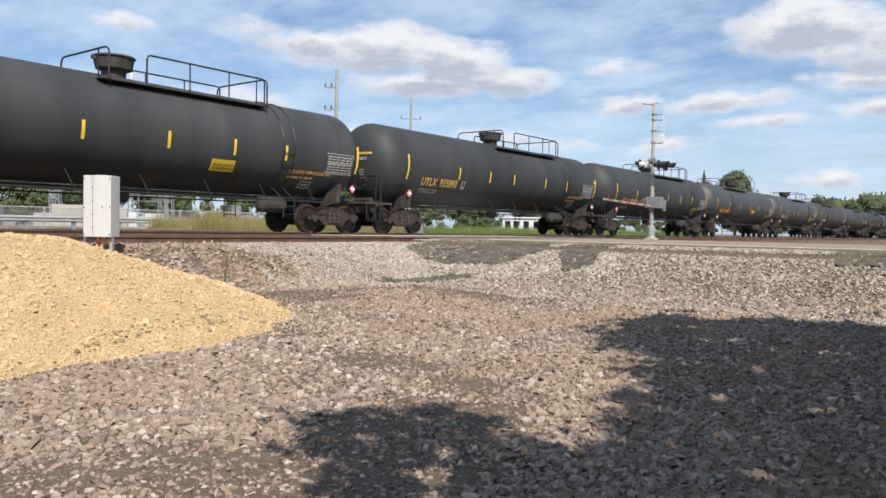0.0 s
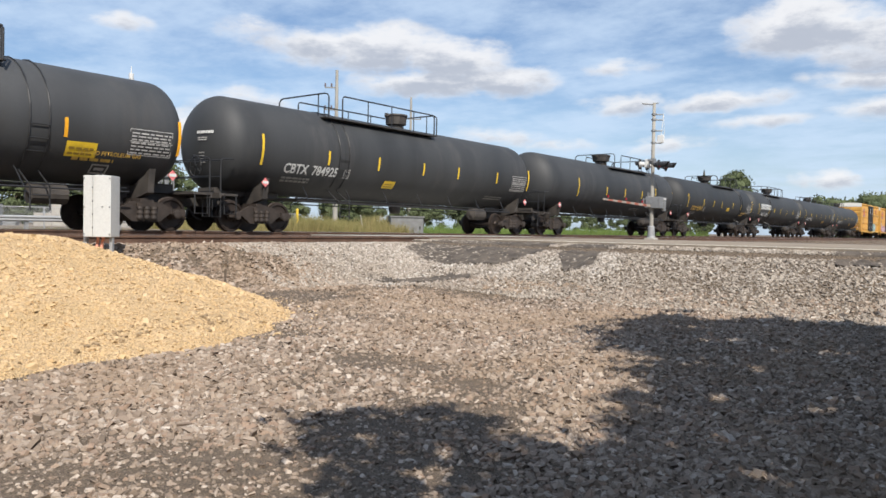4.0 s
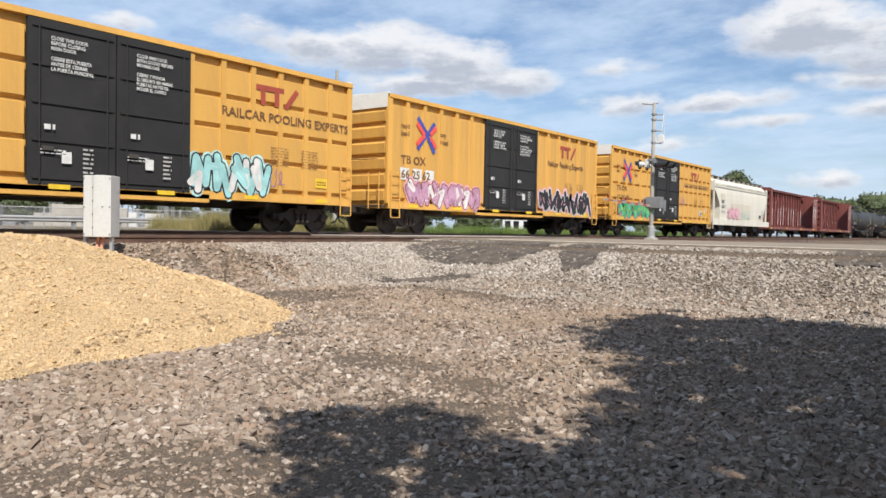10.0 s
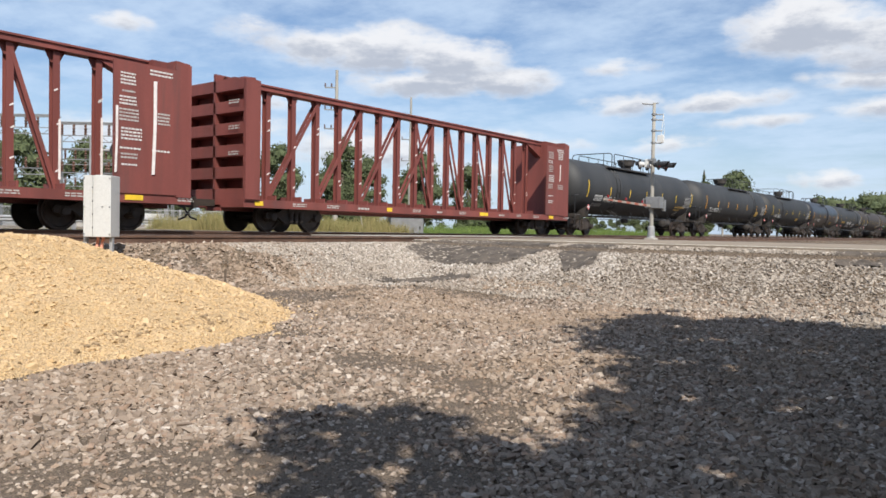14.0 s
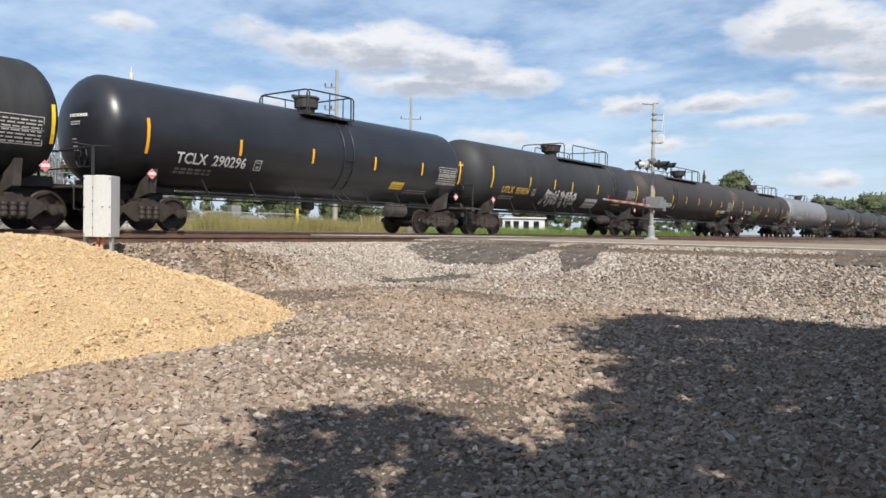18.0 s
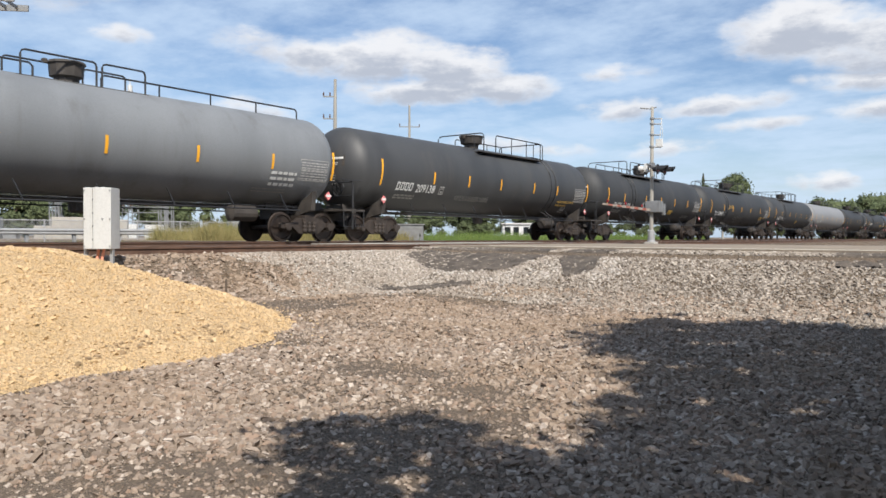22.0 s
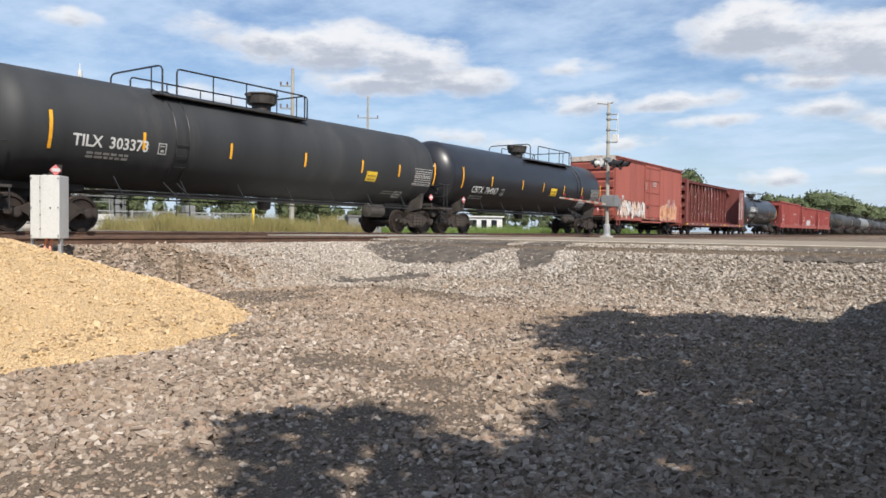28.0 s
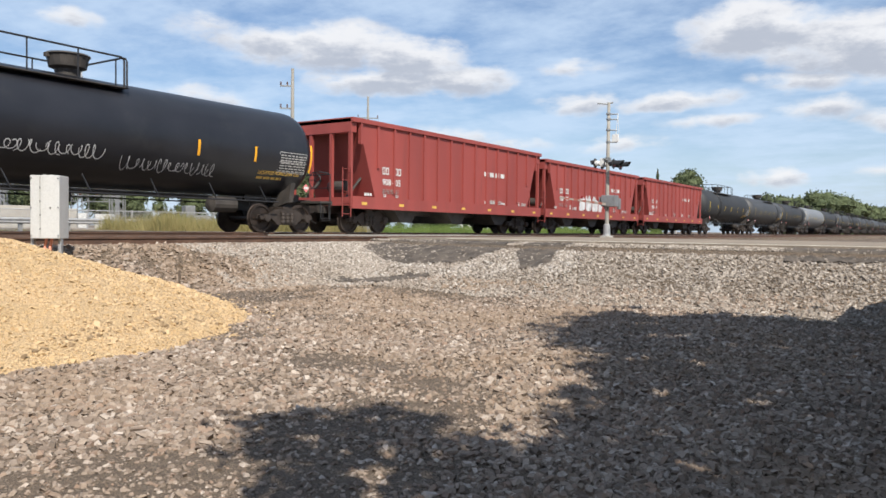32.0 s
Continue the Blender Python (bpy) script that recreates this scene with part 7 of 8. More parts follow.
def substation():
    """Steel bus portals, insulators and white gear behind a mesh fence."""
    for i, (x, y, w, hgt) in enumerate(((31.4, 57.4, 8.6, 7.2), (38.0, 70.0, 9.0, 6.4), (27.0, 66.0, 9.0, 8.0), (36.5, 63.0, 7.0, 4.6))):
        root = thing("switchyard_portal", "grey steel switchyard portal with busbars and insulators", "switchyard", pose(x, y, -0.3, 0, 0, -52), group="switchyard portals")
        for s in (-1, 1):
            bm = bmesh.new()
            for dx in (-0.25, 0.25):
                for dy in (-0.25, 0.25):
                    block(bm, s * w / 2 + dx - 0.04, s * w / 2 + dx + 0.04, dy - 0.04, dy + 0.04, 0, hgt)
            for k in range(int(hgt / 0.7)):
                z = k * 0.7
                pipe(bm, [(s * w / 2 - 0.25, -0.25, z), (s * w / 2 + 0.25, -0.25, z + 0.7)], 0.025, 4)
                pipe(bm, [(s * w / 2 + 0.25, 0.25, z), (s * w / 2 - 0.25, 0.25, z + 0.7)], 0.025, 4)
            part("lattice_column", bm, STEEL, root)
        for z in (hgt - 0.3, hgt * 0.55):
            bm = bmesh.new()
            for dz in (0, 0.5):
                block(bm, -w / 2, w / 2, -0.05, 0.05, z + dz, z + dz + 0.07)
            m = int(w / 0.6)
            for k in range(m):
                x0 = -w / 2 + w * k / m
                pipe(bm, [(x0, 0, z if k % 2 else z + 0.5), (x0 + w / m, 0, z + 0.5 if k % 2 else z)], 0.025, 4)
            part("lattice_beam", bm, STEEL, root)
            for k in range(9):
                x0 = -w / 2 + 0.6 + (w - 1.2) * k / 8
                bm = bmesh.new()
                lathe(bm, [(0, 0.05), (0.08, 0.14), (0.16, 0.06), (0.28, 0.14), (0.36, 0.06), (0.5, 0.14), (0.6, 0.06), (0.75, 0.12), (0.85, 0.04)], "z", 8, (x0, 0, z + 0.57))
                part("insulator", bm, PORCELAIN, root)
        bm = bmesh.new()
        for dy in (-0.6, 0.0, 0.6):
            pipe(bm, [(-w / 2, dy, hgt + 1.2), (w / 2, dy, hgt + 1.2)], 0.05, 6)
        part("busbar", bm, STEEL, root)
    bm = bmesh.new()
    root = thing("lattice_tower", "slim steel lattice tower with a top insulator", "tower", pose(33.6, 58.0, -0.3))
    for k in range(20):
        z, r = k * 0.62, 0.75 - 0.028 * k
        r2 = 0.75 - 0.028 * (k + 1)
        for i in range(4):
            a, b = radians(45 + 90 * i), radians(135 + 90 * i)
            pipe(bm, [(r * math.cos(a), r * math.sin(a), z), (r2 * math.cos(a), r2 * math.sin(a), z + 0.62)], 0.04, 4)
            pipe(bm, [(r * math.cos(a), r * math.sin(a), z), (r2 * math.cos(b), r2 * math.sin(b), z + 0.62)], 0.022, 4)
    part("lattice", bm, STEEL, root)
    bm = bmesh.new()
    lathe(bm, [(0, 0.16), (0.5, 0.2), (0.55, 0.05), (1.1, 0.03)], "z", 10, (0, 0, 12.3))
    for z in (7.4, 9.6):
        block(bm, -0.7, 0.5, -0.1, 0.1, z, z + 0.12)
    part("cap", bm, WHITE_PAINT, root)
    rng = random.Random(77)
    gear = [(15 + 1.9 * k + rng.uniform(-0.5, 0.5), 41 + 1.5 * (k % 9) + rng.uniform(-1, 1), rng.uniform(0.6, 1.3), rng.uniform(0.5, 0.9), rng.uniform(0.7, 1.9), (WHITE_PAINT, STEEL, STEEL, CONCRETE)[k % 4]) for k in range(13)]
    for i, (x, y, w, d, hgt, m) in enumerate(gear + [(10.5, 39, 1.2, 0.8, 1.0, RED_PAINT), (22.1, 45.2, 1.7, 1.1, 1.6, CONCRETE), (27.0, 43.8, 0.95, 0.7, 1.2, WHITE_PAINT)]):
        root = thing("switchgear_cabinet", "pale metal switchgear cabinet with ribbed doors" if m is WHITE_PAINT else "weathered metal equipment case", "equipment", pose(x, y, -0.3, 0, 0, -55 + 9 * (i % 5)), group="switchgear")
        bm = bmesh.new()
        block(bm, -w / 2, w / 2, -d / 2, d / 2, 0.1, hgt)
        part("body", bevelled(bm, 0.03), m, root)
        for k in range(3):
            bm = bmesh.new()
            block(bm, -w / 2 + 0.08 + k * w / 3, -w / 2 + (k + 1) * w / 3 - 0.06, -d / 2 - 0.04, -d / 2, 0.25, hgt - 0.2)
            part("door", bm, m, root)
        bm = bmesh.new()
        block(bm, -w / 2 - 0.1, w / 2 + 0.1, -d / 2 - 0.1, d / 2 + 0.1, 0, 0.1)
        part("plinth", bm, CONCRETE, root)
    root = thing("mesh_fence", "grey chain-link fence on steel posts", "fence", (0, 0, -0.3))
    p0, p1 = Vector((5.0, 39.0, 0)), Vector((27.0, 30.5, 0))
    n = 12
    for k in range(n + 1):
        c = p0 + (p1 - p0) * k / n
        bm = bmesh.new()
        pipe(bm, [(c.x, c.y, 0), (c.x, c.y, 1.25)], 0.035, 6)
        part("post", bm, GALV, root)
    bm = bmesh.new()
    for z in (0.05, 1.2):
        pipe(bm, [(p0.x, p0.y, z), (p1.x, p1.y, z)], 0.022, 5)
    part("rail", bm, GALV, root)
    bm = bmesh.new()
    m = 260
    for k in range(m):
        for s in (0, 1):
            a = p0 + (p1 - p0) * (k / m)
            b = p0 + (p1 - p0) * (min(m, max(0, k + (10 if s else -10))) / m)
            pipe(bm, [(a.x, a.y, 0.05), (b.x, b.y, 1.2)], 0.006, 3)
    part("mesh", bm, GALV, root)


def house():
    root = thing("house", "small white house with dark windows beyond the tracks", "house", pose(79.1, 48.1, -0.6, 0, 0, -56))
    bm = bmesh.new()
    block(bm, -2.5, 2.5, -2.2, 2.2, 0, 2.3)
    part("wall", bm, HOUSE_WHITE, root)
    bm = bmesh.new()
    block(bm, -2.7, 2.7, -2.4, 2.4, 2.3, 2.45)
    part("roof", bm, WHITE_PAINT, root)
    for x in (-1.9, -0.9, 0.3, 1.5):
        w = new("window")
        w.parent = root
        w.matrix_local = Matrix.Translation((x, -2.22, 1.5))
        bm = bmesh.new()
        block(bm, -0.4, 0.4, -0.03, 0.03, -0.55, 0.55)
        part("window_frame", bm, WHITE_PAINT, w)
        bm = bmesh.new()
        block(bm, -0.33, 0.33, -0.05, -0.02, -0.48, 0.48)
        part("pane", bm, GLASS_DARK, w)
    root = thing("truck", "white box truck far down the road", "truck", pose(193, 8.2, -0.6, 0, 0, -40))
    bm = bmesh.new()
    block(bm, -1.0, 1.0, -0.9, 0.9, 2.9, 4.15)
    part("box", bevelled(bm, 0.05), WHITE_PAINT, root)
    bm = bmesh.new()
    block(bm, -1.0, 1.8, -0.85, 0.85, 0.7, 2.9)
    part("chassis", bevelled(bm, 0.08), STEEL, root)
    for x in (-1.0, 1.9):
        bm = bmesh.new()
        lathe(bm, [(-1.1, 0.5), (1.1, 0.5)], "y", 14, (x, 0, 0.5))
        part("wheel", bm, TYRE, root)


def inside(poly, x, y):
    hit = False
    for (xa, ya), (xb, yb) in zip(poly, poly[1:] + poly[:1]):
        if (ya > y) != (yb > y) and x < (xb - xa) * (y - ya) / (yb - ya) + xa:
            hit = not hit
    return hit


SCRAPS = (("asphalt_apron", [(14.55, 12.3), (15.3, 12.6), (16.9, 12.6), (16.9, 9.0), (15.7, 9.0), (14.6, 9.2), (14.15, 10.5), (14.3, 11.4)], 3),
          ("asphalt_scrap", [(15.6, 8.5), (16.8, 8.6), (16.8, 7.4), (15.7, 7.5), (14.6, 7.2), (14.35, 7.7)], 8),
          ("asphalt_scrap", [(12.25, 11.45), (12.45, 11.5), (13.65, 9.65), (13.35, 9.4), (12.7, 10.5)], 21),
          ("asphalt_scrap", [(15.3, 2.6), (17.0, 2.9), (17.0, 0.2), (15.6, 0.4)], 12))


def on_scrap(poly, seed, x, y):
    """Within a ragged sheet of old asphalt."""
    w = 0.16 * noise.noise(Vector((x * 1.6, y * 1.6, seed))) + 0.14 * noise.noise(Vector((x * 5, y * 5, seed))) + 0.08 * noise.noise(Vector((x * 13, y * 13, seed)))
    return inside(poly, x + w, y + w * 0.7)


def trackside_bits():
    # grey cabinet and yellow post beyond the tracks
    root = thing("relay_cabinet", "low grey steel relay cabinet in the grass beyond the tracks", "cabinet", pose(29.3, 24.8, -0.3, 0, 0, -35))
    bm = bmesh.new()
    block(bm, -0.85, 0.85, -0.45, 0.45, 0.05, 1.1)
    part("body", bevelled(bm, 0.02), mat("dull grey cabinet paint", (0.2, 0.21, 0.22), 0.6, vary=0.1), root)
    bm = bmesh.new()
    block(bm, -0.9, 0.9, -0.5, 0.5, 1.1, 1.16)
    part("lid", bm, STEEL, root)
    for x in (-0.4, 0.4):
        bm = bmesh.new()
        block(bm, x - 0.37, x + 0.37, -0.47, -0.45, 0.12, 1.04)
        d = part("door", bm, STEEL, root)
        bm = bmesh.new()
        block(bm, x + 0.22, x + 0.28, -0.5, -0.47, 0.5, 0.66)
        part("handle", bm, LAMP_BLACK, d)
    root = thing("marker_post", "slim yellow marker post in the grass", "post", (22.35, 25.1, -0.3))
    bm = bmesh.new()
    pipe(bm, [(0, 0, 0), (0, 0, 1.25)], 0.055, 8)
    part("shaft", bm, YELLOW_PAINT, root)
    bm = bmesh.new()
    lathe(bm, [(1.25, 0.06), (1.3, 0.05), (1.33, 0.01)], "z", 8)
    part("cap", bm, YELLOW_PAINT, root)
    for x, y, l in ((27.0, 25.4, 1.0), (27.6, 25.2, -0.8)):
        bm = bmesh.new()
        pipe(bm, [(x, y, -0.35), (x - 0.35 * l, y, 0.85)], 0.03, 6)
        tagged(part("guy_stake", bm, POLE_WOOD), "leaning thin pale stake in the grass", "stake")
    bm = bmesh.new()
    z = pile_z(7.2, 9.8)
    pipe(bm, [(7.28, 9.82, z - 0.1), (7.26, 9.8, z + 0.02), (7.29, 9.83, z + 0.2)], 0.018, 6)
    tagged(part("survey_stake", bm, TIE), "short weathered wooden stake stuck in the yellow gravel", "stake")
    # broken asphalt running out over the bank
    for nm, poly, seed in SCRAPS:
        xs, ys = [p[0] for p in poly], [p[1] for p in poly]
        bm = bmesh.new()
        grid(bm, spaced(min(xs) - 0.3, max(xs) + 0.3, 70), spaced(min(ys) - 0.3, max(ys) + 0.3, 80), lambda x, y: max(ground_z(x, y) + 0.03, -0.1 if x > 16.4 else -9) + 0.03 * noise.noise(Vector((x * 6, y * 6, seed))))
        out = [f for f in bm.faces if not on_scrap(poly, seed, *f.calc_center_median().xy)]
        bmesh.ops.delete(bm, geom=out, context="FACES")
        tagged(part(nm, bm, FRESH_ASPHALT, smooth=True), "thin sheet of broken dark asphalt at the road's edge", "asphalt", kind="structure")


def loft(bm, stations, n=28, power=3.4):
    """Rounded sections (x, half width, low, high, half width on top) joined along x."""
    rings = []
    for x, w, lo, hi, wt in stations:
        ring = []
        for k in range(n):
            a = 2 * math.pi * k / n
            c, s = math.cos(a), math.sin(a)
            z = (lo + hi) / 2 + (hi - lo) / 2 * math.copysign(abs(s) ** (2 / power), s)
            half = w + (wt - w) * smooth(lo, hi, z)
            ring.append(bm.verts.new((x, half * math.copysign(abs(c) ** (2 / power), c), z)))
        rings.append(ring)
    for a, b in zip(rings, rings[1:]):
        for k in range(n):
            bm.faces.new((a[k], a[(k + 1) % n], b[(k + 1) % n], b[k]))
    bm.faces.new(rings[0][::-1])
    bm.faces.new(rings[-1])
    bmesh.ops.recalc_face_normals(bm, faces=bm.faces[:])
    return bm


def parked_suv():
    """Dark sport utility vehicle, nose towards the lot."""
    root = thing("suv", "dark navy sport utility vehicle parked on the gravel", "car", pose(11.15, -0.55, -1.1, 0, 0, 180))
    bm = bmesh.new()
    loft(bm, [(-2.1, 0.8, 0.5, 1.05, 0.75), (-1.95, 0.92, 0.38, 1.18, 0.86), (-1.5, 0.97, 0.34, 1.2, 0.88), (0.0, 0.97, 0.34, 1.2, 0.9), (0.9, 0.98, 0.34, 1.19, 0.9), (1.45, 1.0, 0.34, 1.15, 0.9), (1.9, 0.99, 0.34, 1.1, 0.87), (2.2, 0.95, 0.34, 1.04, 0.82), (2.38, 0.87, 0.36, 0.96, 0.76), (2.46, 0.74, 0.42, 0.86, 0.66)])
    part("body", bm, CAR_PAINT, root, smooth=True)
    bm = bmesh.new()
    loft(bm, [(-1.95, 0.78, 1.08, 1.25, 0.7), (-1.5, 0.86, 1.08, 1.62, 0.62), (-0.6, 0.88, 1.08, 1.76, 0.64), (0.1, 0.88, 1.08, 1.74, 0.64), (0.6, 0.87, 1.08, 1.46, 0.7), (1.05, 0.84, 1.06, 1.2, 0.74)], power=4.5)
    part("cabin", bm, CAR_PAINT, root, smooth=True)
    bm = bmesh.new()
    quad(bm, (1.08, -0.74, 1.2), (1.08, 0.74, 1.2), (0.22, 0.6, 1.71), (0.22, -0.6, 1.71))
    part("windscreen", bm, GLASS_DARK, root)
    for s in (-1, 1):
        for a, b in ((0.7, -0.4), (-0.48, -1.3)):
            bm = bmesh.new()
            quad(bm, (a, s * 0.885, 1.2), (b, s * 0.885, 1.2), (b, s * 0.72, 1.66), (min(a, 0.1), s * 0.72, 1.66))
            part("side_window", bm, GLASS_DARK, root)
        bm = bmesh.new()
        loft(bm, [(0.56, 0.07, 1.27, 1.37, 0.06), (0.6, 0.13, 1.24, 1.4, 0.1), (0.72, 0.135, 1.24, 1.4, 0.1), (0.82, 0.09, 1.27, 1.37, 0.07)], 16, 3.0)
        for v in bm.verts:
            v.co.y += s * 0.9
            v.co.z += 0.06
        mir = part("door_mirror", bm, LAMP_BLACK, root, smooth=True)
        bm = bmesh.new()
        pipe(bm, [(0.66, s * 0.8, 1.22), (0.66, s * 0.95, 1.28)], 0.03, 8)
        part("mirror_arm", bm, LAMP_BLACK, mir)
        hl = new("headlight")
        hl.parent = root
        bm = bmesh.new()
        prism(bm, [(s * 0.9, 0.93), (s * 0.86, 0.99), (s * 0.55, 0.93), (s * 0.52, 0.8), (s * 0.72, 0.76), (s * 0.9, 0.82)], "x", 2.0, 2.3)
        for v in bm.verts:
            v.co.x -= 0.28 * max(0.0, abs(v.co.y) - 0.55)
        part("headlight_glass", bm, HEADLIGHT, hl)
        bm = bmesh.new()
        lathe(bm, [(2.2, 0.06), (2.29, 0.065), (2.3, 0.04)], "x", 16, (0, s * 0.7, 0.88))
        part("headlight_bulb", bm, CHROME, hl)
        bm = bmesh.new()
        prism(bm, [(s * 0.56, 0.76), (s * 0.9, 0.74), (s * 0.88, 0.71), (s * 0.55, 0.72)], "x", 2.1, 2.38)
        for v in bm.verts:
            v.co.x -= 0.28 * max(0.0, abs(v.co.y) - 0.55)
        part("headlight_trim", bm, CHROME, hl)
        bm = bmesh.new()
        for z0, z1, y0, y1 in ((0.4, 0.425, 0.52, 0.84), (0.575, 0.6, 0.52, 0.84), (0.4, 0.6, 0.5, 0.525)):
            block(bm, 2.3, 2.45, min(s * y0, s * y1), max(s * y0, s * y1), z0, z1)
        part("fog_light_trim", bm, CHROME, root)
        for x in (-1.5, 1.5):
            w = new("wheel")
            w.parent = root
            w.matrix_local = Matrix.Translation((x, s * 0.84, 0.37))
            bm = bmesh.new()
            lathe(bm, [(-0.12, 0.25), (-0.12, 0.34), (-0.08, 0.37), (0.08, 0.37), (0.12, 0.34), (0.12, 0.25)], "y", 28)
            part("tyre", bm, TYRE, w, smooth=True)
            bm = bmesh.new()
            lathe(bm, [(-0.1, 0.24), (0.1, 0.24)], "y", 20)
            part("rim", bm, STEEL, w)
    bm = bmesh.new()
    block(bm, 2.36, 2.475, -0.5, 0.5, 0.62, 0.84)
    part("grille", bm, LAMP_BLACK, root)
    for z in (0.63, 0.73, 0.83):
        bm = bmesh.new()
        block(bm, 2.44, 2.5, -0.55, 0.55, z - 0.015, z + 0.015)
        part("grille_bar", bm, CHROME, root)
    bm = bmesh.new()
    block(bm, 2.34, 2.46, -0.55, 0.55, 0.36, 0.52)
    part("bumper_grille", bevelled(bm, 0.03, 2), LAMP_BLACK, root)


# edge of the shade tree's crown, carried down the sunlight to the ground
SHADE = [(-8.0, -2.5), (1.2, 0.6), (2.4, 2.5), (2.75, 2.75), (3.0, 3.1), (3.4, 3.55), (3.6, 3.95), (4.05, 3.9), (4.45, 3.45), (4.5, 3.1), (4.2, 2.65), (3.95, 2.1), (4.4, 2.0), (5.3, 2.2), (6.05, 2.42), (6.9, 2.7), (7.6, 3.0),
         (8.35, 3.75), (9.35, 4.3), (11.1, 4.6), (11.9, 4.35), (11.8, 3.4), (12.35, 2.7), (12.55, 1.5), (12.9, 0.5), (13.5, -14.0), (-8.0, -14.0)]
# thin places in the crown, where flecks of sun come through: centre, radii on the ground
GAPS = [(3.52, 2.67, 0.1, 0.28), (3.22, 2.5, 0.16, 0.12), (4.43, 1.03, 0.2, 0.16), (7.7, 2.3, 0.55, 0.14), (9.36, 1.85, 0.6, 0.16), (9.6, 2.8, 0.5, 0.12), (7.6, 2.85, 0.5, 0.16), (5.4, 2.2, 0.22, 0.16), (3.5, 3.3, 0.1, 0.12), (3.0, 2.4, 0.12, 0.1), (10.6, 3.5, 0.5, 0.1), (6.1, 1.2, 0.2, 0.1)]


def shade_tree():
    """The tree whose crown hangs over the camera's right."""
    root = thing("shade_tree", "large leafy tree overhanging the lot, swaying in the wind", "tree", (6.0, -9.0, -1.1))
    bm = bmesh.new()
    pipe(bm, [(0, 0, -0.3), (0.1, 0.2, 2.0), (0.0, 0.6, 4.2), (0.2, 1.5, 6.5)], 0.34, 10)
    part("trunk", bm, BARK, root)
    for dx, dy, dz in ((-3.5, 3.0, 7.0), (3.5, 2.5, 7.2), (0.5, 4.5, 8.0), (-1.5, 1.0, 8.8), (2.0, 0.0, 8.5)):
        bm = bmesh.new()
        pipe(bm, [(0.0, 0.5, 4.0), (dx * 0.45, 0.5 + dy * 0.4, dz * 0.72), (dx, dy, dz)], 0.12, 7)
        part("limb", bm, BARK, root)
    rng = random.Random(11)
    pts = []
    far = []
    while len(pts) < 44000:
        x, y = rng.uniform(-8, 13.5), rng.uniform(-14, 5.1)
        # leaves added behind the camera, never in view, to block skylight
        if y < -1.5:
            if rng.random() < 0.75 and inside(SHADE, x, y):
                hgt = rng.uniform(3.5, 11.0)
                k = hgt / SUN_DIR.z
                far.append((x + SUN_DIR.x * k - 6.0, y + SUN_DIR.y * k + 9.0, hgt))
            continue
        far_off = math.hypot(x, y)
        wide = 0.14 + 0.042 * far_off
        wob = noise.noise(Vector((x * 1.2, y * 1.2, 4))) + 0.9 * noise.noise(Vector((x * 3.1, y * 3.1, 14))) + 0.7 * noise.noise(Vector((x * 8, y * 8, 2)))
        side = rng.gauss(0, 0.5)
        if not inside(SHADE, x + wide * (wob * 0.75 + side * 0.607), y + wide * (wob * 0.75 - side * 0.795)):
            continue
        thin = noise.noise(Vector((x * 1.1 + y, y * 2.4 - x, 21))) + 0.6 * noise.noise(Vector((x * 4, y * 4, 8)))
        if thin > 0.62 and rng.random() < 0.75:
            continue
        if x < 4.9 and y > 2.2 and noise.noise(Vector((x * 4.5, y * 4.5, 60))) > -0.05 and rng.random() < 0.6:
            continue
        if any(((x - a) * 0.607 - (y - b) * 0.795) ** 2 / (c * c) + ((x - a) * 0.795 + (y - b) * 0.607) ** 2 / (e * e) + 0.9 * noise.noise(Vector((x * 6, y * 6, 3))) < 1 for a, b, c, e in GAPS) and rng.random() < 0.74:
            continue
        while True:
            hgt = 2.6 + 6.6 * rng.random() ** 1.2
            k = hgt / SUN_DIR.z
            px, py = x + SUN_DIR.x * k, y + SUN_DIR.y * k
            # boughs over the lot hang clear of the open view
            if py < -0.8 or hgt - 1.33 > 0.5 * math.hypot(px, py) + 0.3 or hgt > 8.0:
                break
        pts.append((px - 6.0, py + 9.0, hgt))
    # unseen extra foliage that darkens the shade; the other crown casts the leaf shadow
    link_mesh("rear_crown", leaf_cloud(far, 0.34, 6), LEAF, root)
    ob = link_mesh("crown", leaf_cloud(pts, 0.105, 5), LEAF, root)
    return ob


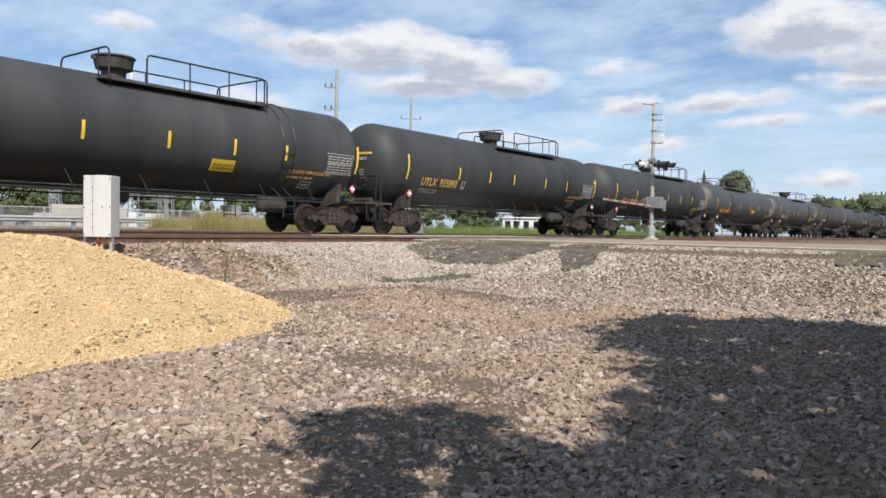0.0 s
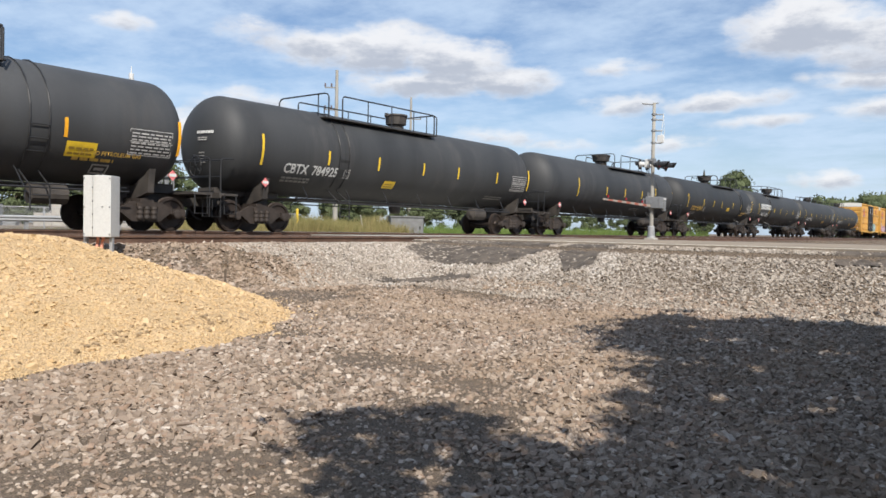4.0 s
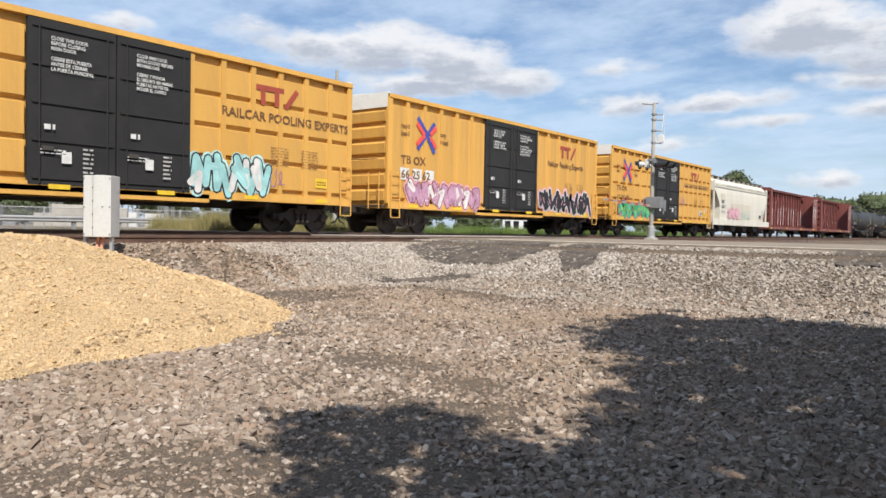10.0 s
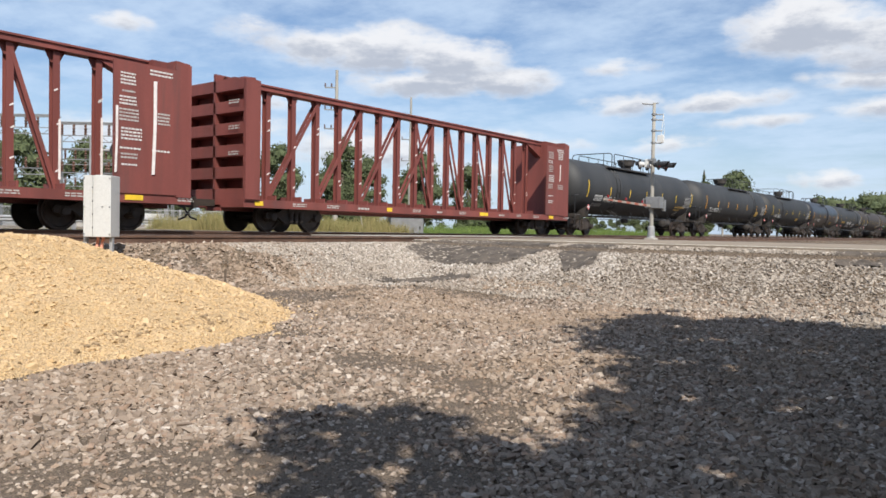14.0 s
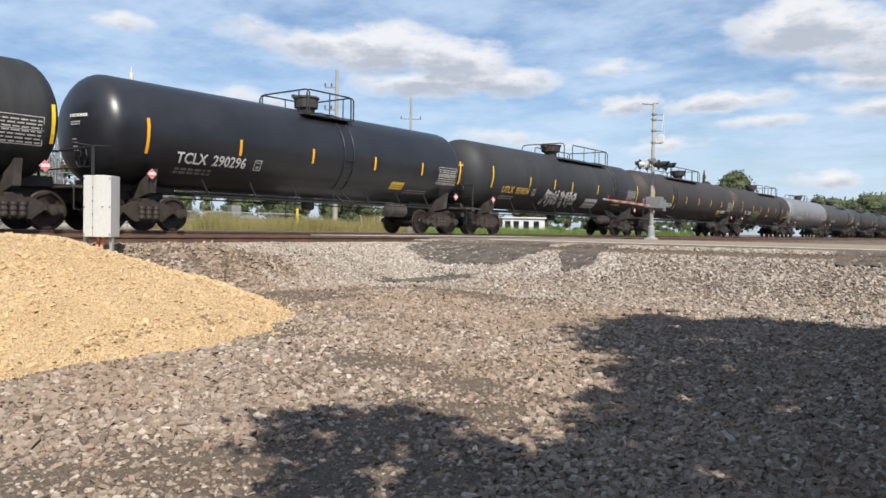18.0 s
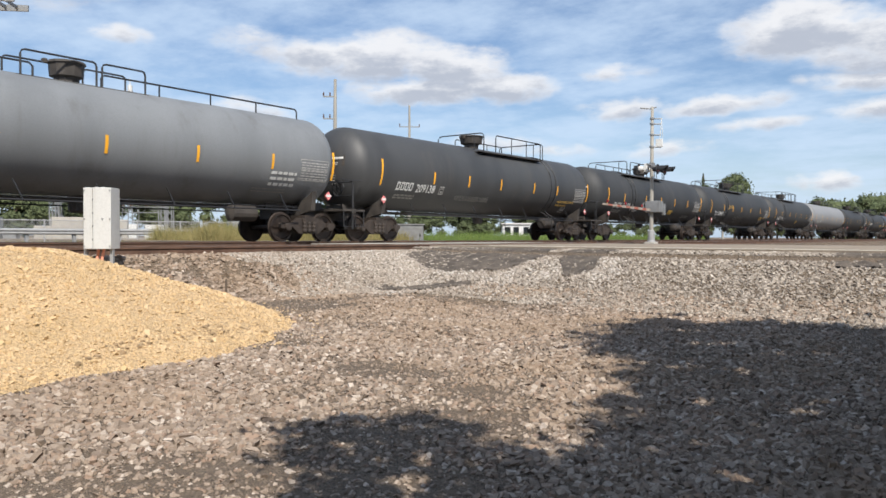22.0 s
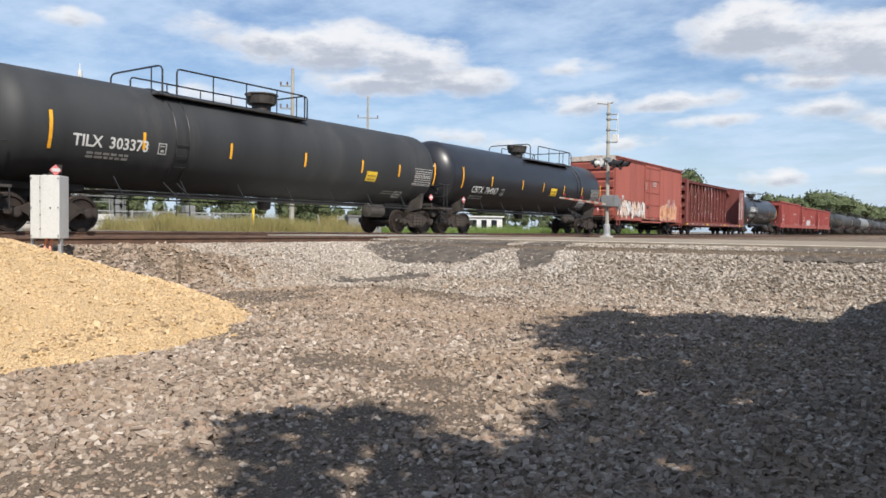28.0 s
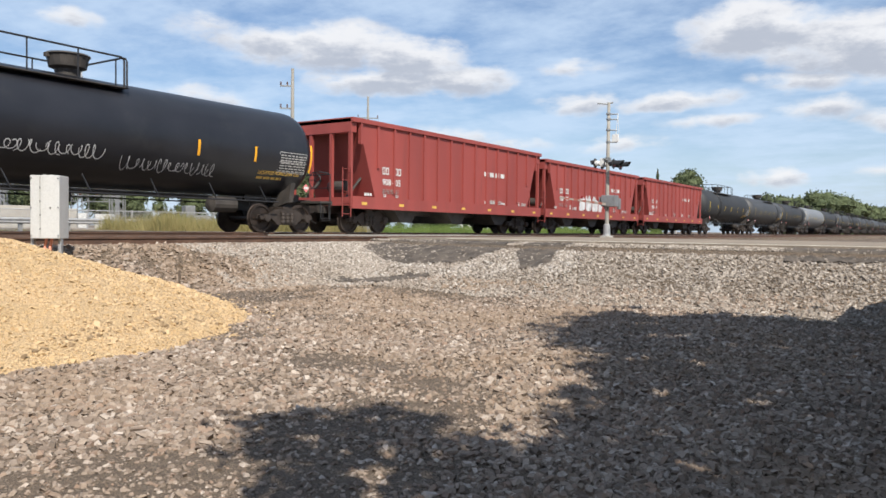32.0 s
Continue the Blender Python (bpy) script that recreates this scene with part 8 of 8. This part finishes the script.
def loose_stones():
    def lot(rng):
        r = 2.5 + 14.0 * rng.random() ** 1.3
        a = radians(rng.uniform(0, 80))
        x, y = r * math.cos(a), r * math.sin(a)
        if y > 12.0 or x > 13.6:
            return None
        g = ground_z(x, y)
        if pile_z(x, y) > g - 0.02:
            return None
        bare = noise.noise(Vector((x * 0.45, y * 0.45, 31))) + 0.6 * noise.noise(Vector((x * 1.5, y * 1.5, 7)))
        for a, b, c, e in ((2.55, 3.25, 0.5, 0.55), (1.7, 4.0, 0.6, 0.5), (9.2, 10.3, 1.7, 0.9), (2.9, 2.6, 0.5, 0.4), (5.2, 5.4, 1.1, 0.7)):
            bare += 0.9 * math.exp(-((x - a) / c) ** 2 - ((y - b) / e) ** 2)
        if bare > 0.0 and rng.random() < (min(0.72, 0.3 + 0.6 * bare) if r < 6.5 else min(0.75, 0.2 + 0.7 * bare)):
            return None
        return x, y, g, (0.93 + 0.032 * r) * (1.0 - 0.45 * smooth(0.1, 0.7, bare))
    scatter("loose_gravel", 160000, lot, 0.022, STONES, "loose grey crushed stones scattered over brown dirt", 3)

    def slope(rng):
        if rng.random() < 0.45:
            x, y = rng.uniform(9.6, 16.8), rng.uniform(11.0, 13.3)
            if noise.noise(Vector((x * 0.8, y * 0.8, 3))) > 0.3 + 0.25 * (x - 11.0):
                return None
        else:
            x, y = rng.uniform(12.4, 16.9), rng.uniform(-0.5, 12.5)
        g = ground_z(x, y)
        if pile_z(x, y) > g - 0.02 or any(on_scrap(p, q, x, y) and rng.random() < 0.8 for _, p, q in SCRAPS):
            return None
        return x, y, g + 0.01, 1.0
    scatter("ballast_shoulder", 72000, slope, 0.0225, LIGHT_STONES, "pale fresh ballast on the banks of road and track", 4)

    fresh = [(10.6, 12.5), (11.4, 11.6), (12.4, 11.0), (13.5, 8.8), (14.2, 7.8), (14.6, 6.6), (15.6, 6.8), (16.9, 8.6), (16.9, 12.9), (12.0, 13.2)]

    def spill(rng):
        x, y = rng.uniform(10.4, 16.95), rng.uniform(6.5, 13.2)
        w = 0.5 * noise.noise(Vector((x * 1.1, y * 1.1, 40))) + 0.25 * noise.noise(Vector((x * 3, y * 3, 41))) + rng.gauss(0, 0.2)
        if not inside(fresh, x + w, y + w) or any(on_scrap(p, q, x, y) for _, p, q in SCRAPS) or rng.random() < 0.35 + 0.5 * noise.noise(Vector((x * 1.7, y * 1.7, 44))):
            return None
        return x, y, ground_z(x, y) + 0.008, 1.0
    scatter("pale_ballast", 26000, spill, 0.024, PALE_STONES, "chalky pale ballast spilled over the bank by the crossing", 24)

    def shoulder(rng):
        x, y = rng.uniform(4, 13.0), rng.uniform(10.9, 13.3)
        g = ground_z(x, y)
        if pile_z(x, y) > g - 0.02 or rng.random() < smooth(10.0, 12.5, x):
            return None
        return x, y, g, 1.0
    scatter("track_shoulder", 9000, shoulder, 0.034, STONES, "brown-grey ballast along the track shoulder", 14)

    def chips(rng):
        x, y = rng.uniform(1.5, 8.8), rng.uniform(6.4, 11.6)
        z = pile_z(x, y)
        d = z - ground_z(x, y)
        if d < -0.02 and rng.random() > 0.5 * math.exp(d * 16):
            return None
        return x, y, max(z, ground_z(x, y)), 1.0 if rng.random() < 0.93 else 2.0
    scatter("limestone_chips", 44000, chips, 0.0125, SAND_STONES, "yellow limestone chips over the heap", 6)

    def rim(rng):
        if rng.random() < 0.75:
            u = rng.random()
            x, y = 3.6 + 3.2 * u + rng.gauss(0, 0.07), 7.12 + 0.85 * u + rng.gauss(0, 0.07)
        else:
            x, y = rng.uniform(2.6, 6.5), rng.uniform(6.5, 8.2)
            if not -0.02 < pile_z(x, y) - ground_z(x, y) < 0.14:
                return None
        return x, y, max(pile_z(x, y), ground_z(x, y)), 1.0
    scatter("dirt_clods", 230, rim, 0.022, CLOD, "brown dirt clods in a row along the foot of the yellow heap", 8)

    def bed(rng):
        x, y = rng.uniform(2, 18), rng.choice((rng.uniform(13.2, 15.4), rng.uniform(15.4, 21)))
        if ROAD_X0 < x:
            return None
        return x, y, -0.2, 1.0
    scatter("track_ballast", 9000, bed, 0.045, LIGHT_STONES, "ballast between the ties", 9)


control_box()
block_signal()
crossing_gate()
far_crossing_signal()
utility_pole(53.4, 54.4, 16.3, ((14.5, 1.2), (12.3, 1.2), (10.4, 1.2)), both=False)
utility_pole(84.8, 71.0, 19.8, ((16.6, 1.5), (13.6, 1.3), (10.5, 1.3)))
utility_pole(66.6, 98.5, 14.6, ((12.7, 1.25), (10.7, 1.25), (8.7, 1.25)), material_=STEEL, label="slim grey pole with three crossarms")
utility_pole(190.0, 58.0, 15.0, ((14.0, 1.6),))
substation()
guard_rail()
house()
trackside_bits()
for k, (x, y, hgt, w) in enumerate(((151.8, 44.0, 13.6, 11.0), (148.5, 48.6, 11.0, 4.0), (34, 80, 7.5, 9), (44, 84, 8, 8), (56, 88, 7.0, 9), (64, 86, 7.5, 9), (67, 79, 9.0, 8), (76, 76, 10, 9), (85, 80, 9, 8), (94, 76, 10, 10), (104, 74, 9, 9), (26, 82, 7, 10), (118, 70, 9, 9), (260, 62, 13, 11))):
    tree(x, y, -0.6, hgt if k < 2 or x > 110 else hgt * 1.35, w, 40 + k, n=9000 if k < 2 else 6000, leaf=0.2 if k < 2 else 0.17, clumps=60 if k == 0 else 34)
for k, (x, y, hgt, w) in enumerate(((233.5, -1.0, 17.5, 17.0), (246.0, -12.0, 19.0, 16.0), (222.0, -11.0, 15.0, 12.0))):
    tree(x, y, -0.6, hgt, w, 70 + k, n=12000, leaf=0.3, clumps=60, label="tall round green tree far along the gravel road")
for k, (x, y, hgt) in enumerate(((63, 62, 9.0), (139, 46, 12.5), (88, 60, 8.0))):
    spruce(x, y, -0.6, hgt, 80 + k)
tree_belt("far_wood", 230, 480, 42, 30, 17, 5, 26000, 0.38, "distant wood of full green trees beyond the tracks", 240)
tree_belt("far_wood", 480, 900, 30, -40, 19, 7, 16000, 0.7, "distant wood at the end of the straight track", 180)
tree_belt("far_hedge", 20, 190, 66, 62, 4.0, 9, 30000, 0.15, "overgrown hedge line behind the tracks", 260, 1.5)
grass_patch("grass_verge", 17.5, 30, 24.2, 29, 0.95, 42000, BLADE, "tall dry grass along the far side of the tracks", 3)
grass_patch("green_verge", 29.5, 75, 24.0, 34, 0.8, 36000, GREEN_BLADE, "bright green uncut grass beyond the crossing", 5)
grass_patch("thin_weeds", 8, 18, 25.5, 34, 0.3, 5000, BLADE, "thin weeds beside the far road", 6)
# unseen trees, added behind the camera to keep skylight off the shaded ground
for k, (x, y, hgt, w) in enumerate(((-4.0, -9.5, 10.0, 9.0), (13.5, -9.5, 11.0, 9.0), (19.5, -8.5, 11.0, 9.0), (0.5, -14.0, 13.0, 10.0))):
    tree(x, y, -1.1, hgt, w, 90 + k, n=9000, leaf=0.22, clumps=46, label="unseen leafy tree added behind the camera to block skylight")
parked_suv()
CROWN = shade_tree()
loose_stones()


# ------------------------------------------------------------ movement
def motions():
    for car, x in CARS:
        walk(car, [(t, Matrix.Translation((x - SPEED * t, TRACK_Y, RAIL_Z))) for t in (0, 8, 16, 24, 32)])
    # the crown leans to and fro in the wind
    sway = ((0, 0.0), (3, 0.0), (6, 0.02), (9, 0.1), (10, 0.16), (13, 0.22), (16.5, 0.26), (19, 0.26), (21, 0.22), (22.2, 0.12), (23, 0.0), (23.5, 0.0), (24.6, 0.2), (28, 0.22), (30.5, 0.2), (32, 0.1))
    walk(CROWN, [(t, Matrix.Translation((-0.61 * s, 0.8 * s, 0))) for t, s in sway])


motions()
